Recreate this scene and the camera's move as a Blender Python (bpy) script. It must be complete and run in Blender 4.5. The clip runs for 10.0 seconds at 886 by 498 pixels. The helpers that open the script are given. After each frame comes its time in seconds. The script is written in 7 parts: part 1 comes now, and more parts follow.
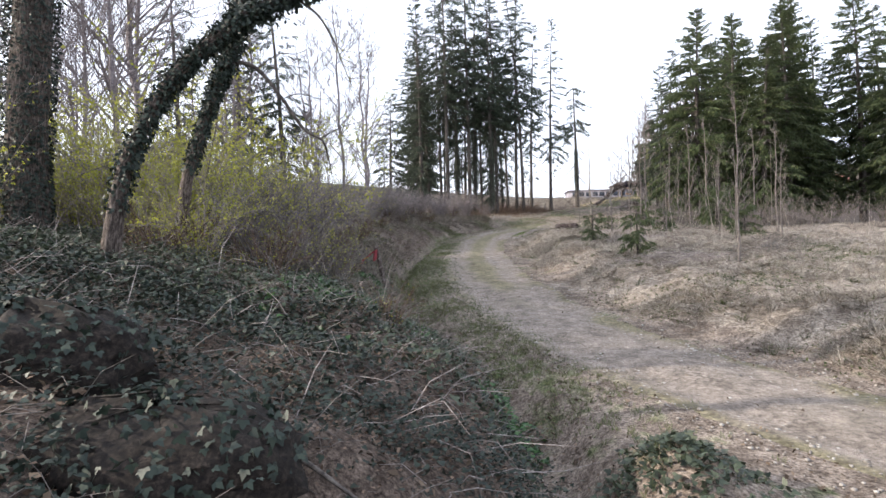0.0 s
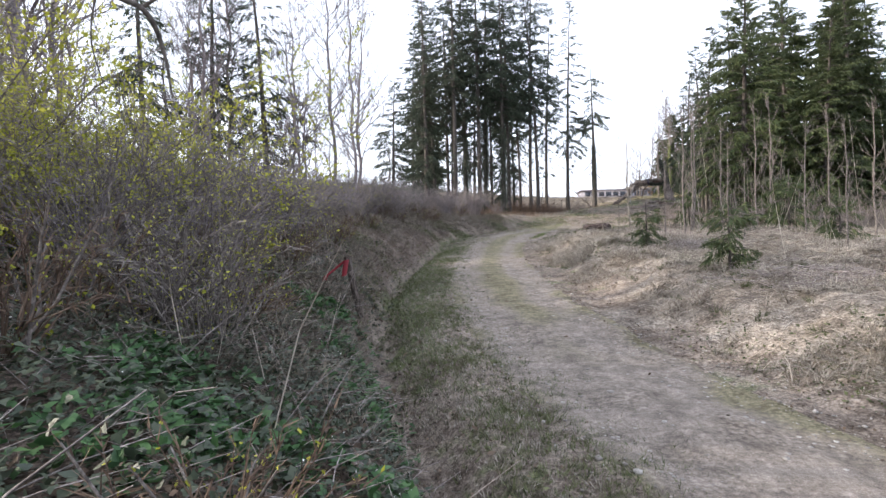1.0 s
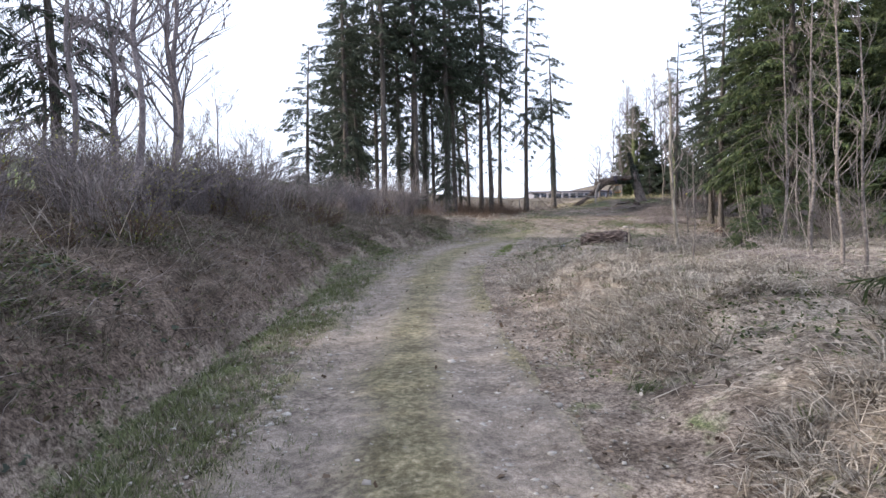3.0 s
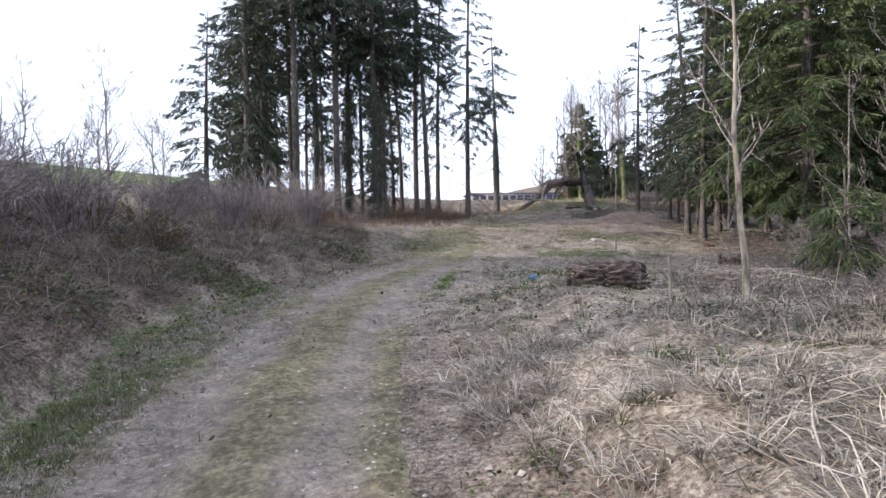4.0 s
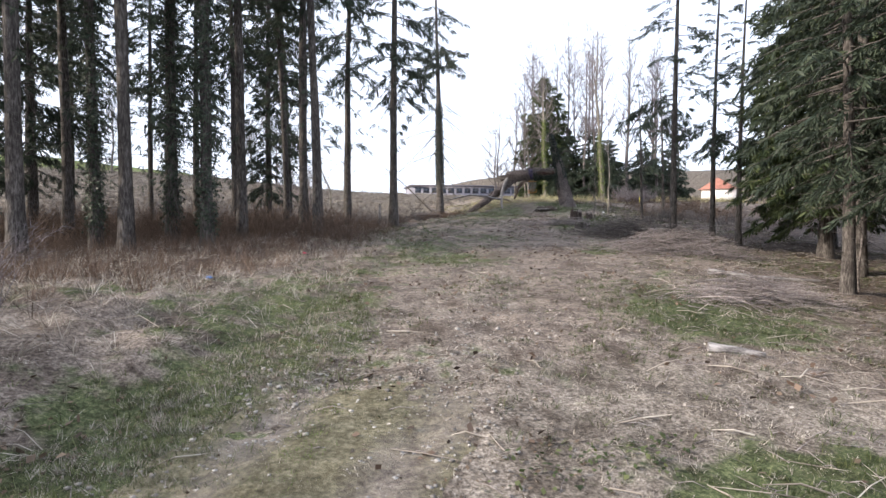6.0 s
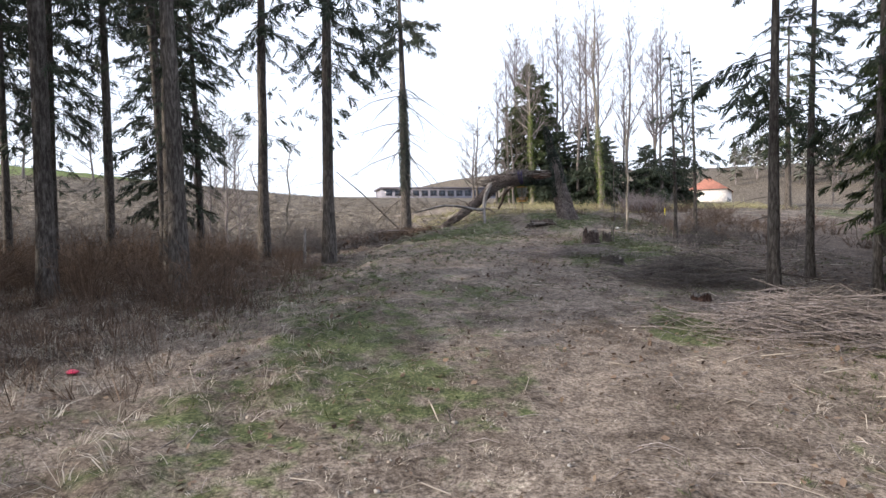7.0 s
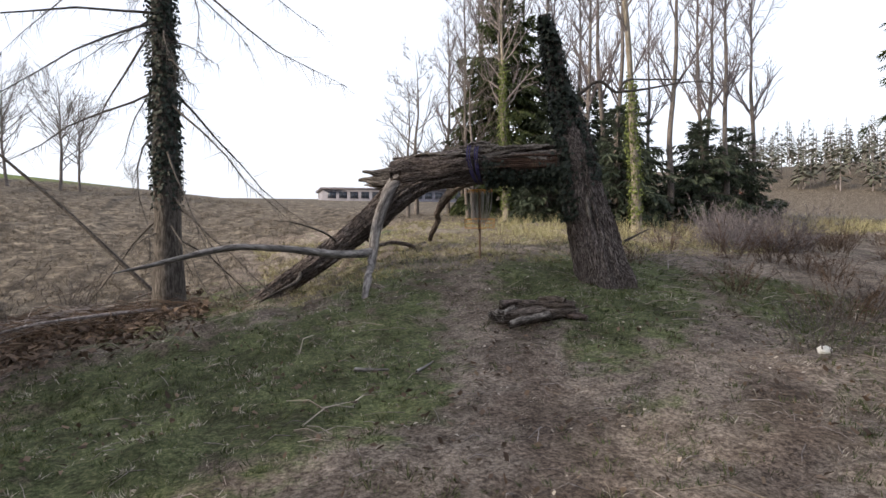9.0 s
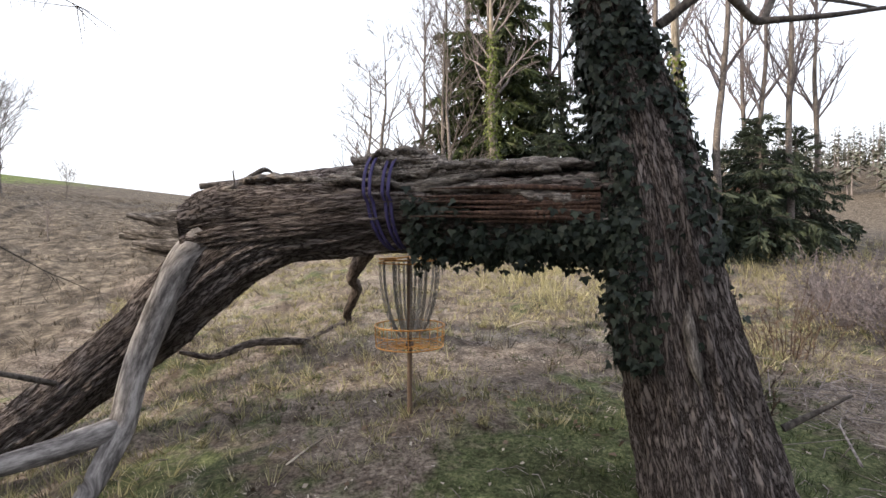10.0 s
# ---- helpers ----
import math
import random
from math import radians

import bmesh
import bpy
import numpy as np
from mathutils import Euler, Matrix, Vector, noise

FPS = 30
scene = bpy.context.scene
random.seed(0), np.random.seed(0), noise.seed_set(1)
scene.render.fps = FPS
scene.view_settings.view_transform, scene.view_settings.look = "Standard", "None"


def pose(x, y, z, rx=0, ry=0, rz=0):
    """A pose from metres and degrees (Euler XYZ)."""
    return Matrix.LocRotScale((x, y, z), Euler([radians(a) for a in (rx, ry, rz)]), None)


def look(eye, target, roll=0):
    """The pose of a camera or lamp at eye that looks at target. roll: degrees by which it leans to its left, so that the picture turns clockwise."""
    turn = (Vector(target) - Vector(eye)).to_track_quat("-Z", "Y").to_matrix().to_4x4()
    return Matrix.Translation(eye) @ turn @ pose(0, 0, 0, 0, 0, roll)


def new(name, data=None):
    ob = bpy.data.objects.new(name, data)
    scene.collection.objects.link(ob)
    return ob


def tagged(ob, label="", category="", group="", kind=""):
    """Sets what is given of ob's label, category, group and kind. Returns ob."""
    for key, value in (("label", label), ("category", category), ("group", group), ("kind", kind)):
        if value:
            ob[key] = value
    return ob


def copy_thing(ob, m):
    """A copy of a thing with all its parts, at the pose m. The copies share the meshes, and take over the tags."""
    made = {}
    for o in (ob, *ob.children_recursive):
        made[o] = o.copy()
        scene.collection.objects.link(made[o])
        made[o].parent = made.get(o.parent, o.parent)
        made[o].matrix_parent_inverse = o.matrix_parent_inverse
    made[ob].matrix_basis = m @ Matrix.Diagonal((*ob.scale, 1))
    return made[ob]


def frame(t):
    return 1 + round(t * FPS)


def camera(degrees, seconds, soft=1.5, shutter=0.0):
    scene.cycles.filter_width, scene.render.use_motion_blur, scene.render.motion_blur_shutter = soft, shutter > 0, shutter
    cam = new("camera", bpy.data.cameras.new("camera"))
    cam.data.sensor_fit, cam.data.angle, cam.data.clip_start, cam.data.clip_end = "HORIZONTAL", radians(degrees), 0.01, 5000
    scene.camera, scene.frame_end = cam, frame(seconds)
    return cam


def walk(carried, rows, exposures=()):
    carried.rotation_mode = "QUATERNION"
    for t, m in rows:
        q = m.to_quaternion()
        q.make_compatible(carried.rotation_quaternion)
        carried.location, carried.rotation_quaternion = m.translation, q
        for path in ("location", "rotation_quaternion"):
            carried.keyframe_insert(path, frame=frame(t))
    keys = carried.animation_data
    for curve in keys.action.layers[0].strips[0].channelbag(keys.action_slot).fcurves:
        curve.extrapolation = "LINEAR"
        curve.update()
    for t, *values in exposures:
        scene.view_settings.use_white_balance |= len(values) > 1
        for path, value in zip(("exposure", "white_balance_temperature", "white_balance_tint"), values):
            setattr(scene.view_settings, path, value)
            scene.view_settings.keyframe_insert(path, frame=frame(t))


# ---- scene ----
cam = camera(76.0, 10.0)
METRES, EYE, TILT, LEAN, TURN = 80.0, 1.7, -4.6, 0.0, 0.0
EXPOSURES = [(0.0, 0.7, 6050, 10), (1.0, 0.76, 6000, 10), (1.7, 0.62, 5900, 10), (2.5, 0.57, 5800, 11), (5.0, 0.58, 5750, 11), (6.4, 0.5, 5950, 10), (7.2, 0.34, 6000, 10), (8.0, 0.1, 6200, 10), (8.6, -0.07, 6300, 10), (9.4, 0.17, 6400, 10), (10.0, 0.36, 6450, 10)]
PATH = [
    (0, (0.102, -0.458, 2.113), (0.106, 1.542, 2.083), -1.4),
    (0.5, (-0.028, 2.31, 2.22), (-0.037, 4.309, 2.19), -1.1),
    (1, (0.203, 4.99, 2.219), (0.18, 6.99, 2.191), -1.1),
    (1.5, (1.066, 7.563, 2.116), (1.031, 9.563, 2.09), -1.0),
    (2, (1.46, 11.053, 2.187), (1.412, 13.052, 2.164), -1.1),
    (2.5, (1.44, 14.484, 2.322), (1.424, 16.484, 2.301), -1.1),
    (3, (1.456, 17.584, 2.722), (1.628, 19.577, 2.699), -1.0),
    (3.2, (1.552, 18.885, 2.823), (1.795, 20.87, 2.801), -0.8),
    (4.3, (3.258, 26.282, 3.635), (3.677, 28.237, 3.606), -1.2),
    (4.5, (3.567, 27.66, 3.799), (4.01, 29.61, 3.765), -1.2),
    (5, (4.854, 31.635, 3.945), (5.338, 33.575, 3.911), -1.4),
    (5.2, (5.465, 33.258, 3.915), (5.973, 35.192, 3.881), -1.0),
    (6.3, (8.295, 41.978, 5.447), (8.892, 43.886, 5.381), -0.6),
    (6.5, (8.871, 43.559, 5.639), (9.486, 45.461, 5.575), -0.9),
    (7, (10.63, 48.123, 6.158), (11.284, 50.012, 6.098), -1.0),
    (7.5, (12.735, 52.977, 6.882), (13.439, 54.849, 6.825), -1.0),
    (8, (15.381, 57.93, 7.07), (16.122, 59.787, 7.017), -0.8),
    (8.5, (18.192, 62.655, 7.129), (18.936, 64.511, 7.083), -1.1),
    (9, (20.687, 66.977, 7.811), (21.429, 68.834, 7.754), -0.6),
    (9.5, (22.816, 70.976, 8.506), (23.57, 72.827, 8.449), -0.6),
    (9.8, (24.070, 73.085, 8.832), (24.831, 74.933, 8.767), 0.1),
    (10, (24.456, 73.337, 9.045), (25.208, 75.189, 8.981), -0.0),
]
walk(cam, [(t, look(eye, target, roll)) for t, eye, target, roll in PATH], EXPOSURES)

# ---------------------------------------------------------------- light
# Low hazy afternoon sun from the left of the walk, bright milky sky.
SUN_AZ, SUN_EL = math.atan2(0.0, -1.0), radians(25.0)
world = bpy.data.worlds.new("hazy_sky")
scene.world = world
world.use_nodes = True
wn, wl = world.node_tree.nodes, world.node_tree.links
sky = wn.new("ShaderNodeTexSky")
sky.sky_type = "NISHITA"
sky.sun_disc = False
sky.sun_elevation = SUN_EL
sky.sun_rotation = math.pi / 2 - SUN_AZ
sky.air_density, sky.dust_density, sky.ozone_density = 1.0, 6.0, 1.0
veil = wn.new("ShaderNodeMix")
veil.data_type = "RGBA"
veil.inputs[0].default_value = 0.62
veil.inputs[7].default_value = (10.6, 10.8, 11.6, 1)
wl.new(sky.outputs[0], veil.inputs[6])
wl.new(veil.outputs[2], wn["Background"].inputs[0])
wn["Background"].inputs[1].default_value = 0.15
sun = new("sun", bpy.data.lights.new("sun", "SUN"))
sun.data.energy, sun.data.angle, sun.data.color = 5.0, radians(1.0), (1.0, 0.85, 0.67)
sun.matrix_world = look((0, 0, 0), (-math.cos(SUN_AZ) * math.cos(SUN_EL), -math.sin(SUN_AZ) * math.cos(SUN_EL), -math.sin(SUN_EL)))


# ---------------------------------------------------------------- materials


def links_of(name, rough=0.9, spec=0.25):
    m = bpy.data.materials.new(name)
    m.use_nodes = True
    n, l = m.node_tree.nodes, m.node_tree.links
    b = n["Principled BSDF"]
    b.inputs["Roughness"].default_value = rough
    b.inputs["Specular IOR Level"].default_value = spec
    return m, n, l, b


def noise_of(n, l, vec, scale, detail=4.0, rough=0.6):
    t = n.new("ShaderNodeTexNoise")
    t.inputs["Scale"].default_value = scale
    t.inputs["Detail"].default_value = detail
    t.inputs["Roughness"].default_value = rough
    l.new(vec, t.inputs["Vector"])
    return t.outputs["Fac"]


def ramp_of(n, l, fac, stops):
    r = n.new("ShaderNodeValToRGB")
    e = r.color_ramp.elements
    while len(e) < len(stops):
        e.new(0.5)
    for k, (p, c) in enumerate(stops):
        e[k].position = p
        e[k].color = (*c, 1) if len(c) == 3 else c
    l.new(fac, r.inputs[0])
    return r.outputs["Color"]


def mix_of(n, l, fac, a, b, mode="MIX"):
    x = n.new("ShaderNodeMix")
    x.data_type, x.blend_type = "RGBA", mode
    for value, slot in ((fac, 0), (a, 6), (b, 7)):
        if isinstance(value, (int, float)):
            x.inputs[slot].default_value = value
        elif isinstance(value, tuple):
            x.inputs[slot].default_value = (*value, 1)
        else:
            l.new(value, x.inputs[slot])
    return x.outputs[2]


def math_of(n, l, op, a, b=0.0, c=0.0, clamp=False):
    x = n.new("ShaderNodeMath")
    x.operation, x.use_clamp = op, clamp
    for k, value in enumerate((a, b, c)):
        if isinstance(value, (int, float)):
            x.inputs[k].default_value = value
        else:
            l.new(value, x.inputs[k])
    return x.outputs[0]


def bump_of(n, l, b, height, strength, dist=0.02):
    x = n.new("ShaderNodeBump")
    x.inputs["Strength"].default_value = strength
    x.inputs["Distance"].default_value = dist
    l.new(height, x.inputs["Height"])
    l.new(x.outputs[0], b.inputs["Normal"])


def place_of(n):
    return n.new("ShaderNodeTexCoord").outputs["Object"]


def surface(name, dark, mid, pale, coarse, fine, rough=0.9, bump=0.4, dist=0.01, metal=0.0, attr="", spec=0.25):
    """Two scales of variation; attr names the straightened place along a stem."""
    m, n, l, b = links_of(name, rough, spec)
    if attr:
        a = n.new("ShaderNodeAttribute")
        a.attribute_name = attr
        vec = a.outputs["Vector"]
    else:
        vec = place_of(n)
    f1, f2 = noise_of(n, l, vec, coarse, 3), noise_of(n, l, vec, fine, 5, 0.7)
    col = ramp_of(n, l, f2, [(0.37, dark), (0.5, mid), (0.65, pale)])
    tone = ramp_of(n, l, f1, [(0.3, (0.62, 0.62, 0.62)), (0.7, (1.2, 1.2, 1.2))])
    col = mix_of(n, l, 1.0, col, tone, "MULTIPLY")
    l.new(col, b.inputs["Base Color"])
    b.inputs["Metallic"].default_value = metal
    bump_of(n, l, b, f2, bump, dist)
    return m


def foliage(name, dark, mid, pale, rough=0.6, clear=0.25, whole=0.25):
    """Leaves and blades: each piece its own tone, a little light passes through."""
    m, n, l, b = links_of(name, rough, 0.3)
    g = n.new("ShaderNodeNewGeometry")
    o = n.new("ShaderNodeObjectInfo")
    big = noise_of(n, l, place_of(n), 0.35, 2)
    fac = math_of(n, l, "ADD", math_of(n, l, "MULTIPLY", g.outputs["Random Per Island"], 0.65), math_of(n, l, "MULTIPLY", big, 0.4), 0)
    col = ramp_of(n, l, fac, [(0.15, dark), (0.5, mid), (0.9, pale)])
    tone = math_of(n, l, "MULTIPLY_ADD", o.outputs["Random"], whole, 1 - whole / 2)
    hsv = n.new("ShaderNodeHueSaturation")
    l.new(col, hsv.inputs["Color"])
    l.new(tone, hsv.inputs["Value"])
    l.new(hsv.outputs[0], b.inputs["Base Color"])
    t = n.new("ShaderNodeBsdfTranslucent")
    l.new(hsv.outputs[0], t.inputs["Color"])
    s = n.new("ShaderNodeMixShader")
    s.inputs[0].default_value = clear
    l.new(b.outputs[0], s.inputs[1])
    l.new(t.outputs[0], s.inputs[2])
    l.new(s.outputs[0], n["Material Output"].inputs["Surface"])
    return m


def plain(name, colour, rough=0.6, metal=0.0, fine=40.0):
    m, n, l, b = links_of(name, rough, 0.4)
    f = noise_of(n, l, place_of(n), fine, 3)
    lo, hi = tuple(c * 0.75 for c in colour), tuple(min(1, c * 1.15) for c in colour)
    l.new(ramp_of(n, l, f, [(0.3, lo), (0.7, hi)]), b.inputs["Base Color"])
    b.inputs["Metallic"].default_value = metal
    bump_of(n, l, b, f, 0.1, 0.003)
    return m


def ground_material():
    """Leaf litter, dry grass, moss and turf, blended by where they grow."""
    m, n, l, b = links_of("meadow_and_forest_floor", 0.95, 0.15)
    vec = place_of(n)
    big, mid, fine, grit = noise_of(n, l, vec, 0.35, 3), noise_of(n, l, vec, 2.2, 4), noise_of(n, l, vec, 24, 6, 0.75), noise_of(n, l, vec, 90, 3, 0.7)

    def zone(key):
        a = n.new("ShaderNodeAttribute")
        a.attribute_name = key
        return a.outputs["Fac"]

    def spread(amount, texture, soft=0.16):
        v = math_of(n, l, "ADD", amount, math_of(n, l, "SUBTRACT", texture, 0.5))
        return math_of(n, l, "SMOOTH_MIN", math_of(n, l, "DIVIDE", math_of(n, l, "SUBTRACT", v, 0.5 - soft / 2), soft, clamp=True), 1.0, 0.05)

    soil = ramp_of(n, l, fine, [(0.37, (0.055, 0.04, 0.034)), (0.5, (0.165, 0.136, 0.113)), (0.68, (0.325, 0.276, 0.238))])
    straw = ramp_of(n, l, fine, [(0.36, (0.06, 0.05, 0.041)), (0.5, (0.19, 0.162, 0.135)), (0.68, (0.41, 0.365, 0.315))])
    turf = ramp_of(n, l, fine, [(0.36, (0.022, 0.03, 0.012)), (0.51, (0.07, 0.083, 0.037)), (0.67, (0.165, 0.165, 0.09))])
    litter = ramp_of(n, l, fine, [(0.37, (0.026, 0.019, 0.016)), (0.5, (0.095, 0.073, 0.06)), (0.67, (0.21, 0.168, 0.138))])
    far = ramp_of(n, l, math_of(n, l, "MULTIPLY_ADD", fine, 0.5, math_of(n, l, "MULTIPLY", mid, 0.5)), [(0.36, (0.03, 0.025, 0.02)), (0.5, (0.1, 0.083, 0.066)), (0.64, (0.22, 0.188, 0.15))])
    lawn = ramp_of(n, l, mid, [(0.3, (0.09, 0.125, 0.035)), (0.7, (0.15, 0.185, 0.06))])
    col = mix_of(n, l, spread(zone("straw"), mid), soil, straw)
    col = mix_of(n, l, spread(zone("turf"), mid), col, turf)
    col = mix_of(n, l, spread(zone("litter"), mid), col, litter)
    col = mix_of(n, l, spread(zone("field"), big), col, far)
    col = mix_of(n, l, spread(zone("lawn"), big), col, lawn)
    tone = ramp_of(n, l, noise_of(n, l, vec, 1.1, 5, 0.65), [(0.34, (0.5, 0.48, 0.46)), (0.52, (1.0, 1.0, 1.0)), (0.68, (1.3, 1.3, 1.28))])
    col = mix_of(n, l, 1.0, col, tone, "MULTIPLY")
    lump = ramp_of(n, l, noise_of(n, l, vec, 5.5, 4, 0.7), [(0.36, (0.6, 0.58, 0.56)), (0.5, (1.0, 1.0, 1.0)), (0.66, (1.3, 1.3, 1.28))])
    col = mix_of(n, l, 1.0, col, lump, "MULTIPLY")
    speck = ramp_of(n, l, grit, [(0.35, (0.7, 0.7, 0.7)), (0.65, (1.25, 1.25, 1.25))])
    l.new(mix_of(n, l, 1.0, col, speck, "MULTIPLY"), b.inputs["Base Color"])
    bump_of(n, l, b, math_of(n, l, "ADD", fine, math_of(n, l, "MULTIPLY", grit, 0.4)), 0.5, 0.025)
    return m


def track_material():
    """Packed earth and gravel with a grassy middle strip and ragged edges."""
    m, n, l, b = links_of("packed_gravel_track", 0.95, 0.15)
    vec = place_of(n)
    big, fine, grit = noise_of(n, l, vec, 1.1, 4), noise_of(n, l, vec, 16, 5, 0.7), noise_of(n, l, vec, 75, 4, 0.75)

    def zone(key):
        a = n.new("ShaderNodeAttribute")
        a.attribute_name = key
        return a.outputs["Fac"]

    gravel = ramp_of(n, l, grit, [(0.3, (0.08, 0.068, 0.058)), (0.5, (0.205, 0.176, 0.152)), (0.7, (0.44, 0.39, 0.35))])
    earth = ramp_of(n, l, fine, [(0.36, (0.058, 0.047, 0.039)), (0.5, (0.16, 0.135, 0.114)), (0.67, (0.3, 0.262, 0.228))])
    grass = ramp_of(n, l, fine, [(0.3, (0.05, 0.046, 0.028)), (0.5, (0.135, 0.121, 0.077)), (0.72, (0.265, 0.238, 0.17))])
    col = mix_of(n, l, math_of(n, l, "MULTIPLY_ADD", big, 1.6, -0.35, clamp=True), earth, gravel)
    g = math_of(n, l, "MULTIPLY_ADD", math_of(n, l, "ADD", zone("grassy"), math_of(n, l, "SUBTRACT", fine, 0.5)), 2.2, -0.6, clamp=True)
    col = mix_of(n, l, g, col, grass)
    lump = ramp_of(n, l, noise_of(n, l, vec, 3.2, 5, 0.7), [(0.35, (0.7, 0.69, 0.68)), (0.5, (1.05, 1.05, 1.05)), (0.66, (1.4, 1.4, 1.4))])
    col = mix_of(n, l, 1.0, col, lump, "MULTIPLY")
    l.new(col, b.inputs["Base Color"])
    bump_of(n, l, b, math_of(n, l, "ADD", fine, grit), 0.7, 0.025)
    return m


M_GROUND, M_TRACK = ground_material(), track_material()
M_BARK = surface("rough_brown_bark", (0.022, 0.017, 0.015), (0.085, 0.067, 0.057), (0.21, 0.175, 0.155), 1.5, 42, attr="along", bump=1.0, dist=0.03)


def furrowed_bark():
    """Deep dark furrows between long grey-brown ridges."""
    m, n, l, b = links_of("furrowed_bark", 0.92, 0.2)
    a = n.new("ShaderNodeAttribute")
    a.attribute_name = "along"
    vec = a.outputs["Vector"]
    long = n.new("ShaderNodeMapping")
    long.inputs["Scale"].default_value = (1.0, 1.0, 0.55)
    l.new(vec, long.inputs["Vector"])
    wave = noise_of(n, l, long.outputs[0], 48, 5, 0.62)
    ridge = math_of(n, l, "MULTIPLY", math_of(n, l, "ABSOLUTE", math_of(n, l, "SUBTRACT", wave, 0.5)), 8.0, clamp=True)
    fine, big = noise_of(n, l, vec, 120, 5, 0.7), noise_of(n, l, vec, 3.0, 3)
    height = math_of(n, l, "MULTIPLY_ADD", fine, 0.35, math_of(n, l, "POWER", ridge, 0.6))
    col = ramp_of(n, l, height, [(0.25, (0.022, 0.018, 0.017)), (0.5, (0.08, 0.066, 0.064)), (0.8, (0.155, 0.133, 0.131)), (1.0, (0.25, 0.222, 0.218))])
    tone = ramp_of(n, l, big, [(0.35, (0.7, 0.66, 0.62)), (0.65, (1.2, 1.18, 1.16))])
    l.new(mix_of(n, l, 1.0, col, tone, "MULTIPLY"), b.inputs["Base Color"])
    bump_of(n, l, b, height, 1.0, 0.03)
    return m


M_FURROW = furrowed_bark()
M_SPRUCE_BARK = surface("spruce_bark", (0.032, 0.027, 0.024), (0.078, 0.067, 0.06), (0.16, 0.145, 0.13), 2, 22, attr="along", bump=0.7)
M_DARK_TWIG = surface("dark_dead_twigs", (0.035, 0.03, 0.028), (0.085, 0.074, 0.067), (0.15, 0.135, 0.12), 2, 20, bump=0.2)
M_GREY_TWIG = surface("grey_brown_twigs", (0.12, 0.102, 0.098), (0.245, 0.21, 0.2), (0.4, 0.36, 0.35), 2, 20, bump=0.2)
M_WOODLAND = surface("purple_grey_twigs", (0.09, 0.076, 0.08), (0.18, 0.156, 0.162), (0.3, 0.265, 0.27), 2, 20, bump=0.2)
M_SAPLING = surface("sapling_bark", (0.07, 0.06, 0.056), (0.145, 0.126, 0.116), (0.25, 0.222, 0.206), 2, 20, bump=0.2)
M_WEATHERED = surface("weathered_grey_wood", (0.08, 0.072, 0.07), (0.21, 0.193, 0.187), (0.4, 0.375, 0.36), 3, 20, attr="along", bump=0.5)
M_SPLINTER = surface("splintered_heartwood", (0.035, 0.03, 0.027), (0.125, 0.108, 0.096), (0.33, 0.3, 0.275), 3, 38, attr="along", bump=0.8)
M_REDROT = surface("reddish_rotten_wood", (0.022, 0.013, 0.010), (0.065, 0.037, 0.028), (0.14, 0.088, 0.065), 4, 30, bump=0.7)
M_REDBARK = surface("flaking_reddish_bark", (0.018, 0.013, 0.011), (0.066, 0.048, 0.042), (0.2, 0.16, 0.15), 4, 26, attr="along", bump=1.0, dist=0.03)
M_PALE_STEM = surface("pale_smooth_stem", (0.12, 0.105, 0.085), (0.24, 0.21, 0.17), (0.38, 0.35, 0.3), 3, 14, attr="along", bump=0.2)
M_NEEDLE = foliage("spruce_needles", (0.017, 0.026, 0.017), (0.036, 0.05, 0.032), (0.07, 0.086, 0.052), clear=0.2)
# Brighter olive twin of the needles, with warm sunlight in the colour.
M_NEEDLE_WARM = foliage("sunlit_olive_needles", (0.022, 0.036, 0.014), (0.05, 0.07, 0.027), (0.105, 0.124, 0.048), clear=0.22)
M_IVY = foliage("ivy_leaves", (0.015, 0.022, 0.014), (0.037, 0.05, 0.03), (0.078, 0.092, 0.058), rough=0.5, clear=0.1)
# Dark ivy of the trunks; on the near bank its darkness paints shade.
M_IVY_DARK = foliage("dark_glossy_and_shaded_ivy", (0.007, 0.012, 0.009), (0.014, 0.023, 0.017), (0.032, 0.044, 0.03), rough=0.58, clear=0.06)
# Lit copy of the ivy: sunshine is mixed into this yellow-green.
M_IVY_LIT = foliage("sunlit_yellow_green_ivy", (0.05, 0.07, 0.015), (0.12, 0.15, 0.035), (0.2, 0.23, 0.07), rough=0.5, clear=0.2)
M_BUD = foliage("fresh_yellow_green_buds", (0.16, 0.18, 0.02), (0.32, 0.34, 0.04), (0.5, 0.48, 0.09), clear=0.4)
M_DRY = foliage("dry_grass_blades", (0.1, 0.085, 0.07), (0.255, 0.224, 0.188), (0.52, 0.475, 0.415), rough=0.85, clear=0.2)
M_GREEN = foliage("green_grass_blades", (0.022, 0.033, 0.012), (0.062, 0.082, 0.029), (0.145, 0.158, 0.066), rough=0.7, clear=0.3)
M_MOSS = foliage("bright_moss", (0.05, 0.075, 0.015), (0.1, 0.14, 0.03), (0.17, 0.22, 0.06), rough=0.8, clear=0.2)
M_FRESH = foliage("fresh_green_leaves", (0.02, 0.05, 0.018), (0.045, 0.105, 0.035), (0.09, 0.17, 0.06), rough=0.55, clear=0.25)
M_VERGE = foliage("pale_green_verge_grass", (0.04, 0.05, 0.022), (0.1, 0.118, 0.05), (0.21, 0.22, 0.11), rough=0.75, clear=0.25)
M_MEADOW = foliage("grey_brown_meadow_blades", (0.045, 0.038, 0.03), (0.13, 0.11, 0.088), (0.29, 0.25, 0.2), rough=0.85, clear=0.2)
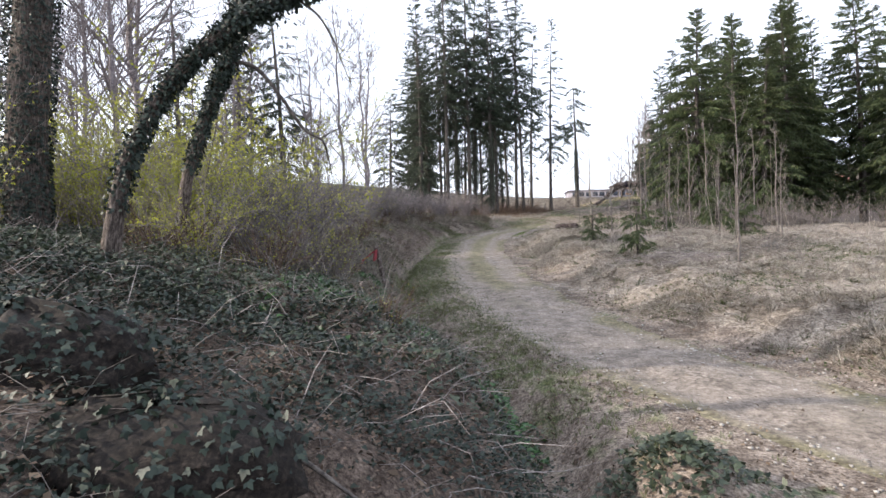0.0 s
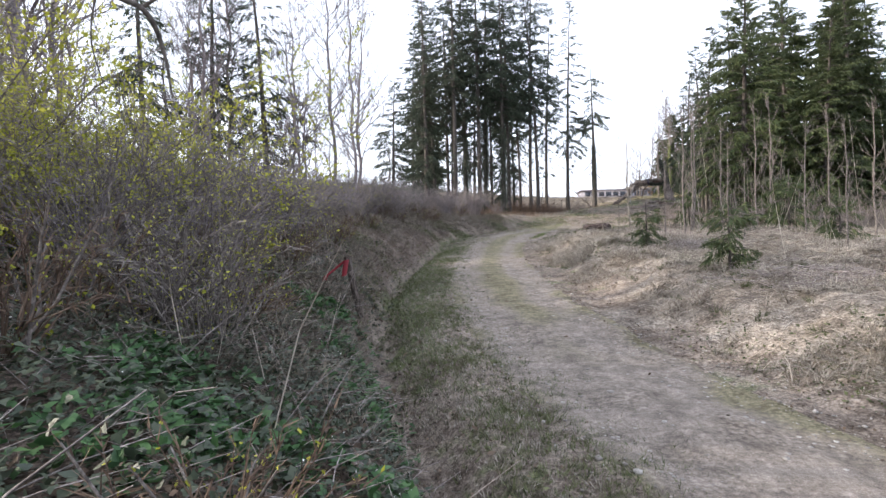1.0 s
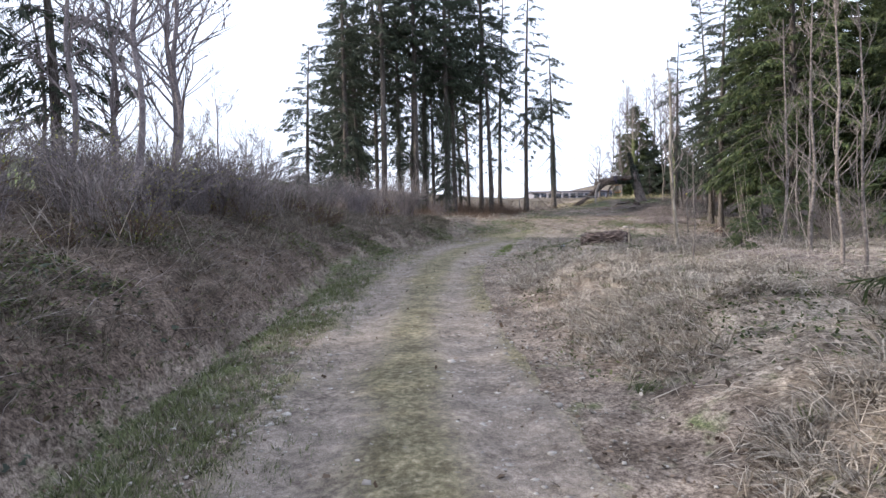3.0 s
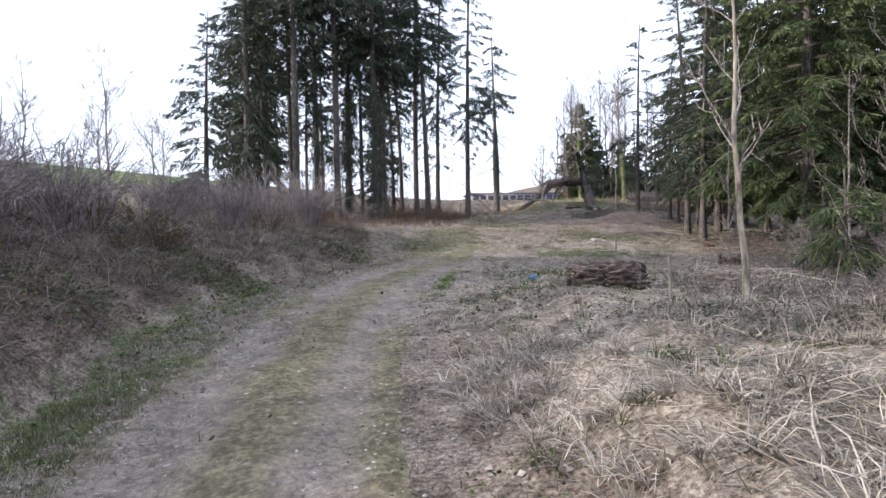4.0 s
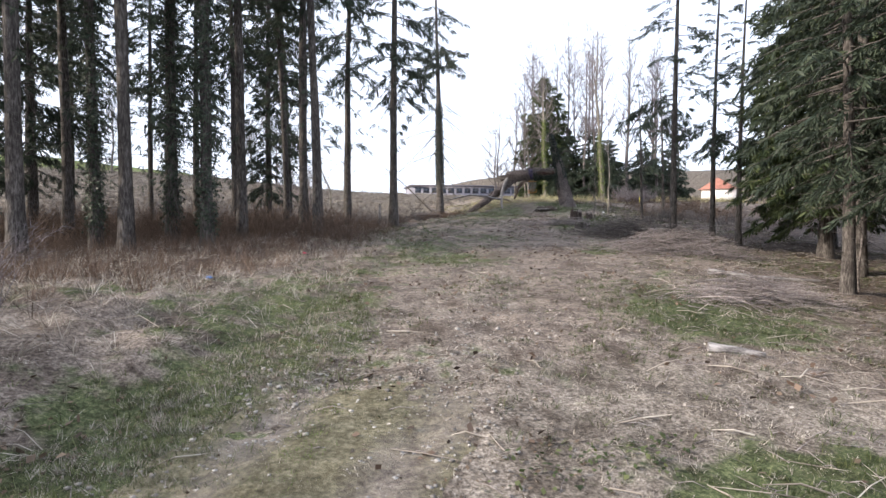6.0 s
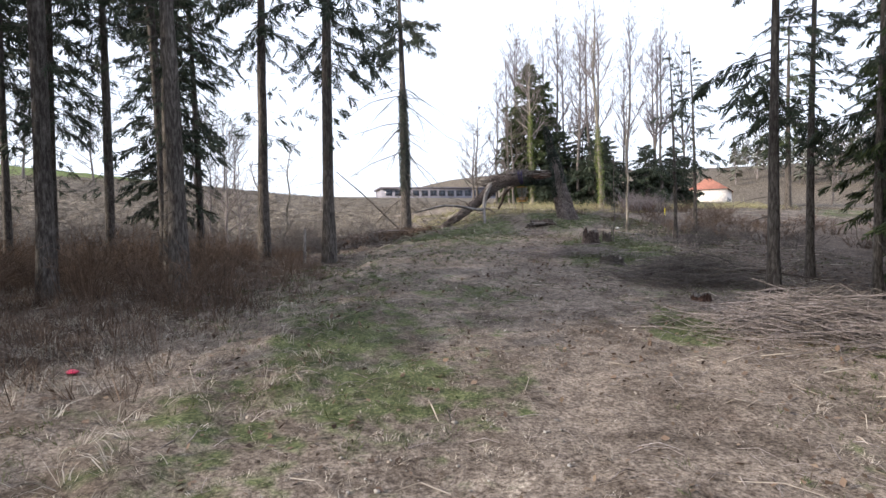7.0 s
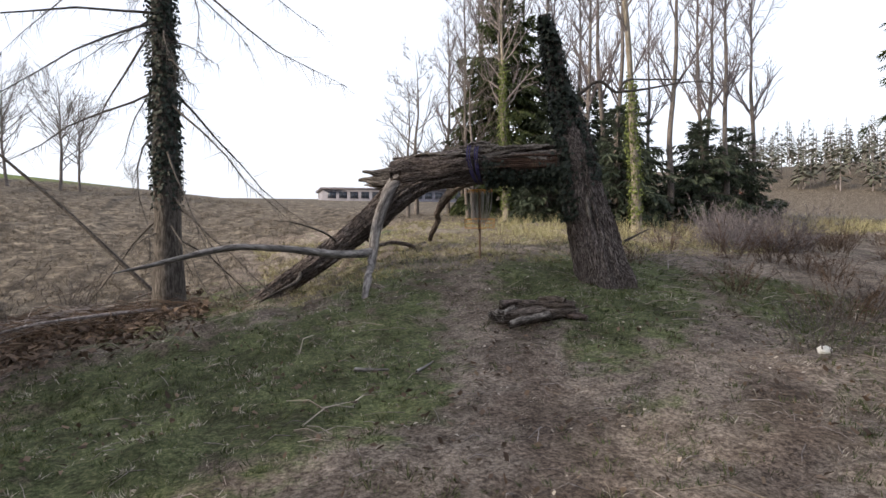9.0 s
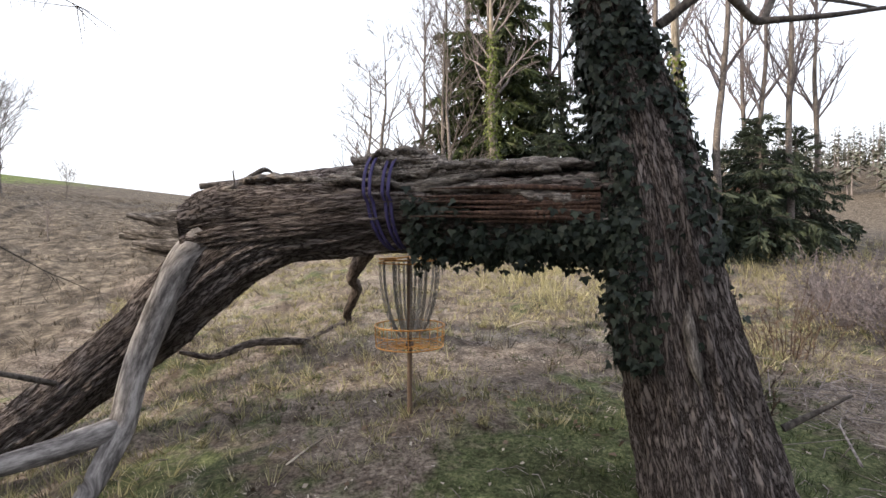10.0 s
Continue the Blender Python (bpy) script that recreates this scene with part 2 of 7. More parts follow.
M_BRACKEN = foliage("dead_reddish_undergrowth", (0.035, 0.024, 0.018), (0.1, 0.068, 0.05), (0.21, 0.15, 0.11), rough=0.9, clear=0.15)
M_GLADE = foliage("yellowish_glade_grass", (0.1, 0.095, 0.045), (0.26, 0.24, 0.125), (0.5, 0.455, 0.28), rough=0.85, clear=0.25)
M_LITTER = foliage("brown_leaf_litter", (0.04, 0.028, 0.02), (0.1, 0.072, 0.05), (0.22, 0.165, 0.12), rough=0.9, clear=0.1)
M_STRAW = foliage("pale_dead_stalks", (0.14, 0.115, 0.095), (0.29, 0.25, 0.21), (0.52, 0.47, 0.41), rough=0.85, clear=0.1)
# Near-black soil: the shade of the bank is put into its colour.
M_SHADED_SOIL = surface("shaded_root_soil", (0.004, 0.003, 0.003), (0.012, 0.009, 0.007), (0.034, 0.026, 0.021), 3, 30, bump=0.9)
M_STONE = foliage("track_stones", (0.13, 0.115, 0.1), (0.24, 0.22, 0.2), (0.42, 0.4, 0.37), rough=0.9, clear=0.0)
# Paler than near foliage: distance haze is painted into these tones.
M_FARWOOD = foliage("haze_paled_foliage", (0.07, 0.076, 0.058), (0.125, 0.13, 0.098), (0.2, 0.2, 0.155), clear=0.1)
M_PETAL = plain("white_petals", (0.75, 0.75, 0.72), 0.7)
M_STEEL = plain("galvanised_chain", (0.32, 0.31, 0.30), 0.45, 0.8)
M_POLE = plain("rusty_pole", (0.16, 0.11, 0.08), 0.7, 0.3)
M_ORANGE = plain("rusty_orange_wire", (0.5, 0.24, 0.06), 0.6, 0.2)
M_STRAP = plain("purple_webbing", (0.032, 0.026, 0.1), 0.75)
M_BLUE = plain("blue_plastic", (0.03, 0.16, 0.5), 0.4)
M_REDP = plain("red_cloth", (0.2, 0.014, 0.024), 0.6)
M_PINK = plain("pink_plastic", (0.7, 0.05, 0.13), 0.4)
M_WHITE = plain("white_plastic", (0.75, 0.75, 0.73), 0.5)
M_YELLOW = plain("yellow_paint", (0.7, 0.62, 0.03), 0.6)
M_WALL = plain("grey_render", (0.22, 0.215, 0.25), 0.8, fine=2)
M_ROOF = plain("grey_roof", (0.13, 0.12, 0.14), 0.8, fine=2)
M_GLASS = plain("dark_window_glass", (0.06, 0.07, 0.09), 0.2)
M_TILE = plain("red_tiles", (0.3, 0.135, 0.1), 0.8, fine=2)
M_CREAM = plain("pale_house_wall", (0.72, 0.66, 0.6), 0.8, fine=2)

# ---------------------------------------------------------------- shaping tools


def vnoise(p, seed=0):
    """Smooth value noise of points (n, 3), 0 to 1."""
    p = np.asarray(p, float)
    i = np.floor(p).astype(np.int64)
    f = p - i
    f = f * f * (3 - 2 * f)
    total = np.zeros(len(p))
    for a in (0, 1):
        for b in (0, 1):
            for c in (0, 1):
                h = (i[:, 0] + a) * 374761393 + (i[:, 1] + b) * 668265263 + (i[:, 2] + c) * 2147483647 + seed * 974634533
                h = (h ^ (h >> 13)) * 1274126177
                h = ((h ^ (h >> 16)) & 0xFFFF) / 65535.0
                w = (f[:, 0] if a else 1 - f[:, 0]) * (f[:, 1] if b else 1 - f[:, 1]) * (f[:, 2] if c else 1 - f[:, 2])
                total += h * w
    return total


def fnoise(x, y, scale, seed=0, octaves=3):
    total, size = np.zeros(np.shape(x)), 0.0
    for k in range(octaves):
        q = np.stack([np.ravel(x) * scale * 2**k, np.ravel(y) * scale * 2**k, np.full(np.size(x), 0.5)], 1)
        total += (vnoise(q, seed + k).reshape(np.shape(x)) - 0.5) / 2**k
        size += 1 / 2**k
    return total / size * 2


def unit(v):
    return v / np.maximum(np.linalg.norm(v, axis=-1, keepdims=True), 1e-9)


class Geo:
    """Collects faces; every piece adds vertices, faces and the straightened place along it."""

    def __init__(self):
        self.v, self.f, self.a, self.n = [], [], [], 0

    def add(self, v, f, a=None):
        v = np.asarray(v, float).reshape(-1, 3)
        self.v.append(v)
        self.a.append(v if a is None else np.asarray(a, float).reshape(-1, 3))
        f = np.asarray(f, np.int64)
        self.f.append(f.reshape(-1, f.shape[-1]) + self.n)
        self.n += len(v)

    def mesh(self, name, material, smooth=False, attrs=None):
        v, f, a = np.concatenate(self.v), np.concatenate([q.ravel() for q in self.f]), np.concatenate(self.a)
        corners = np.concatenate([np.full(len(q), q.shape[1]) for q in self.f])
        me = bpy.data.meshes.new(name)
        me.vertices.add(len(v))
        me.vertices.foreach_set("co", v.astype(np.float32).ravel())
        me.loops.add(f.size)
        me.loops.foreach_set("vertex_index", f.astype(np.int32).ravel())
        me.polygons.add(len(corners))
        me.polygons.foreach_set("loop_start", (np.cumsum(corners) - corners).astype(np.int32))
        me.update(calc_edges=True)
        at = me.attributes.new("along", "FLOAT_VECTOR", "POINT")
        at.data.foreach_set("vector", a.astype(np.float32).ravel())
        for key, value in (attrs or {}).items():
            t = me.attributes.new(key, "FLOAT", "POINT")
            t.data.foreach_set("value", np.asarray(value, np.float32).ravel())
        if smooth:
            me.polygons.foreach_set("use_smooth", np.ones(len(corners), bool))
        me.materials.append(material)
        return me


def part(name, geo, material, parent, label="", smooth=False):
    """Links one mesh as a part of a thing."""
    ob = new(name, geo.mesh(name, material, smooth))
    ob.parent = parent
    return tagged(ob, label) if label else ob


def thing(name, label, category, m=None, group="", kind=""):
    ob = new(name)
    ob.empty_display_size = 0.2
    ob.matrix_basis = m or Matrix.Identity(4)
    return tagged(ob, label, category, group, kind)


def lone(name, geo, material, label, category, m=None, group="", kind="", smooth=False, attrs=None):
    ob = new(name, geo.mesh(name, material, smooth, attrs))
    ob.matrix_basis = m or Matrix.Identity(4)
    return tagged(ob, label, category, group, kind)


def tube(geo, points, radii, sides=8, rough=0.0, grain=(6.0, 1.2), seed=0, rings=0, cap=True):
    """A bent tapered stem; rough lifts bark ridges that run along it."""
    p, r = np.asarray(points, float), np.asarray(radii, float)
    if rings:
        k = np.linspace(0, len(p) - 1, len(p))
        t = np.linspace(0, len(p) - 1, rings)
        q = np.zeros((rings, 3))
        for c in range(3):  # Catmull-Rom
            e = np.concatenate([[2 * p[0, c] - p[1, c]], p[:, c], [2 * p[-1, c] - p[-2, c]]])
            i = np.minimum(t.astype(int), len(p) - 2)
            u = t - i
            q[:, c] = 0.5 * (2 * e[i + 1] + (e[i + 2] - e[i]) * u + (2 * e[i] - 5 * e[i + 1] + 4 * e[i + 2] - e[i + 3]) * u**2 + (3 * e[i + 1] - e[i] - 3 * e[i + 2] + e[i + 3]) * u**3)
        p, r = q, np.interp(t, k, r)
    tan = unit(np.gradient(p, axis=0))
    ref = np.array([0.31, 0.87, 0.38]) if abs(tan[0, 2]) > 0.6 else np.array([0.05, 0.1, 1.0])
    a = unit(np.cross(tan, ref))
    b = np.cross(tan, a)
    s = np.concatenate([[0], np.cumsum(np.linalg.norm(np.diff(p, axis=0), axis=1))])
    ang = np.linspace(0, 2 * np.pi, sides, endpoint=False)
    ca, sa = np.cos(ang), np.sin(ang)
    rr = np.repeat(r[:, None], sides, 1)
    along = np.stack([rr * ca, rr * sa, np.repeat(s[:, None] * 0.22, sides, 1)], -1)
    if rough:
        mean = max(r.mean(), 1e-3)
        q = np.stack([np.tile(ca, (len(p), 1)) * grain[0], np.tile(sa, (len(p), 1)) * grain[0], np.repeat(s[:, None], sides, 1) * grain[1]], -1).reshape(-1, 3)
        h = 1 - np.abs(vnoise(q, seed) - 0.5) * 2 + 0.5 * (1 - np.abs(vnoise(q * 2.1, seed + 5) - 0.5) * 2)
        lump = vnoise(q * 0.3, seed + 9) - 0.5
        rr = rr + rough * ((h.reshape(len(p), sides) - 0.9) + lump.reshape(len(p), sides) * mean * 1.5 / rough * 0.25)
    v = p[:, None] + rr[..., None] * (a[:, None] * ca[:, None] + b[:, None] * sa[:, None])
    i = np.arange(len(p) - 1)[:, None] * sides + np.arange(sides)
    j = np.arange(len(p) - 1)[:, None] * sides + (np.arange(sides) + 1) % sides
    f = np.stack([i, j, j + sides, i + sides], -1).reshape(-1, 4)
    geo.add(v, f, along)
    if cap and sides % 2 == 0:
        for base, flip in ((0, True), ((len(p) - 1) * sides, False)):
            ring = v.reshape(-1, 3)[base : base + sides]
            k = np.arange(0, sides // 2 - 1)
            q = np.stack([k, k + 1, sides - 2 - k, sides - 1 - k], -1)
            geo.add(ring, q[:, ::-1] if flip else q)
    return p, tan, a, b, s, rr


def twigs(geo, p0, p1, r0, r1, sides=3):
    """Many straight tapered twigs at once."""
    p0, p1 = np.asarray(p0, float), np.asarray(p1, float)
    r0, r1 = np.broadcast_to(r0, len(p0)), np.broadcast_to(r1, len(p0))
    t = unit(p1 - p0)
    ref = np.where(np.abs(t[:, 2:3]) > 0.8, [[1.0, 0, 0]], [[0, 0, 1.0]])
    a = unit(np.cross(t, ref))
    b = np.cross(t, a)
    ang = np.linspace(0, 2 * np.pi, sides, endpoint=False)
    ring = a[:, None] * np.cos(ang)[:, None] + b[:, None] * np.sin(ang)[:, None]
    v = np.stack([p0[:, None] + ring * r0[:, None, None], p1[:, None] + ring * r1[:, None, None]], 1)
    k = np.arange(sides)
    q = np.stack([k, (k + 1) % sides, (k + 1) % sides + sides, k + sides], -1)
    f = (np.arange(len(p0)) * 2 * sides)[:, None, None] + q
    geo.add(v, f)


def leaves(geo, c, d, w, length, width, bend=0.0):
    """Many kite-shaped leaves or blades: foot c, way d, side w."""
    c, d, w = np.asarray(c, float), unit(np.asarray(d, float)), unit(np.asarray(w, float))
    length, width = np.broadcast_to(length, len(c))[:, None], np.broadcast_to(width, len(c))[:, None]
    up = np.cross(w, d)
    m = c + d * length * 0.45
    v = np.stack([c, m + w * width / 2 + up * width * 0.12, c + d * length + up * np.asarray(bend) * length, m - w * width / 2 + up * width * 0.12], 1)
    geo.add(v, np.arange(len(c) * 4).reshape(-1, 4))


def spikes(geo, c, d, w, length, width):
    """Many thin tapering twigs: foot c, way d, side w."""
    c, d, w = np.asarray(c, float), unit(np.asarray(d, float)), unit(np.asarray(w, float))
    length, width = np.broadcast_to(length, len(c))[:, None], np.broadcast_to(width, len(c))[:, None]
    geo.add(np.stack([c - w * width / 2, c + w * width / 2, c + d * length], 1), np.arange(len(c) * 3).reshape(-1, 3))


def box(geo, lo, hi, m=None):
    lo, hi = np.array(lo, float), np.array(hi, float)
    v = np.array([[(lo, hi)[a][0], (lo, hi)[b][1], (lo, hi)[c][2]] for a in (0, 1) for b in (0, 1) for c in (0, 1)])
    if m is not None:
        v = v @ np.array(m.to_3x3()).T + np.array(m.translation)
    geo.add(v, [[0, 1, 3, 2], [4, 6, 7, 5], [0, 4, 5, 1], [2, 3, 7, 6], [0, 2, 6, 4], [1, 5, 7, 3]])


def lumps(geo, c, size, rng, squash=0.6):
    """Many small rough stones or chips."""
    c = np.asarray(c, float)
    n = len(c)
    base = np.array([[a, b, d] for a in (-1, 1) for b in (-1, 1) for d in (-1, 1)], float)
    v = base[None] * (0.6 + 0.5 * rng.random((n, 8, 3))) * np.broadcast_to(size, n)[:, None, None] / 2
    v[..., 2] *= squash
    a = rng.random(n) * 6.3
    x, y = v[..., 0].copy(), v[..., 1].copy()
    v[..., 0], v[..., 1] = x * np.cos(a)[:, None] - y * np.sin(a)[:, None], x * np.sin(a)[:, None] + y * np.cos(a)[:, None]
    q = np.array([[0, 1, 3, 2], [4, 6, 7, 5], [0, 4, 5, 1], [2, 3, 7, 6], [0, 2, 6, 4], [1, 5, 7, 3]])
    geo.add(c[:, None] + v, (np.arange(n) * 8)[:, None, None] + q)


def sphere_ways(rng, n):
    return unit(rng.normal(size=(n, 3)))


# ---------------------------------------------------------------- the lie of the land
WAY_Y = [-30, -8, 0, 3, 6, 9, 12.5, 17, 22, 27, 32, 37, 43, 48, 53, 58, 63, 67, 72, 78, 90, 900]
WAY_X = [26, 13, 8.2, 6.4, 4.5, 3.3, 2.3, 1.6, 1.5, 1.7, 2.3, 3.6, 7.0, 10.0, 12.9, 15.7, 18.5, 20.8, 23.5, 26.0, 33, 34]
RISE_Y = [-200, -10, 0, 7, 12, 17.5, 22, 29, 35.6, 41, 49, 58, 63, 69, 74.7, 78.4, 83, 90, 120, 200, 290, 420, 900]
RISE_Z = [-6, -0.9, -0.4, 0.0, 0.3, 0.82, 1.15, 1.62, 2.33, 2.76, 3.68, 4.5, 5.1, 5.8, 6.5, 7.25, 7.5, 8.2, 10.4, 16.0, 19.5, 22, 22]


def way_x(y):
    return sum(np.interp(y + k, WAY_Y, WAY_X) for k in (-1.5, -0.5, 0.5, 1.5)) / 4


def step(x, a, b):
    t = np.clip((x - a) / (b - a), 0, 1)
    return t * t * (3 - 2 * t)


def bank_x(y):
    """Where the left bank meets the ditch."""
    return np.minimum(way_x(y) - np.interp(y, [24, 34], [3.0, 2.6]), np.interp(y, [9, 14], [1.1, 60]))


def land(x, y, fine=True):
    x, y = np.asarray(x, float), np.asarray(y, float)
    d = x - way_x(y)
    z = sum(np.interp(y + k, RISE_Y, RISE_Z) for k in (-1.2, 0, 1.2)) / 3
    u = np.clip(bank_x(y) - x, 0, None)
    bank = np.interp(y, [-50, 30, 42, 53], [1, 1, 0.6, 0])
    z = z + bank * (2.0 * (1 - np.exp(-u / 3.0)) + 0.05 * np.clip(u, 0, 30))
    z = z - np.interp(y, [-8, 3, 27, 34], [0, 1, 1, 0]) * 0.5 * np.exp(-(((x - bank_x(y) - 0.1) / 0.42) ** 2))
    z = z + 0.16 * step(-d, 2.3, 3.2) * step(x, 1.4, 2.2) * (y < 9)
    z = z - np.interp(y, [44, 58, 69, 75, 80, 92, 115], [0, 0.02, 0.075, 0.14, 0.16, 0.12, 0]) * np.clip(u, 0, 13)
    z = z + np.interp(y, [-50, 30, 38], [0.65, 0.65, 0.0]) * step(d, 1.75, 4.2)
    z = z - np.interp(y, [34, 42, 55, 64], [0, 0.045, 0.045, 0.0]) * np.clip(d - 6, 0, 25)
    z = z - np.interp(y, [69, 75, 82, 92], [0, 0.13, 0.13, 0]) * np.clip(26.3 - x, 0, 4)
    w = step(y, 84, 150)
    z = z + w * 0.105 * np.clip(22 - x, 0, 160) - w * 0.05 * np.clip(x - 62, 0, 120)
    z = z + 24 * step(0.86 * x + 0.5 * y, 165, 330) * step(x, 70, 150)
    z = z - 0.045 * (np.exp(-(((d - 0.85) / 0.28) ** 2)) + np.exp(-(((d + 0.75) / 0.28) ** 2))) * np.interp(y, [40, 62], [1, 0.3])
    z = z + 0.34 * np.exp(-((x - 2.0) ** 2 + (y - 4.3) ** 2) / 0.35)
    far = step(np.hypot(x - 10, y - 40), 90, 160)
    z = z + fnoise(x, y, 0.45, 3) * 0.14 * (1 - 0.8 * np.exp(-((d / 2.0) ** 2)) * (y < 48)) * (1 - far)
    wild = (step(u, 0.0, 0.8) + step(d, 2.0, 3.2) * (y < 36) + 0.5 * step(y, 79, 82)) * (1 - far)
    z = z + np.abs(fnoise(x, y, 0.95, 13, 2)) * 0.3 * wild
    if fine:
        z = z + fnoise(x, y, 2.2, 7, 2) * (0.065 + 0.07 * np.clip(wild, 0, 1)) * (1 - far) * (1 - 0.7 * np.exp(-((d / 1.8) ** 2)) * (y < 44))
    return z


PATHS = (([(11.6, 47.6), (13.4, 50.5), (16.6, 56.5), (20.0, 66.0), (22.4, 69.4), (24.3, 73.6), (25.0, 76.4), (26.4, 78.9), (27.6, 82.0)], 0.85), ([(21.2, 67.6), (25.6, 70.6), (27.8, 73.0), (30.3, 76.0), (34.0, 80.5)], 0.55), ([(14.0, 52.0), (17.5, 54.2), (20.5, 56.8)], 1.1))


def trodden(x, y):
    """How bare the ground is along the footpaths, 0 to 1."""
    out = np.zeros(np.shape(x))
    x = x + 0.5 * fnoise(x, y, 0.7, 36)
    for way, wide in PATHS:
        for (ax, ay), (bx, by) in zip(way, way[1:]):
            t = np.clip(((x - ax) * (bx - ax) + (y - ay) * (by - ay)) / ((bx - ax) ** 2 + (by - ay) ** 2), 0, 1)
            out = np.maximum(out, np.exp(-(np.hypot(x - ax - t * (bx - ax), y - ay - t * (by - ay)) / wide) ** 2))
    return out * np.interp(y, [71, 75.5], [1.0, 0.5])


def foot(x, y, sink=0.05):
    return float(land(np.array([x]), np.array([y]))[0]) - sink


def spots(rng, n, x0, x1, y0, y1, want):
    """n random places in a stretch of ground, thinned by want(x, y) in 0..1."""
    out = []
    got = 0
    for _ in range(60):
        x, y = rng.uniform(x0, x1, n), rng.uniform(y0, y1, n)
        k = rng.random(n) < want(x, y)
        out.append(np.stack([x[k], y[k]], 1))
        got += k.sum()
        if got >= n:
            break
    p = np.concatenate(out)[:n]
    return np.column_stack([p, land(p[:, 0], p[:, 1])])


# ---------------------------------------------------------------- ground and track


def spaced(stops):
    return np.concatenate([np.arange(a, b, s) for a, b, s in stops] + [[stops[-1][1]]])


def build_ground():
    xs = spaced([(-900, -300, 100), (-300, -60, 20), (-60, -16, 2.2), (-16, -6, 0.6), (-6, 14, 0.24), (14, 32, 0.36), (32, 60, 1.2), (60, 180, 8), (180, 900, 80)])
    ys = spaced([(-300, -40, 40), (-40, -4, 2), (-4, 40, 0.26), (40, 84, 0.32), (84, 110, 1.0), (110, 180, 4), (180, 420, 12), (420, 1500, 120)])
    x, y = np.meshgrid(xs, ys)
    z = land(x, y)
    d = x - way_x(y)
    nx, ny = len(xs), len(ys)
    i = (np.arange(ny - 1)[:, None] * nx + np.arange(nx - 1)).ravel()
    geo = Geo()
    geo.add(np.stack([x, y, z], -1), np.stack([i, i + 1, i + nx + 1, i + nx], -1))
    n1 = fnoise(x, y, 0.3, 21)
    b = bank_x(y) - x
    litter = np.clip(step(b, -0.3, 0.7) * np.interp(y, [30, 46], [1, 0.0]) + 0.75 * step(-d, 5, 9) * np.interp(y, [44, 52, 74, 80], [0, 1, 1, 0]) + 0.6 * step(d, 7, 10) * np.interp(y, [36, 44, 62, 70], [0, 1, 1, 0]) + 0.24 * np.interp(y, [57, 61, 79, 82], [0, 1, 1, 0]), 0, 1)
    turf = 0.3 + 0.4 * n1 + 0.1 * np.interp(y, [56, 60, 79, 82], [0, 1, 1, 0])
    turf = turf + (0.22 + 0.35 * fnoise(x, y, 0.6, 35)) * np.exp(-(((b + 0.7) / 0.8) ** 2)) * (y < 56) * np.interp(y, [6, 10, 28, 34, 42, 46], [0, 1, 1, 0.2, 0.2, 1])
    turf = turf + 0.06 * step(y, 66, 74) * step(-d, -3, 1) * step(-y, -86, -80)
    turf = turf + 0.25 * np.exp(-(((x - 27.5) ** 2 + (y - 75.5) ** 2) / 14)) + 0.4 * np.exp(-(((x - 24) ** 2 + (y - 66.8) ** 2) / 6))
    turf = turf - 0.12 * step(d, 2, 4) * (y < 34) + 0.2 * np.exp(-(((d + 3.5) / 1.1) ** 2)) * step(y, 42, 47) * step(-y, -64, -58) + 0.45 * np.exp(-(((x - 14.6) / 1.5) ** 2 + ((y - 47.6) / 1.3) ** 2)) + np.exp(-((x - 11.3) ** 2 / 1.4 + (y - 42.6) ** 2 / 0.7)) + 0.8 * np.exp(-((x - 18.2) ** 2 + (y - 56) ** 2) / 2.2)
    turf = turf + 0.33 * np.exp(-(((y - 74.6) / 2.3) ** 4)) * step(x, 12, 15) * step(-x, -23.4, -21.4) + 0.3 * np.exp(-((x - 31) ** 2 + (y - 74.5) ** 2) / 3) + 0.35 * np.exp(-(((d - 2.8) / 1.2) ** 2)) * step(y, 62, 65) * step(-y, -69, -67)
    turf = turf + 0.06 * step(y, 64, 68) * step(-y, -80, -77) * step(d, -10, -8) * step(-d, -7, -4)
    bare = trodden(x, y)
    turf = turf - 0.55 * bare - 0.12 * step(d, 1.2, 2.0) * step(y, 31, 35) * step(-y, -42, -38)
    litter = np.clip(litter + 0.3 * bare * (1 + fnoise(x, y, 0.9, 37)) + 0.35 * step(d, 4.5, 7) * step(y, 58, 62) * step(-y, -78, -73), 0, 1)
    straw = 0.36 + 0.4 * fnoise(x, y, 0.25, 31) - 0.15 * bare
    straw = straw + 0.3 * step(d, 2, 3.2) * (y < 36) + 0.3 * step(d, 1.2, 2.0) * step(-d, -8, -6) * step(y, 33, 36) * step(-y, -46, -42) - 0.02 * step(y, 42, 48) - 0.25 * step(y, 49, 57)
    glade = step(x, 19, 24) * step(-x, -46, -38) * step(-y, -97, -91)
    field = step(y + 0.6 * np.clip(19 - x, 0, 10), 80, 88) * (1 - 0.9 * glade)
    straw = straw + 0.35 * glade * step(y, 79, 81)
    lawn = 0.95 * step(y + 0.7 * np.clip(12 - x, 0, 50), 134, 156) * step(-x, -30, 20)
    flat = lambda q: np.clip(q, 0, 1).ravel()
    lone("ground", geo, M_GROUND, "rough grass, leaf litter and meadow rising to a hill", "ground", kind="structure", smooth=True, attrs={"litter": flat(litter), "turf": flat(turf), "straw": flat(straw), "field": flat(field), "lawn": flat(lawn)})


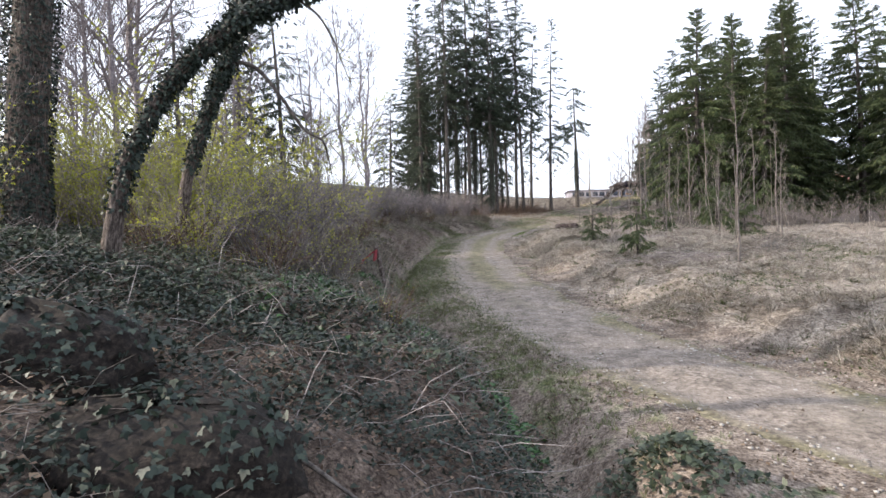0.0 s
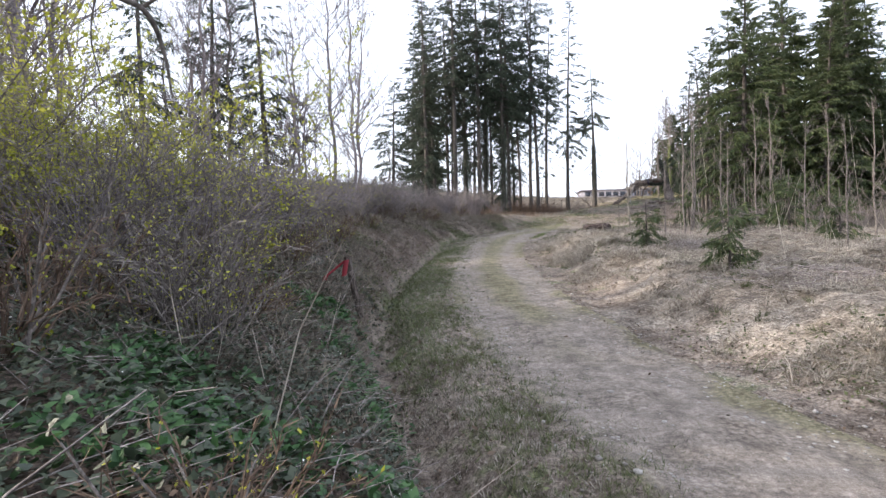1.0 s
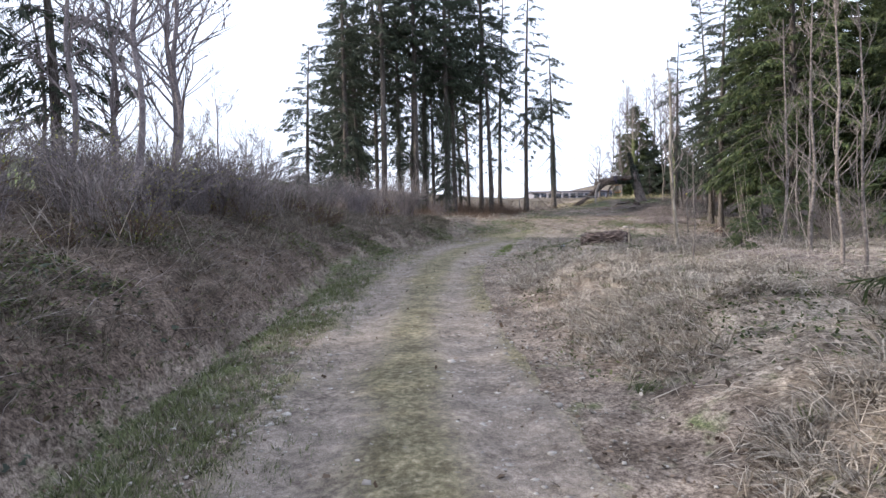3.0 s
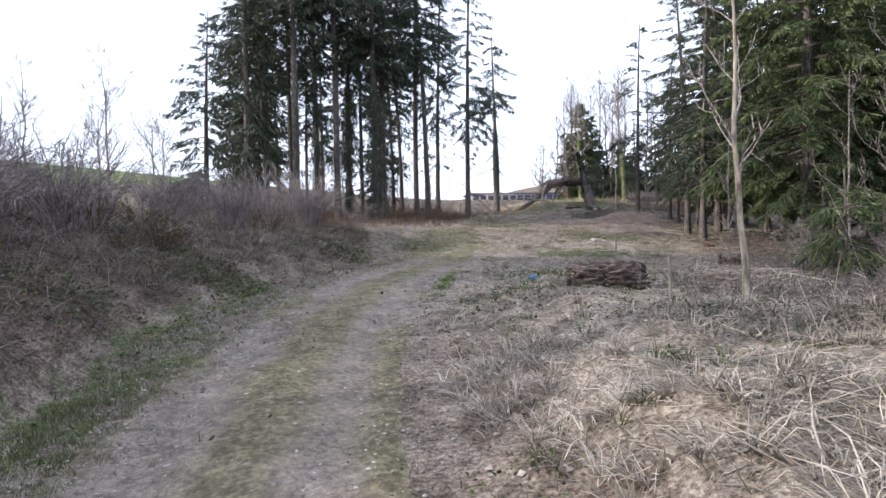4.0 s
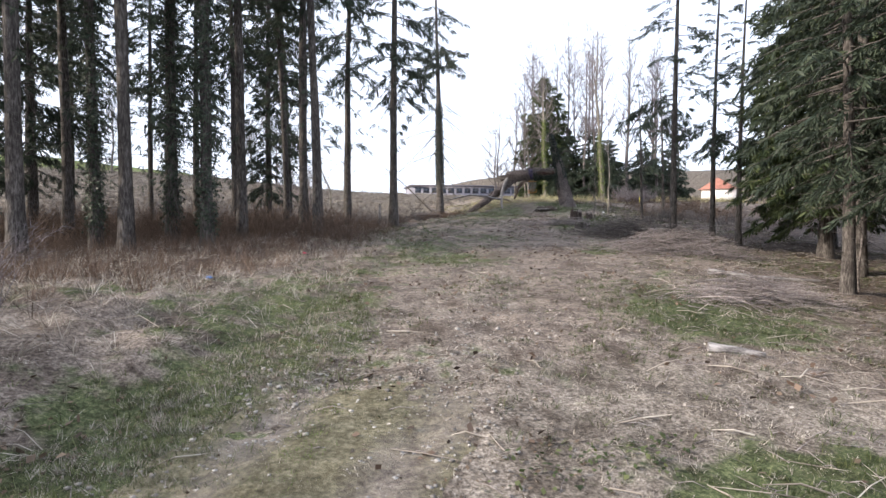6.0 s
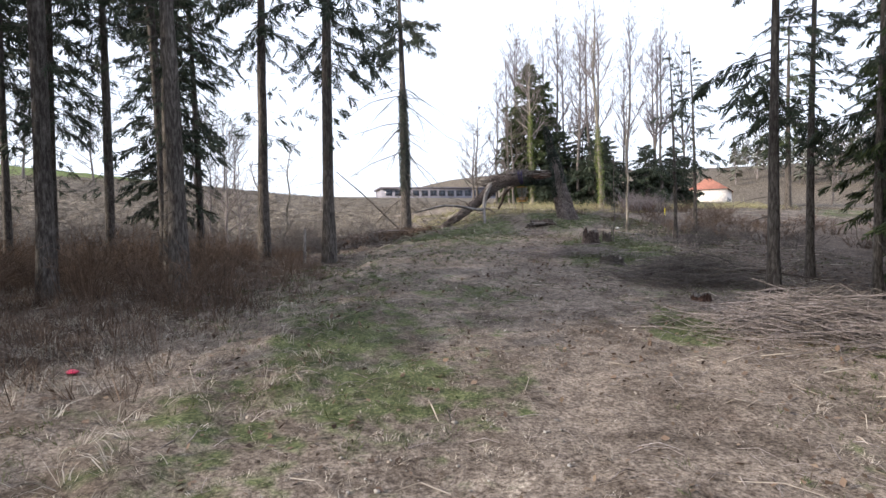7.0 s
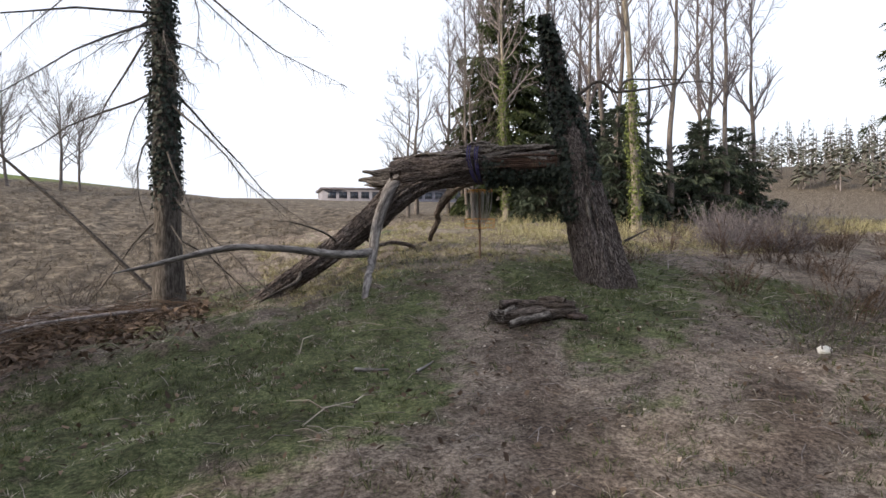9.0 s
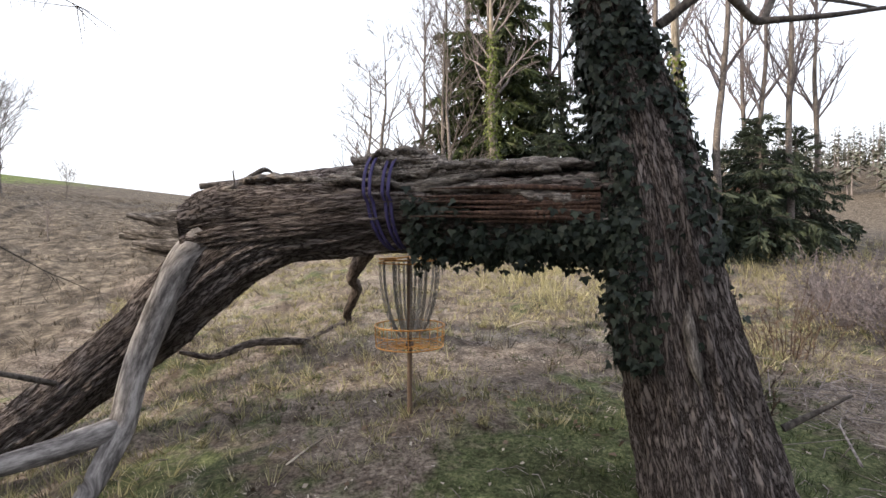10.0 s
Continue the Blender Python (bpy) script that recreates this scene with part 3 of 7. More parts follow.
def build_track():
    ys, ds = np.arange(-14, 50, 0.22), np.linspace(-1.85, 2.0, 25)
    y, d = np.meshgrid(ys, ds, indexing="ij")
    x = way_x(y) + d
    over = np.interp(np.abs(d + 0.05 - 0.12 * (d < 0)), [0, 1.3, 1.9], [0.025, 0.015, -0.06]) + fnoise(x, y, 1.3, 41) * 0.03 * step(np.abs(d), 1.0, 1.8)
    over = over - 0.1 * step(y, 44, 49.5)
    z = land(x, y) + over
    nx = len(ds)
    i = (np.arange(len(ys) - 1)[:, None] * nx + np.arange(nx - 1)).ravel()
    geo = Geo()
    geo.add(np.stack([x, y, z], -1), np.stack([i, i + 1, i + nx + 1, i + nx], -1))
    grassy = 0.72 * np.exp(-(((d - 0.05) / 0.45) ** 2)) * step(y, 10, 20) + 0.95 * step(np.abs(d - 0.1 + 1.0 * fnoise(x, y, 0.6, 43)), 0.85, 1.75) + 0.25 * step(y, 28, 46) + 0.12 + 0.5 * fnoise(x, y, 0.8, 44)
    lone("track", geo, M_TRACK, "packed earth and gravel forest track with grassy middle", "track", kind="structure", smooth=True, attrs={"grassy": np.clip(grassy, 0, 1).ravel()})


build_ground()
build_track()

# ---------------------------------------------------------------- trees


def spruce_parts(seed, height, r0, live, reach, dead_from=1.5, dead=0.5, thick=1.0, needles=None, droop=0.25, lean=0.02, ivy=(0, 0), sprays=16, tiers=0.5, lush=0.17, frond=1.0, fringe=0.0):
    """A spruce at the origin: trunk, bare lower twigs, boughs and hanging sprays."""
    rng = np.random.default_rng(seed)
    trunk, wood, crown, green = Geo(), Geo(), Geo(), Geo()
    k = np.linspace(0, 1, 14)
    sway = rng.normal(size=2) * lean * height
    axis = np.stack([sway[0] * k**2, sway[1] * k**2, k * height], 1)
    rad = r0 * (1 - k) ** 0.85 + 0.012
    rad[0] *= 1.35
    tube(trunk, axis, rad, 10, rough=r0 * 0.09, grain=(3.5, 1.5), seed=seed, rings=46)

    def stem(z):
        return np.stack([np.interp(z, axis[:, 2], axis[:, 0]), np.interp(z, axis[:, 2], axis[:, 1]), z], -1)

    n = int((live - dead_from) * 5 * dead)
    if n > 0:  # dead twigs below the crown
        z = rng.uniform(dead_from, live + 2, n)
        az, ln = rng.random(n) * 6.28, rng.uniform(0.4, 1.9, n) * np.interp(z, [dead_from, live], [0.6, 1.1])
        p0 = stem(z)
        way = np.stack([np.cos(az), np.sin(az), rng.uniform(-0.35, 0.15, n)], 1)
        p1 = p0 + unit(way) * ln[:, None] * 0.55
        p2 = p1 + unit(way + np.array([0, 0, -0.15]) + rng.normal(size=(n, 3)) * 0.2) * ln[:, None] * 0.5
        twigs(wood, p0, p1, 0.011, 0.007)
        twigs(wood, p1, p2, 0.007, 0.002)
        if fringe:  # thin living tips on the upper of these twigs
            k = np.repeat(np.nonzero(z > dead_from + 2.2)[0], 7)
            k = k[rng.random(len(k)) < fringe]
            t = rng.uniform(0.1, 1.0, len(k))[:, None]
            o = unit(way[k] * 0.8 + rng.normal(size=(len(k), 3)) * 0.45 + np.array([0, 0, -0.75]))
            w = unit(np.cross(o, rng.normal(size=(len(k), 3))))
            spray_of(crown, rng, p1[k] * (1 - t) + p2[k] * t, o, w, rng.uniform(0.2, 0.5, len(k)), lush)
        for _ in range(2):
            t = rng.uniform(0.3, 0.9, n)[:, None]
            q = p1 * (1 - t) + p2 * t
            twigs(wood, q, q + unit(way + rng.normal(size=(n, 3)) * 0.7) * rng.uniform(0.15, 0.5, n)[:, None], 0.005, 0.002)
    zs = np.arange(live, height - 0.3, tiers)
    cnt = np.clip(np.interp(zs, [live, height], [5.5, 4]) * thick, 3, 9).astype(int)
    z = np.repeat(zs, cnt) + rng.normal(size=cnt.sum()) * 0.16
    z = np.clip(z, live * 0.9, height - 0.2)
    m = len(z)
    h = (z - live) / max(height - live, 0.1)
    ln = (reach * (1 - h) ** 0.75 * np.clip(0.55 + h * 4, 0, 1) + 0.25) * rng.uniform(0.6, 1.15, m)
    az = rng.random(m) * 6.28
    rise = np.interp(h, [0, 0.6, 1], [-0.30, 0.0, 0.7])
    way = unit(np.stack([np.cos(az), np.sin(az), rise + rng.normal(size=m) * 0.1], 1))
    p0 = stem(z)
    p1 = p0 + way * (ln * 0.55)[:, None]
    p2 = p1 + unit(way + np.array([0, 0, -droop])) * (ln * 0.5)[:, None]
    twigs(wood, p0, p1, 0.012 + ln * 0.008, 0.007 + ln * 0.003)
    twigs(wood, p1, p2, 0.007 + ln * 0.003, 0.003)
    q = sprays
    t = rng.uniform(0.12, 1.0, (m, q)) ** 0.8
    first = t < 0.53
    base = np.where(first[..., None], p0[:, None] + (p1 - p0)[:, None] * (t / 0.53)[..., None], p1[:, None] + (p2 - p1)[:, None] * ((t - 0.53) / 0.47)[..., None])
    side = unit(np.cross(way, [0, 0, 1.0]))[:, None] * np.where(rng.random((m, q, 1)) < 0.5, 1, -1)
    out = way[:, None] * rng.uniform(0.3, 1.0, (m, q, 1)) + side * rng.uniform(0.2, 1.0, (m, q, 1)) + np.array([0, 0, -1.0]) * rng.uniform(0.1, 0.9 + droop, (m, q, 1))
    flat = rng.normal(size=(m, q, 3)) * 0.5 + side
    size = (rng.uniform(0.35, 0.85, (m, q)) * np.clip(ln / 2.2, 0.45, 1.05)[:, None]).ravel() * frond
    o = unit(out.reshape(-1, 3))
    w = unit(np.cross(o, rng.normal(size=(m * q, 3)) + np.array([0, 0, 0.8])))
    b = base.reshape(-1, 3)
    spray_of(crown, rng, b, o, w, size, lush)
    if ivy[1] > 0:
        ivy_sleeve(green, rng, stem, rad, axis, ivy[0], ivy[1], int((ivy[1] - ivy[0]) * 420))
    return trunk, wood, crown, green


def spray_of(crown, rng, b, o, w, size, lush):
    """Needle sprays: a narrow middle finger with side fingers along it."""
    leaves(crown, b, o, w, size, size * lush * 0.7)
    for s, at_share, share in ((1, 0.1, 0.5), (-1, 0.2, 0.5), (1, 0.35, 0.45), (-1, 0.47, 0.42), (1, 0.6, 0.35), (-1, 0.72, 0.3)):
        way = unit(o + w * s * 0.85 + np.array([0, 0, -0.2]) + rng.normal(size=o.shape) * 0.12)
        leaves(crown, b + o * (size * at_share)[:, None], way, np.cross(o, w) + w * 0.6, size * share, size * lush * 0.62)


def ivy_sleeve(green, rng, stem, rad, axis, z0, z1, n, size=0.09, puff=0.16):
    z = rng.uniform(z0, z1, n)
    az = rng.random(n) * 6.28
    edge = np.minimum(1, np.minimum(z - z0, z1 - z) / 0.8 + 0.25)
    keep = rng.random(n) < edge
    z, az = z[keep], az[keep]
    r = np.interp(z, axis[:, 2], rad) + np.abs(rng.normal(size=len(z))) * puff * np.interp(z, [z0, (z0 + z1) / 2, z1], [0.4, 1, 0.5])
    o = np.stack([np.cos(az), np.sin(az), np.zeros(len(z))], 1)
    d = unit(o * 0.5 + np.array([0, 0, -0.8]) + rng.normal(size=(len(z), 3)) * 0.45)
    leaves(green, stem(z) + o * r[:, None], d, np.cross(d, o) + rng.normal(size=(len(z), 3)) * 0.3, rng.uniform(0.7, 1.4, len(z)) * size, size * 0.95)


def spruce(label, seed, x, y, turn=0, size=1.0, group="", needles=M_NEEDLE, **shape):
    root = thing("spruce_tree", label, "tree", pose(x, y, foot(x, y), 0, 0, turn) @ Matrix.Scale(size, 4), group)
    trunk, wood, crown, green = spruce_parts(seed, **shape)
    part("trunk", trunk, M_SPRUCE_BARK, root, smooth=True)
    tagged(part("bough", wood, M_DARK_TWIG, root), kind="stuff")
    tagged(part("crown", crown, needles, root), kind="stuff")
    if green.n:
        tagged(part("ivy", green, M_IVY, root, "dark green ivy sleeve"), kind="stuff")
    return root


def spot(x, y, turn=0.0, size=1.0, sink=0.05, tilt=0.0):
    return pose(x, y, foot(x, y, sink), tilt, 0, turn) @ Matrix.Scale(size, 4)


def bare_parts(seed, height, r0, spread=0.5, limbs=16, clear=0.3, up=0.7, fine=5, lean=(0, 0), crook=0.05, hair=0.016):
    """A leafless broadleaf tree at the origin: trunk, limbs, fine twigs."""
    rng = np.random.default_rng(seed)
    trunk, wood = Geo(), Geo()
    k = np.linspace(0, 1, 9)
    wob = np.cumsum(rng.normal(size=(9, 2)) * crook * height / 9, 0)
    wob -= wob[0]
    axis = np.column_stack([wob[:, 0] + lean[0] * height * k, wob[:, 1] + lean[1] * height * k, k * height])
    rad = r0 * (1 - k) ** 0.8 + 0.008
    rad[0] *= 1.25
    tube(trunk, axis, rad, 8, rough=r0 * 0.06, grain=(3, 1), seed=seed, rings=30)
    z = rng.uniform(clear, 0.97, limbs) ** 0.9 * height
    p0 = np.stack([np.interp(z, axis[:, 2], axis[:, c]) for c in range(3)], 1)
    az = np.arange(limbs) * 2.4 + rng.normal(size=limbs) * 0.4
    ln = spread * height * np.interp(z / height, [clear, 0.6, 1], [0.7, 0.6, 0.22]) * rng.uniform(0.5, 1.1, limbs)
    r = np.interp(z, axis[:, 2], rad) * 0.5
    level = (p0, unit(np.stack([np.cos(az), np.sin(az), np.full(limbs, up) + rng.normal(size=limbs) * 0.15], 1)), ln, r)
    for depth, kids in enumerate((fine, fine, 3)):
        s, d, ln, r = level
        a = s + d * (ln * 0.4)[:, None]
        d2 = unit(d + rng.normal(size=d.shape) * 0.18 + np.array([0, 0, 0.16]))
        b = a + d2 * (ln * 0.35)[:, None]
        d3 = unit(d2 + rng.normal(size=d.shape) * 0.22 + np.array([0, 0, 0.12]))
        e = b + d3 * (ln * 0.3)[:, None]
        for q0, q1, w0, w1 in ((s, a, 1, 0.75), (a, b, 0.75, 0.5), (b, e, 0.5, 0.2)):
            if depth < 2:
                twigs(wood, q0, q1, np.maximum(r * w0, 0.006), np.maximum(r * w1, 0.004), 4 if depth == 0 else 3)
        if depth == 2:
            spikes(wood, s, e - s, np.cross(e - s, rng.normal(size=s.shape)), ln * 1.2, hair)
        if depth == 2:
            break
        t = rng.uniform(0.25, 1.0, (len(s), kids))
        pos = np.where((t < 0.4)[..., None], s[:, None] + (a - s)[:, None] * (t / 0.4)[..., None], np.where((t < 0.72)[..., None], a[:, None] + (b - a)[:, None] * ((t - 0.4) / 0.32)[..., None], b[:, None] + (e - b)[:, None] * ((t - 0.72) / 0.28)[..., None]))
        dd = unit(d2[:, None] + rng.normal(size=(len(s), kids, 3)) * 0.55 + np.array([0, 0, 0.2]))
        level = (pos.reshape(-1, 3), dd.reshape(-1, 3), (np.repeat(ln, kids).reshape(len(s), kids) * rng.uniform(0.3, 0.6, t.shape)).ravel(), (np.repeat(r, kids) * 0.5))
    return trunk, wood, axis, rad


def bare_tree(label, seed, x, y, turn=0, bark=M_PALE_STEM, twig=M_GREY_TWIG, ivy=(0, 0), group="", name="bare_tree", **shape):
    root = thing(name, label, "tree", spot(x, y, turn), group)
    trunk, wood, axis, rad = bare_parts(seed, **shape)
    part("trunk", trunk, bark, root, smooth=True)
    tagged(part("branchwork", wood, twig, root), kind="stuff")
    if ivy[1]:
        green = Geo()
        rng = np.random.default_rng(seed + 1)
        ivy_sleeve(green, rng, lambda z: np.stack([np.interp(z, axis[:, 2], axis[:, c]) for c in range(3)], 1), rad, axis, ivy[0], ivy[1], int((ivy[1] - ivy[0]) * 260), 0.1, 0.1)
        tagged(part("ivy", green, M_IVY_LIT, root, "ivy on the stem, sunlight painted in as yellow-green"), kind="stuff")
    return root


def shrub(label, seed, height, stems, leafy=0.0, wood=M_GREY_TWIG, spread=0.55, twiggy=8, leaf=1.0, x=0.0, y=0.0):
    """A many-stemmed bush of arching twigs, with buds where it is leafing out."""
    rng = np.random.default_rng(seed)
    geo, buds, canes = Geo(), Geo(), [Geo() for _ in range(5)]
    az = rng.random(stems) * 6.28
    o = np.stack([np.cos(az), np.sin(az), np.zeros(stems)], 1)
    s = o * rng.random(stems)[:, None] * 0.35
    ln = height * rng.uniform(0.55, 1.1, stems)
    d = unit(o * rng.uniform(0.05, spread, stems)[:, None] + [0, 0, 1])
    ends = []
    for k, share in enumerate((0.4, 0.35, 0.3)):
        e = s + d * (ln * share)[:, None]
        twigs(geo, s[5:], e[5:], 0.011 - 0.003 * k, 0.008 - 0.003 * k)
        for q in range(5):
            twigs(canes[q], s[q : q + 1], e[q : q + 1], 0.015 - 0.003 * k, 0.012 - 0.003 * k, 5)
        t = rng.random((stems, twiggy))
        pos = s[:, None] + (e - s)[:, None] * t[..., None]
        dd = unit(d[:, None] + rng.normal(size=(stems, twiggy, 3)) * 0.55 + o[:, None] * 0.2)
        l2 = rng.uniform(0.15, 0.5, (stems, twiggy)) * height * 0.42 * (1.0 if k else 0.6)
        tip = pos + dd * l2[..., None]
        way = (tip - pos).reshape(-1, 3)
        spikes(geo, pos.reshape(-1, 3), way, np.cross(way, rng.normal(size=way.shape)), np.linalg.norm(way, axis=1), 0.013)
        ends.append((pos.reshape(-1, 3), tip.reshape(-1, 3)))
        s, d = e, unit(d + o * rng.uniform(0.0, 0.5, stems)[:, None] + rng.normal(size=(stems, 3)) * 0.32)
    root = thing("shrub", label, "shrub", spot(x, y))
    tagged(part("twig_tangle", geo, wood, root), kind="stuff")
    for cane in canes:
        part("stem", cane, M_SAPLING, root)
    if leafy:
        a, b = (np.concatenate([q[c] for q in ends]) for c in (0, 1))
        n = int(len(a) * leafy)
        k = rng.integers(0, len(a), n)
        t = rng.uniform(0.2, 1, n)[:, None]
        c = a[k] * (1 - t) + b[k] * t
        leaves(buds, c, sphere_ways(rng, n) + [0, 0, 0.5], sphere_ways(rng, n), rng.uniform(0.025, 0.055, n) * leaf, 0.03 * leaf)
        tagged(part("leafage", buds, M_BUD, root, "small fresh yellow-green leaves"), kind="stuff")
    return root


def scatter(first, places, sizes, rng, tilt=0.0):
    """The first thing and copies of it at the places."""
    for k, ((x, y), size) in enumerate(zip(places, sizes)):
        m = spot(x, y, rng.uniform(0, 360), size)
        if k == 0:
            first.matrix_basis = m
        else:
            copy_thing(first, m)


# tall grove beside the track: bare below, live crowns high up
G = "spruce grove beside the track"
TALL = "tall dark spruce with bare lower trunk and dead twigs"
grove_a = spruce(TALL, 11, 5.5, 59.4, 10, group=G, height=25, r0=0.2, live=9.8, reach=3.0, thick=1.15, dead=2.0, ivy=(0.5, 9), sprays=24, lush=0.15, frond=0.8, fringe=0.5)
grove_b = spruce(TALL, 12, 6.4, 63.0, 60, group=G, height=26, r0=0.18, live=10.6, reach=2.9, thick=1.15, dead=2.4, sprays=24, lush=0.15, frond=0.8, fringe=0.5)
grove_c = spruce(TALL, 13, 9.2, 62.0, 200, group=G, height=25, r0=0.165, live=9.8, reach=2.7, thick=1.15, dead=2.6, sprays=24, lush=0.15, frond=0.8, fringe=0.5)
thin_q = spruce("slim spruce with bare trunk and drooping side boughs", 14, 13.2, 66.95, 30, group=G, height=23, r0=0.19, live=6.5, reach=2.6, dead=1.6, thick=0.75, sprays=34, tiers=0.62, lush=0.15, frond=0.75, droop=0.45, fringe=0.7)
thin_n = spruce("slim spruce with bare trunk and drooping side boughs", 15, 11.23, 69.03, 120, group=G, height=23, r0=0.17, live=7.5, reach=2.3, dead=2.0, thick=0.75, sprays=34, tiers=0.62, lush=0.15, frond=0.75, droop=0.45, fringe=0.7)
edge = spruce("spruce with boughs low down its trunk", 16, -1.8, 58.3, 0, group=G, height=23, r0=0.22, live=3.0, reach=2.3, dead=1.0, thick=1.15, sprays=18)
rng = np.random.default_rng(5)
for k, (x, y) in enumerate([(8.8, 64.5), (8.6, 77.3), (5.5, 74.0), (2.0, 60.6), (0.9, 57.6), (-1.1, 61.1), (3.2, 59.2), (4.0, 62.5), (0.2, 64), (8.2, 68)]):
    copy_thing((grove_b, grove_c, grove_b, grove_a)[k % 4], spot(x, y, rng.uniform(0, 360), rng.uniform(0.88, 1.1)))
for x, y in ((-2.4, 62.2), (-1.6, 66), (7.3, 76.9)):
    copy_thing(edge, spot(x, y, rng.uniform(0, 360), rng.uniform(0.8, 1.0)))
for k, (x, y) in enumerate(((3.4, 74.4), (0.7, 76.5), (2.2, 73.5), (-1.6, 74.8), (-3.5, 77.0), (-4.0, 72.5))):
    copy_thing((thin_q, grove_b, thin_n, grove_c)[k % 4], spot(x, y, rng.uniform(0, 360), rng.uniform(0.85, 1.0)))
spruce("young dark spruce with boughs to the ground", 17, -5.75, 66.5, group=G, height=15.4, r0=0.2, live=1.2, reach=3.2, dead=0, thick=1.3)

# right of the track: fuller spruces, most with sunlight painted into olive needles
R = "spruces along the clearing"
FULL = "full olive-green spruce with bare foot and low dead twigs"
full_a = spruce(FULL, 21, 23.5, 44.5, group=R, needles=M_NEEDLE_WARM, height=17, r0=0.22, live=2.1, reach=3.6, dead_from=0.7, dead=4.0, thick=2.0, sprays=42, lush=0.19, frond=0.7, tiers=0.42, fringe=0.6)
full_b = spruce(FULL, 22, 23.4, 51.6, group=R, needles=M_NEEDLE, height=17, r0=0.16, live=3.0, reach=2.9, dead_from=0.8, dead=3.0, thick=1.25, sprays=30, lush=0.17, frond=0.65, fringe=0.5)
for x, y, s, src in ((26.0, 41.5, 1.0, full_a), (22.3, 38.5, 0.8, full_a), (28.5, 45.5, 1.1, full_a), (19.9, 49.2, 0.8, full_b), (19.3, 47.2, 0.85, full_b), (24.0, 47.5, 0.95, full_b), (27.0, 52.2, 1.0, full_b), (30.5, 49.0, 1.05, full_a), (26.8, 55.4, 1.0, full_a), (32.5, 43.0, 1.1, full_a), (30.2, 58.0, 1.0, full_a), (35.0, 52.0, 1.1, full_b), (31.5, 37.0, 1.0, full_a), (37.2, 47.0, 1.1, full_b)):
    copy_thing(src, spot(x, y, rng.uniform(0, 360), s))
bole = spruce("stout spruce trunk with pale flared foot under high boughs", 23, 18.9, 41.0, group=R, needles=M_NEEDLE_WARM, height=16, r0=0.24, live=2.6, fringe=0.5, reach=3.8, dead=2.6, thick=2.0, sprays=42, lush=0.18, frond=0.65, tiers=0.42)
copy_thing(bole, spot(27.1, 49.5, 80, 1.0))
slim = spruce("slim young spruce with a tufted top", 24, 22.6, 58.4, group=R, height=13, r0=0.13, live=4.6, reach=2.0, dead=2.0, thick=0.75, tiers=0.7, sprays=30, frond=0.7, droop=0.4, fringe=0.5)
for x, y, s in ((27.9, 67.7, 0.62), (26.1, 60.2, 0.9), (31.3, 70.2, 0.7), (25.0, 57.6, 0.8), (33.5, 63, 0.9), (36, 58, 1.0), (40, 66, 1.0)):
    copy_thing(slim, spot(x, y, rng.uniform(0, 360), s))
pale = spruce("tall pale-trunked conifer at the field edge", 25, 53.3, 83.4, group=R, needles=M_NEEDLE_WARM, height=17, r0=0.24, live=5.5, reach=3.0, dead=1.0, thick=0.8)
copy_thing(pale, spot(62, 80, 90, 1.1))

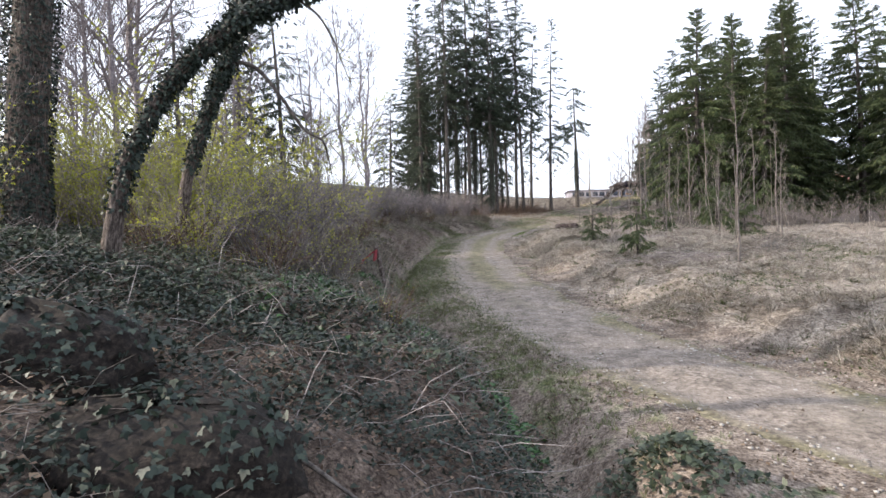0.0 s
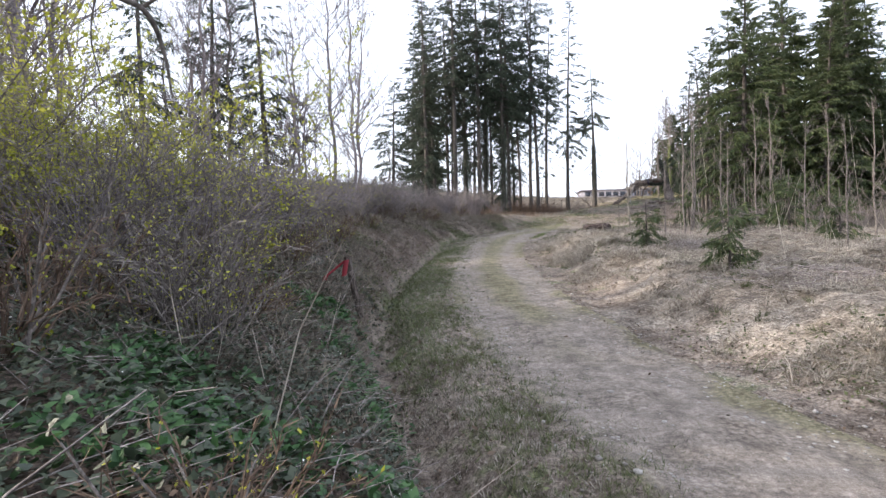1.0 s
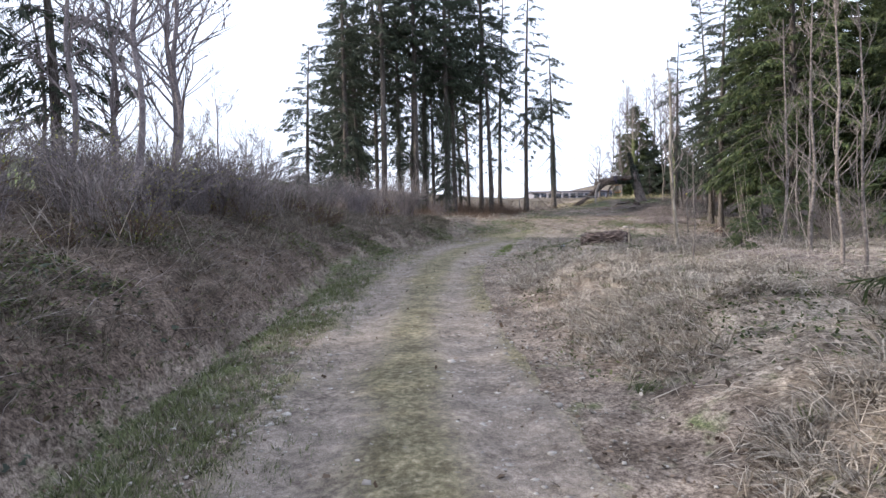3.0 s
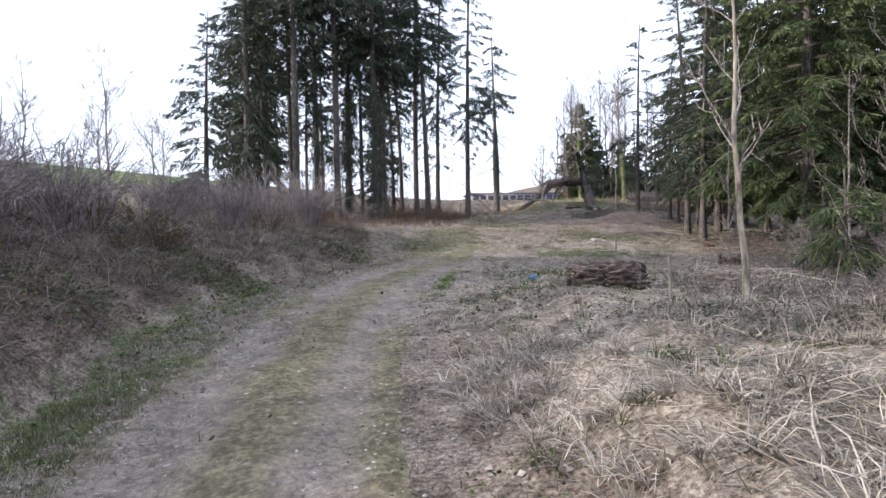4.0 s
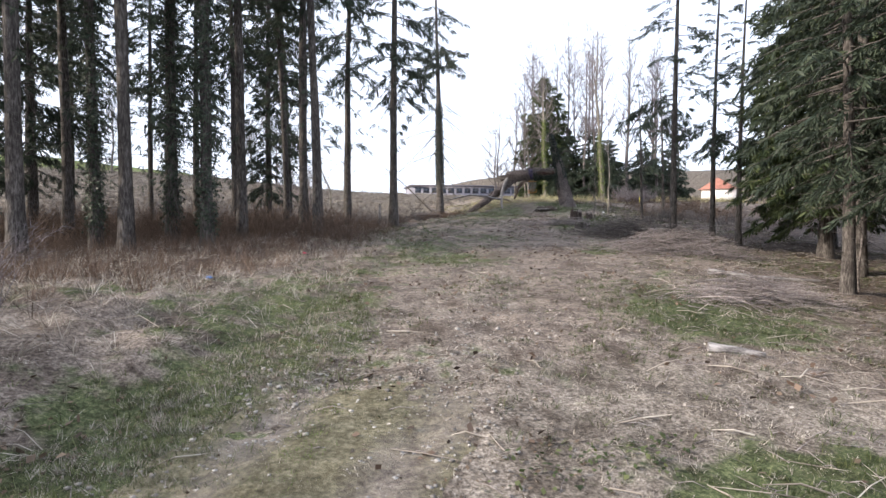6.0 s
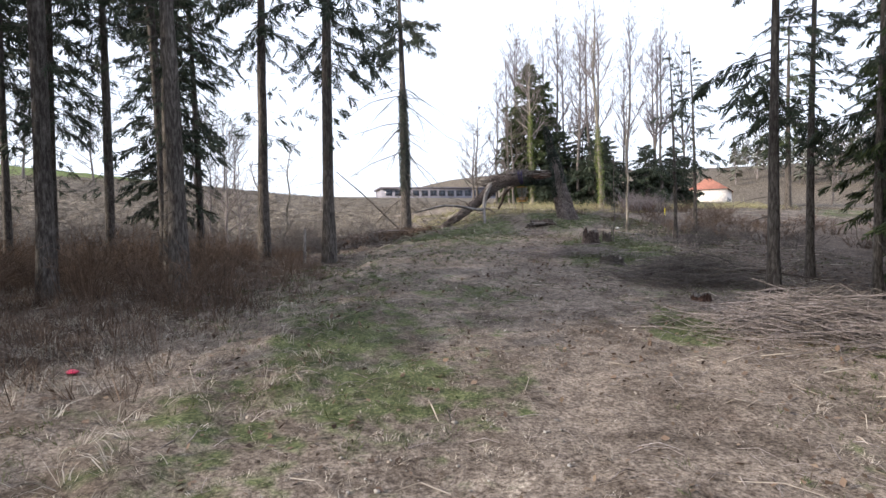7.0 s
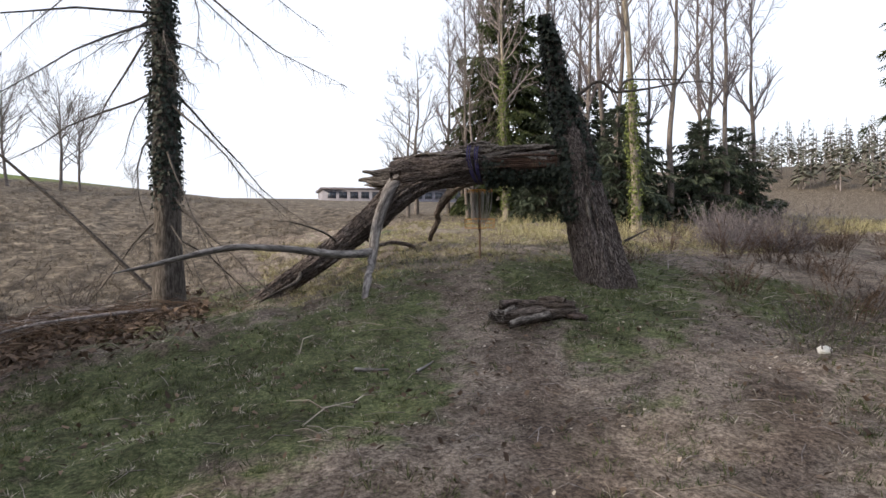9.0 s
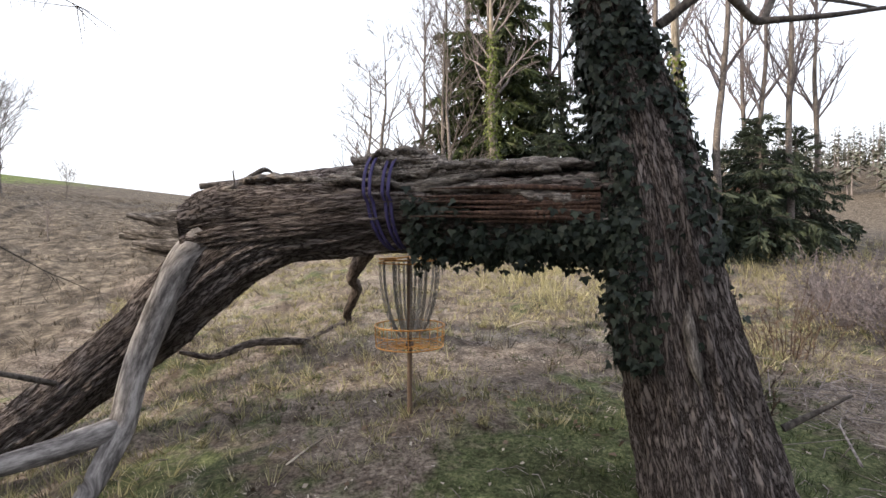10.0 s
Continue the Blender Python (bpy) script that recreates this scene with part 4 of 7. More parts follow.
# dead spruce beside the fallen trunk
def dead_spruce(x, y):
    root = thing("dead_spruce", "dead bare spruce with ivy sleeve and drooping dry branches", "tree", spot(x, y))
    rng = np.random.default_rng(31)
    trunk, tips, green = Geo(), Geo(), Geo()
    k = np.linspace(0, 1, 12)
    axis = np.stack([-0.25 * k**2, 0.3 * k, 19 * k], 1)
    rad = 0.27 * (1 - k) ** 0.8 + 0.02
    rad[0] = 0.36
    tube(trunk, axis, rad, 14, rough=0.022, grain=(4, 1.2), seed=3, rings=60)
    stem = lambda z: np.stack([np.interp(z, axis[:, 2], axis[:, c]) for c in range(3)], -1)
    part("trunk", trunk, M_SPRUCE_BARK, root, smooth=True)
    for z in np.sort(rng.uniform(1.4, 17.5, 84)):
        az = rng.random() * 6.28
        ln = rng.uniform(1.9, 5.6) * np.interp(z, [1.4, 6, 17], [0.75, 1, 0.4])
        d = np.array([math.cos(az), math.sin(az), np.interp(z, [1.5, 6, 13], [-0.6, -0.48, -0.15]) + rng.normal() * 0.15])
        pts = [stem(z)]
        for q in range(6):
            pts.append(pts[-1] + unit(d) * ln / 6)
            d = unit(d) + rng.normal(size=3) * 0.1 + np.array([0, 0, -0.1 if q < 3 else 0.04])
        pts = np.array(pts)
        r = 0.009 + 0.0045 * ln
        w = Geo()
        tube(w, pts, np.linspace(r, 0.003, 7), 5)
        m = int(ln * 12)
        t = rng.uniform(0.8, 5.99, m)
        c = pts[t.astype(int)] + (pts[t.astype(int) + 1] - pts[t.astype(int)]) * (t % 1)[:, None]
        way = unit(unit(pts[-1] - pts[0]) * 0.5 + rng.normal(size=(m, 3)) * 0.5 + [0, 0, -0.55])
        tip = c + way * rng.uniform(0.12, 0.6, m)[:, None]
        twigs(w, c, tip, 0.005, 0.0016)
        part("branch", w, M_DARK_TWIG, root)
        if z > 10.0:
            k = rng.integers(1, 6, int(ln * 16))
            o = unit(unit(pts[-1] - pts[0]) * 0.7 + rng.normal(size=(len(k), 3)) * 0.5 + [0, 0, -0.5])
            spray_of(tips, rng, pts[k] + (pts[k + 1] - pts[k]) * rng.random(len(k))[:, None], o, unit(np.cross(o, rng.normal(size=o.shape))), rng.uniform(0.25, 0.55, len(k)), 0.16)
    tagged(part("crown", tips, M_NEEDLE, root, "last living needle sprays at the top"), kind="stuff")
    ivy_sleeve(green, rng, stem, rad, axis, 2.3, 8.6, 3600, 0.09, 0.07)
    tagged(part("ivy", green, M_IVY_DARK, root, "dark green ivy sleeve"), kind="stuff")


dead_spruce(19.7, 80.9)

# copse behind the arch
C = "copse behind the fallen tree"
big = spruce("broad dark green conifer behind the fallen tree", 41, 36.4, 96.0, group=C, needles=M_NEEDLE_WARM, height=13.2, r0=0.2, live=0.3, reach=4.3, dead=0, thick=1.8, sprays=28, tiers=0.32, lush=0.24)
bush = spruce("low dense dark young spruce", 42, 38.0, 88.5, group=C, height=5.6, r0=0.1, live=0.2, reach=2.5, dead=0, thick=1.6, tiers=0.28, sprays=16, lush=0.24)
for x, y, s in ((35.5, 90.5, 0.75), (40.5, 90.5, 1.1), (42.8, 88.0, 0.95), (45.0, 90.5, 0.9), (47.6, 90.2, 0.95), (40.0, 93.5, 1.35), (37.5, 93, 1.2), (43.5, 95, 1.1), (50.0, 92.5, 0.8)):
    copy_thing(bush, spot(x, y, rng.uniform(0, 360), s))
IVYT = "slender bare tree with ivy painted sunlit yellow-green on its stem"
bare_tree(IVYT, 51, 34.1, 92.0, group=C, height=13, r0=0.17, spread=0.3, limbs=16, clear=0.35, up=1.1, ivy=(0.4, 8.0), fine=4)
bare_tree(IVYT, 52, 36.6, 85.5, 40, group=C, height=16.5, r0=0.18, spread=0.28, limbs=16, clear=0.4, up=1.3, ivy=(0.3, 6.5), lean=(-0.05, 0.02), fine=4)
slender = bare_tree("slender bare tree with upright branches", 53, 44.4, 88.2, group=C, height=16, r0=0.14, spread=0.3, limbs=34, clear=0.3, up=1.5, bark=M_SAPLING, twig=M_WOODLAND, fine=5, hair=0.024)
for x, y, s in ((41.3, 88.6, 1.05), (47.7, 92.8, 1.0), (39.6, 91.6, 1.1), (38.4, 95.5, 1.15), (40.8, 97.5, 1.0), (36.0, 99, 1.05), (43, 98.5, 1.1), (33.2, 97.5, 0.75), (46.5, 96, 0.95), (37.4, 90.0, 0.9), (38.6, 89.2, 1.0), (35.2, 94.5, 0.95), (34.6, 98.4, 0.9), (45.8, 90.6, 1.0), (48.6, 90.0, 0.95), (39.0, 98.6, 1.05), (37.2, 101, 1.1)):
    copy_thing(slender, spot(x, y, rng.uniform(0, 360), s))
bushy = bare_tree("wide bare tree with fine grey twigs", 54, 31.8, 99.0, group=C, height=9.5, r0=0.12, spread=0.5, limbs=24, clear=0.12, up=0.7, bark=M_SAPLING, twig=M_SAPLING, fine=5, hair=0.026)
for x, y, s in ((30.6, 97.0, 0.8), (33.4, 95.0, 1.0), (32.6, 92.6, 0.85)):
    copy_thing(bushy, spot(x, y, rng.uniform(0, 360), s))

# bare field trees on the slope and the hill
F = "bare trees on the meadow slope"
field_a = bare_tree("small bare alder on the meadow", 55, 9.6, 83.0, group=F, height=5.6, r0=0.08, spread=0.55, limbs=20, clear=0.15, up=0.9, bark=M_GREY_TWIG, twig=M_GREY_TWIG)
field_b = bare_tree("dark bare alder on the meadow slope", 56, 8.1, 125.5, group=F, height=9.8, r0=0.13, spread=0.7, limbs=34, clear=0.05, up=0.95, bark=M_SAPLING, twig=M_SAPLING, hair=0.028)
for x, y, s, src in ((13.4, 128, 0.3, field_b), (5.0, 123, 0.95, field_b), (9.4, 126.5, 0.85, field_b), (3.4, 124, 0.8, field_b), (17.5, 104, 0.35, field_a), (-6, 124, 0.9, field_b), (8.6, 85.5, 1.05, field_a), (10.3, 84.0, 0.8, field_a), (-12, 121, 1.0, field_b), (-22, 112, 1.1, field_b), (-31, 118, 1.2, field_b), (66, 84, 0.8, field_b), (58, 79, 0.6, field_b), (70, 92, 0.9, field_b)):
    copy_thing(src, spot(x, y, rng.uniform(0, 360), s))



def forked_tree(x, y):
    root = thing("forked_tree", "small bare tree forking into two curved stems at the meadow edge", "tree", spot(x, y), F)
    rng = np.random.default_rng(58)
    for pts in ([(0, 0, -0.1), (0, 0, 0.7), (-0.5, -0.1, 1.1), (-0.8, -0.1, 1.9), (-0.85, 0, 3.0), (-1.3, 0, 4.0), (-1.6, 0.1, 5.2)], [(0.0, 0, 0.55), (0.1, 0, 0.9), (0.42, 0, 1.4), (0.42, 0.05, 2.4), (0.6, 0.1, 3.4), (0.5, 0.1, 4.6), (0.75, 0.1, 6.2)]):
        g = Geo()
        p, tan, a, b, s, rr = tube(g, pts, [0.085, 0.08, 0.07, 0.062, 0.05, 0.035, 0.01], 10, rough=0.008, seed=4, rings=50)
        part("stem", g, M_PALE_STEM, root, smooth=True)
        w = Geo()
        i = rng.integers(16, 49, 26)
        d = unit(rng.normal(size=(26, 3)) * [1, 1, 0.3] + [0, 0, 0.7])
        e = p[i] + d * rng.uniform(0.5, 1.6, 26)[:, None]
        twigs(w, p[i], e, 0.018, 0.006)
        k = rng.integers(0, 26, 220)
        t = rng.uniform(0.15, 1, 220)[:, None]
        c = p[i][k] * (1 - t) + e[k] * t
        way = unit(d[k] + rng.normal(size=(220, 3)) * 0.6)
        spikes(w, c, way, np.cross(way, rng.normal(size=way.shape)), rng.uniform(0.2, 0.8, 220), 0.014)
        tagged(part("branchwork", w, M_GREY_TWIG, root), kind="stuff")


forked_tree(12.5, 82.6)

# wood on the left bank
W = "trees of the wood on the bank"
wood_a = bare_tree("tall bare wood-edge tree, grey trunk", 57, -12.5, 34, group=W, height=15, r0=0.11, spread=0.34, limbs=32, clear=0.18, up=1.0, bark=M_WOODLAND, twig=M_WOODLAND, fine=6, crook=0.12, hair=0.024)
wood_b = bare_tree("tall bare wood-edge tree, dark forked limbs", 58, -9.0, 42, group=W, height=12, r0=0.1, spread=0.42, limbs=28, clear=0.16, up=1.2, bark=M_WOODLAND, twig=M_WOODLAND, fine=5, crook=0.2, hair=0.024)
for k in range(30):
    x, y = rng.uniform(-34, -7), rng.uniform(9, 42)
    if x > 0.5 - (y - 9) * 0.3:
        x -= 6
    copy_thing((wood_a, wood_b)[k % 2], spot(x, y, rng.uniform(0, 360), rng.uniform(0.75, 1.25)))
for k in range(9):
    y = rng.uniform(30, 42)
    copy_thing((wood_a, wood_b)[k % 2], spot(1.4 - (y - 17.6) * rng.uniform(0.37, 0.85), y, rng.uniform(0, 360), rng.uniform(0.65, 1.1)))
grey_spruce = spruce("grey half-bare spruce in the wood", 26, -11.0, 40.0, group=W, height=17, r0=0.2, live=3, reach=2.8, dead=3.0, thick=1.0, sprays=14)
for x, y, s in ((-18, 84, 1.15), (-23, 80, 1.0), (-15, 90, 0.8)):
    copy_thing(wood_a, spot(x, y, rng.uniform(0, 360), s))
for x, y, s in ((-17, 37, 1.0), (-13.5, 38, 0.9)):
    copy_thing(grey_spruce, spot(x, y, rng.uniform(0, 360), s))

# leaning ivy-clad stems at the start
def ivy_stem(label, points, radii, seed, z0, z1, n):
    root = thing("leaning_tree", label, "tree", group="leaning ivy-clad stems on the bank")
    rng = np.random.default_rng(seed)
    trunk, green, wood = Geo(), Geo(), Geo()
    p, tan, a, b, s, rr = tube(trunk, points, radii, 12, rough=0.02, grain=(3.5, 1.3), seed=seed, rings=260)
    t = (z0 + (z1 - z0) * rng.random(n) ** 0.8) * (len(p) - 1.01)
    i = t.astype(int)
    az = rng.random(n) * 6.28
    o = a[i] * np.cos(az)[:, None] + b[i] * np.sin(az)[:, None]
    c = p[i] + o * (rr[i, 0] + np.abs(rng.normal(size=n)) * np.interp(t / len(p), [0.1, 0.45, 0.8, 1], [0.02, 0.03, 0.075, 0.07]))[:, None]
    d = unit(o * 0.6 + np.array([0, 0, -0.7]) + rng.normal(size=(n, 3)) * 0.45)
    leaves(green, c, d, np.cross(d, o) + rng.normal(size=(n, 3)) * 0.3, rng.uniform(0.04, 0.075, n), 0.055)
    part("trunk", trunk, M_BARK, root, smooth=True)
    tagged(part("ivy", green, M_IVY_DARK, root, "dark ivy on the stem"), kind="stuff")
    return root


CLAD = "leaning bare trunk clad in dark ivy on the bank"
ivy_stem(CLAD, [(-3.98, 6.45, foot(-3.98, 6.45, 0.2)), (-3.78, 6.46, 2.87), (-3.54, 6.57, 3.6), (-3.11, 6.68, 4.32), (-2.61, 6.79, 4.81), (-2.23, 6.99, 5.18), (-1.84, 7.2, 5.45), (-1.24, 7.5, 5.82)], [0.12, 0.085, 0.08, 0.08, 0.08, 0.075, 0.065, 0.045], 61, 0.1, 1.0, 4600)
ivy_stem(CLAD, [(-4.01, 8.35, foot(-4.01, 8.35, 0.2)), (-3.84, 8.36, 3.05), (-3.57, 8.38, 3.92), (-3.32, 8.39, 4.62), (-3.1, 8.39, 5.09), (-2.94, 8.4, 5.75), (-2.73, 8.52, 6.67)], [0.12, 0.09, 0.085, 0.08, 0.075, 0.07, 0.06], 62, 0.2, 1.0, 3600)
ivy_stem("upright thick trunk clad in dark ivy on the bank", [(-6.7, 9.0, foot(-6.7, 9, 0.2)), (-6.75, 9.0, 4), (-6.6, 9.1, 7), (-6.9, 9.1, 10)], [0.34, 0.3, 0.28, 0.2], 63, 0.05, 1.0, 9000)


def hanging_bough():
    root = thing("hanging_bough", "dark crooked bough hanging out over the bank", "branch")
    wood = Geo()
    tube(wood, [(-3.09, 8.39, 4.98), (-2.73, 8.49, 4.88), (-2.37, 8.58, 4.42), (-2.05, 8.67, 3.94), (-1.8, 8.77, 3.79), (-1.73, 8.87, 3.56), (-1.67, 8.86, 3.23)], [0.036, 0.032, 0.028, 0.022, 0.018, 0.013, 0.006], 7, rough=0.004, rings=40)
    part("limb", wood, M_DARK_TWIG, root)
    for way, r in (([(-1.83, 8.77, 3.81), (-1.52, 8.77, 3.97), (-1.15, 8.78, 4.08)], 0.014), ([(-2.37, 8.58, 4.42), (-2.1, 8.6, 4.5), (-1.75, 8.66, 4.42), (-1.5, 8.7, 4.5)], 0.011), ([(-2.73, 8.49, 4.88), (-2.4, 8.5, 5.1), (-2.1, 8.55, 5.12), (-1.8, 8.6, 5.3)], 0.012), ([(-2.05, 8.67, 3.94), (-2.12, 8.7, 3.6), (-2.06, 8.72, 3.3)], 0.008)):
        side = Geo()
        tube(side, way, np.linspace(r, 0.003, len(way)), 6, rings=16)
        part("side_twig", side, M_DARK_TWIG, root)


hanging_bough()


def overhanging_twigs():
    """Fine budding twigs that droop from the head of the leaning stem."""
    root = thing("overhanging_twig", "thin drooping twigs with green buds over the bank", "branch")
    rng = np.random.default_rng(64)
    wood, buds = Geo(), Geo()
    p = tube(wood, [(-1.84, 7.2, 5.45), (-1.54, 7.39, 5.27), (-1.34, 7.49, 4.95), (-1.21, 7.58, 4.58), (-1.11, 7.58, 4.33)], [0.02, 0.016, 0.012, 0.008, 0.004], 6, rings=30)[0]
    i = rng.integers(3, 30, 34)
    d = unit(rng.normal(size=(34, 3)) + [0.7, 0, -0.4])
    ln = rng.uniform(0.15, 0.6, 34)[:, None]
    fine = Geo()
    twigs(fine, p[i], p[i] + d * ln, 0.005, 0.002)
    c = p[i] + d * ln * rng.random((34, 1))
    c = np.concatenate([c, p[i] + d * ln, p[rng.integers(8, 30, 30)]])
    w = unit(rng.normal(size=c.shape))
    leaves(buds, c, w, rng.normal(size=c.shape), np.full(len(c), 0.035), 0.02)
    part("twig", wood, M_DARK_TWIG, root)
    tagged(part("fine_twigs", fine, M_DARK_TWIG, root), kind="stuff")
    tagged(part("buds", buds, M_BUD, root, "fresh yellow-green buds"), kind="stuff")


overhanging_twigs()

# ---------------------------------------------------------------- the broken tree
ARCH = np.array([27.85, 76.45, 6.85])


def ivy_patch(green, rng, c, o, size=0.047):
    """Lobed ivy leaves at c facing o."""
    n = len(c)
    d = unit(np.array([0, 0, -0.85]) + o * 0.35 + rng.normal(size=(n, 3)) * 0.4)
    w = np.cross(d, o + rng.normal(size=(n, 3)) * 0.35)
    w = unit(w)
    s = rng.uniform(0.7, 1.35, n) * size
    leaves(green, c, d, w, s * 1.25, s * 0.8)
    for k in (1, -1):
        leaves(green, c, unit(d * 0.55 + w * k), unit(w * 0.6 - d * k), s * 0.95, s * 0.6)


def on_tube(path, rng, n, lo, hi, arc=None):
    """Random places on a stem and the way outward; arc keeps a side of it."""
    p, tan, a, b, s, rr = path
    i = (rng.uniform(lo, hi, n) * (len(p) - 1)).astype(int)
    az = rng.random(n) * 2 * np.pi
    o = a[i] * np.cos(az)[:, None] + b[i] * np.sin(az)[:, None]
    if arc is not None:
        keep = (o @ unit(np.array(arc[0], float)) > arc[1]) | (rng.random(n) < 0.02)
        i, o, az = i[keep], o[keep], az[keep]
    r = rr[i, (az / (2 * np.pi) * rr.shape[1]).astype(int) % rr.shape[1]]
    return p[i], o, r


def broken_tree():
    root = thing("broken_tree", "broken old tree, upper trunk fallen into an arch, ivy on bark", "tree", Matrix.Translation(Vector(ARCH)))
    rng = np.random.default_rng(71)
    loc = lambda pts: np.array(pts, float) - ARCH
    snag = Geo()
    sp = tube(snag, loc([(28.0, 76.35, 6.5), (27.9, 76.45, 7.1), (27.79, 76.57, 7.81), (27.6, 76.63, 8.66), (27.52, 76.7, 9.38), (27.4, 76.87, 10.18), (27.24, 76.95, 10.8), (26.98, 76.8, 11.5), (26.72, 76.62, 12.05)]), [0.66, 0.515, 0.45, 0.395, 0.325, 0.24, 0.2, 0.14, 0.05], 220, rough=0.045, grain=(20, 4.5), seed=4, rings=240)
    part("snag", snag, M_FURROW, root, "standing leaning trunk with deeply furrowed bark", smooth=True)
    beam = Geo()
    bp = tube(beam, loc([(27.5, 76.8, 9.2), (27.15, 77.05, 9.2), (26.53, 77.62, 9.22), (25.95, 78.1, 9.24), (25.2, 78.6, 9.16), (24.65, 78.9, 9.1), (24.31, 79.05, 9.04)]), [0.27, 0.28, 0.31, 0.345, 0.37, 0.355, 0.29], 190, rough=0.045, grain=(20, 3.2), seed=8, rings=240)
    part("fallen_trunk", beam, M_FURROW, root, "fallen trunk with furrowed bark lying level", smooth=True)
    limb = Geo()
    tube(limb, loc([(25.1, 78.62, 9.04), (24.78, 78.82, 8.92), (24.46, 78.98, 8.7), (24.18, 79.1, 8.43), (23.94, 79.22, 8.15), (23.6, 79.4, 7.86), (23.2, 79.58, 7.52), (22.5, 79.78, 7.0), (21.8, 79.95, 6.5), (21.1, 80.1, 6.0)]), [0.25, 0.305, 0.315, 0.295, 0.268, 0.246, 0.232, 0.215, 0.2, 0.17], 150, rough=0.035, grain=(16, 2.4), seed=9, rings=200)
    part("drooping_limb", limb, M_FURROW, root, "thick limb bending down from the fallen trunk", smooth=True)
    along = unit(np.array([24.55, 78.92, 0]) - np.array([27.15, 77.05, 0]))
    side = np.array([along[1], -along[0], 0])
    if side[1] > 0:
        side = -side
    # torn slabs lying on top of the fallen trunk
    for k, (t0, t1, off, h, wide, thick) in enumerate([(0.0, 0.62, -0.02, 0.29, 0.2, 0.06), (0.05, 0.66, 0.12, 0.26, 0.12, 0.05), (0.18, 0.58, -0.12, 0.33, 0.14, 0.07), (0.0, 0.45, 0.2, 0.17, 0.09, 0.05), (0.3, 0.72, 0.0, 0.34, 0.1, 0.05), (0.02, 0.3, 0.27, 0.06, 0.06, 0.05), (0.5, 0.98, -0.05, 0.31, 0.13, 0.05), (0.68, 1.02, 0.06, 0.29, 0.1, 0.04), (0.3, 0.64, 0.05, 0.35, 0.15, 0.07), (0.36, 0.62, -0.04, 0.38, 0.16, 0.07), (0.42, 0.58, 0.0, 0.43, 0.13, 0.05), (0.1, 0.42, 0.16, 0.3, 0.07, 0.04)]):
        g = Geo()
        n = 64
        t = np.linspace(t0, t1, n)
        mid = np.array([27.3, 76.95, 9.22])[None] + (np.array([24.5, 78.95, 9.06]) - np.array([27.3, 76.95, 9.22]))[None] * t[:, None]
        mid += side * off + np.array([0, 0, 1.0]) * (h + 0.05)
        mid += rng.normal(size=(n, 3)) * 0.003
        mid[:, 2] += 0.05 * np.sin(t * 9 + k) + np.cumsum(rng.normal(size=n)) * 0.006
        end = np.minimum(np.linspace(0, 1, n), np.linspace(1, 0, n)) * 2
        w = wide * (0.2 + 0.75 * end**0.5) * (1 + np.convolve(rng.normal(size=n + 4), np.ones(5) / 5, 'valid') * 0.4)
        th = thick * (0.3 + 0.7 * end**0.4) * (1 + np.convolve(rng.normal(size=n + 4), np.ones(5) / 5, 'valid') * 0.35)
        ring = []
        for q in np.linspace(0, 2 * np.pi, 10, endpoint=False):
            ring.append(mid + side * (np.cos(q) * w * (1 + rng.normal(size=n) * 0.05))[:, None] + np.array([0, 0, 1.0]) * (np.sin(q) * th * (1 + rng.normal(size=n) * 0.07))[:, None])
        v = np.stack(ring, 1) - ARCH
        i = np.arange(n - 1)[:, None] * 10 + np.arange(10)
        j = np.arange(n - 1)[:, None] * 10 + (np.arange(10) + 1) % 10
        a = v.copy()
        g.add(v, np.stack([i, j, j + 10, i + 10], -1).reshape(-1, 4), np.stack([v @ side * 1.0, v[..., 2], v @ along * 0.2], -1))
        part("torn_slab", g, M_SPLINTER, root, "torn weathered wood slab")
    wound = Geo()
    for k in range(16):
        p0 = np.array([27.2, 77.0, 9.3]) + side * 0.27 + np.array([0, 0, rng.uniform(-0.2, 0.12)]) - along * 0.05
        p1 = p0 + along * rng.uniform(0.5, 1.5) + side * rng.uniform(-0.02, 0.05) + np.array([0, 0, rng.uniform(-0.02, 0.03)])
        tube(wound, np.stack([p0, (p0 + p1) / 2 + rng.normal(size=3) * 0.01, p1]) - ARCH, [0.016, 0.02, 0.004], 6, rough=0.004, seed=k, rings=14)
    shards = Geo()
    m = 120
    t = rng.uniform(0.05, 0.95, m)
    c = np.array([27.3, 76.95, 9.22]) + (np.array([24.5, 78.95, 9.06]) - np.array([27.3, 76.95, 9.22])) * t[:, None] + side * rng.uniform(-0.2, 0.2, m)[:, None]
    c[:, 2] += 0.33 + np.exp(-(((t - 0.48) / 0.12) ** 2)) * rng.uniform(0, 0.2, m)
    d = along * rng.uniform(0.1, 0.45, m)[:, None] + rng.normal(size=(m, 3)) * 0.02
    w = rng.uniform(0.008, 0.028, m)
    twigs(shards, c - d / 2 - ARCH, c + d / 2 - ARCH, w, w * 0.2, 4)
    part("splinter_litter", shards, M_SPLINTER, root, "loose grey splinters on the torn trunk")
    tagged(root.children[-1], kind="stuff")
    part("torn_wood", wound, M_REDROT, root, "reddish torn inner wood")
    stub = Geo()
    for k in range(22):
        p0 = np.array([24.6, 78.95, 8.98]) + rng.normal(size=3) * [0.06, 0.05, 0.1]
        p1 = p0 + np.array([-0.78, 0.4, 0.02]) * rng.uniform(0.7, 1.15) + rng.normal(size=3) * [0.03, 0.03, 0.05]
        tube(stub, np.stack([p0, (p0 + p1) / 2 + rng.normal(size=3) * 0.02, p1]) - ARCH, [0.1, 0.08, rng.uniform(0.005, 0.04)], 6, rough=0.016, seed=k, rings=12)
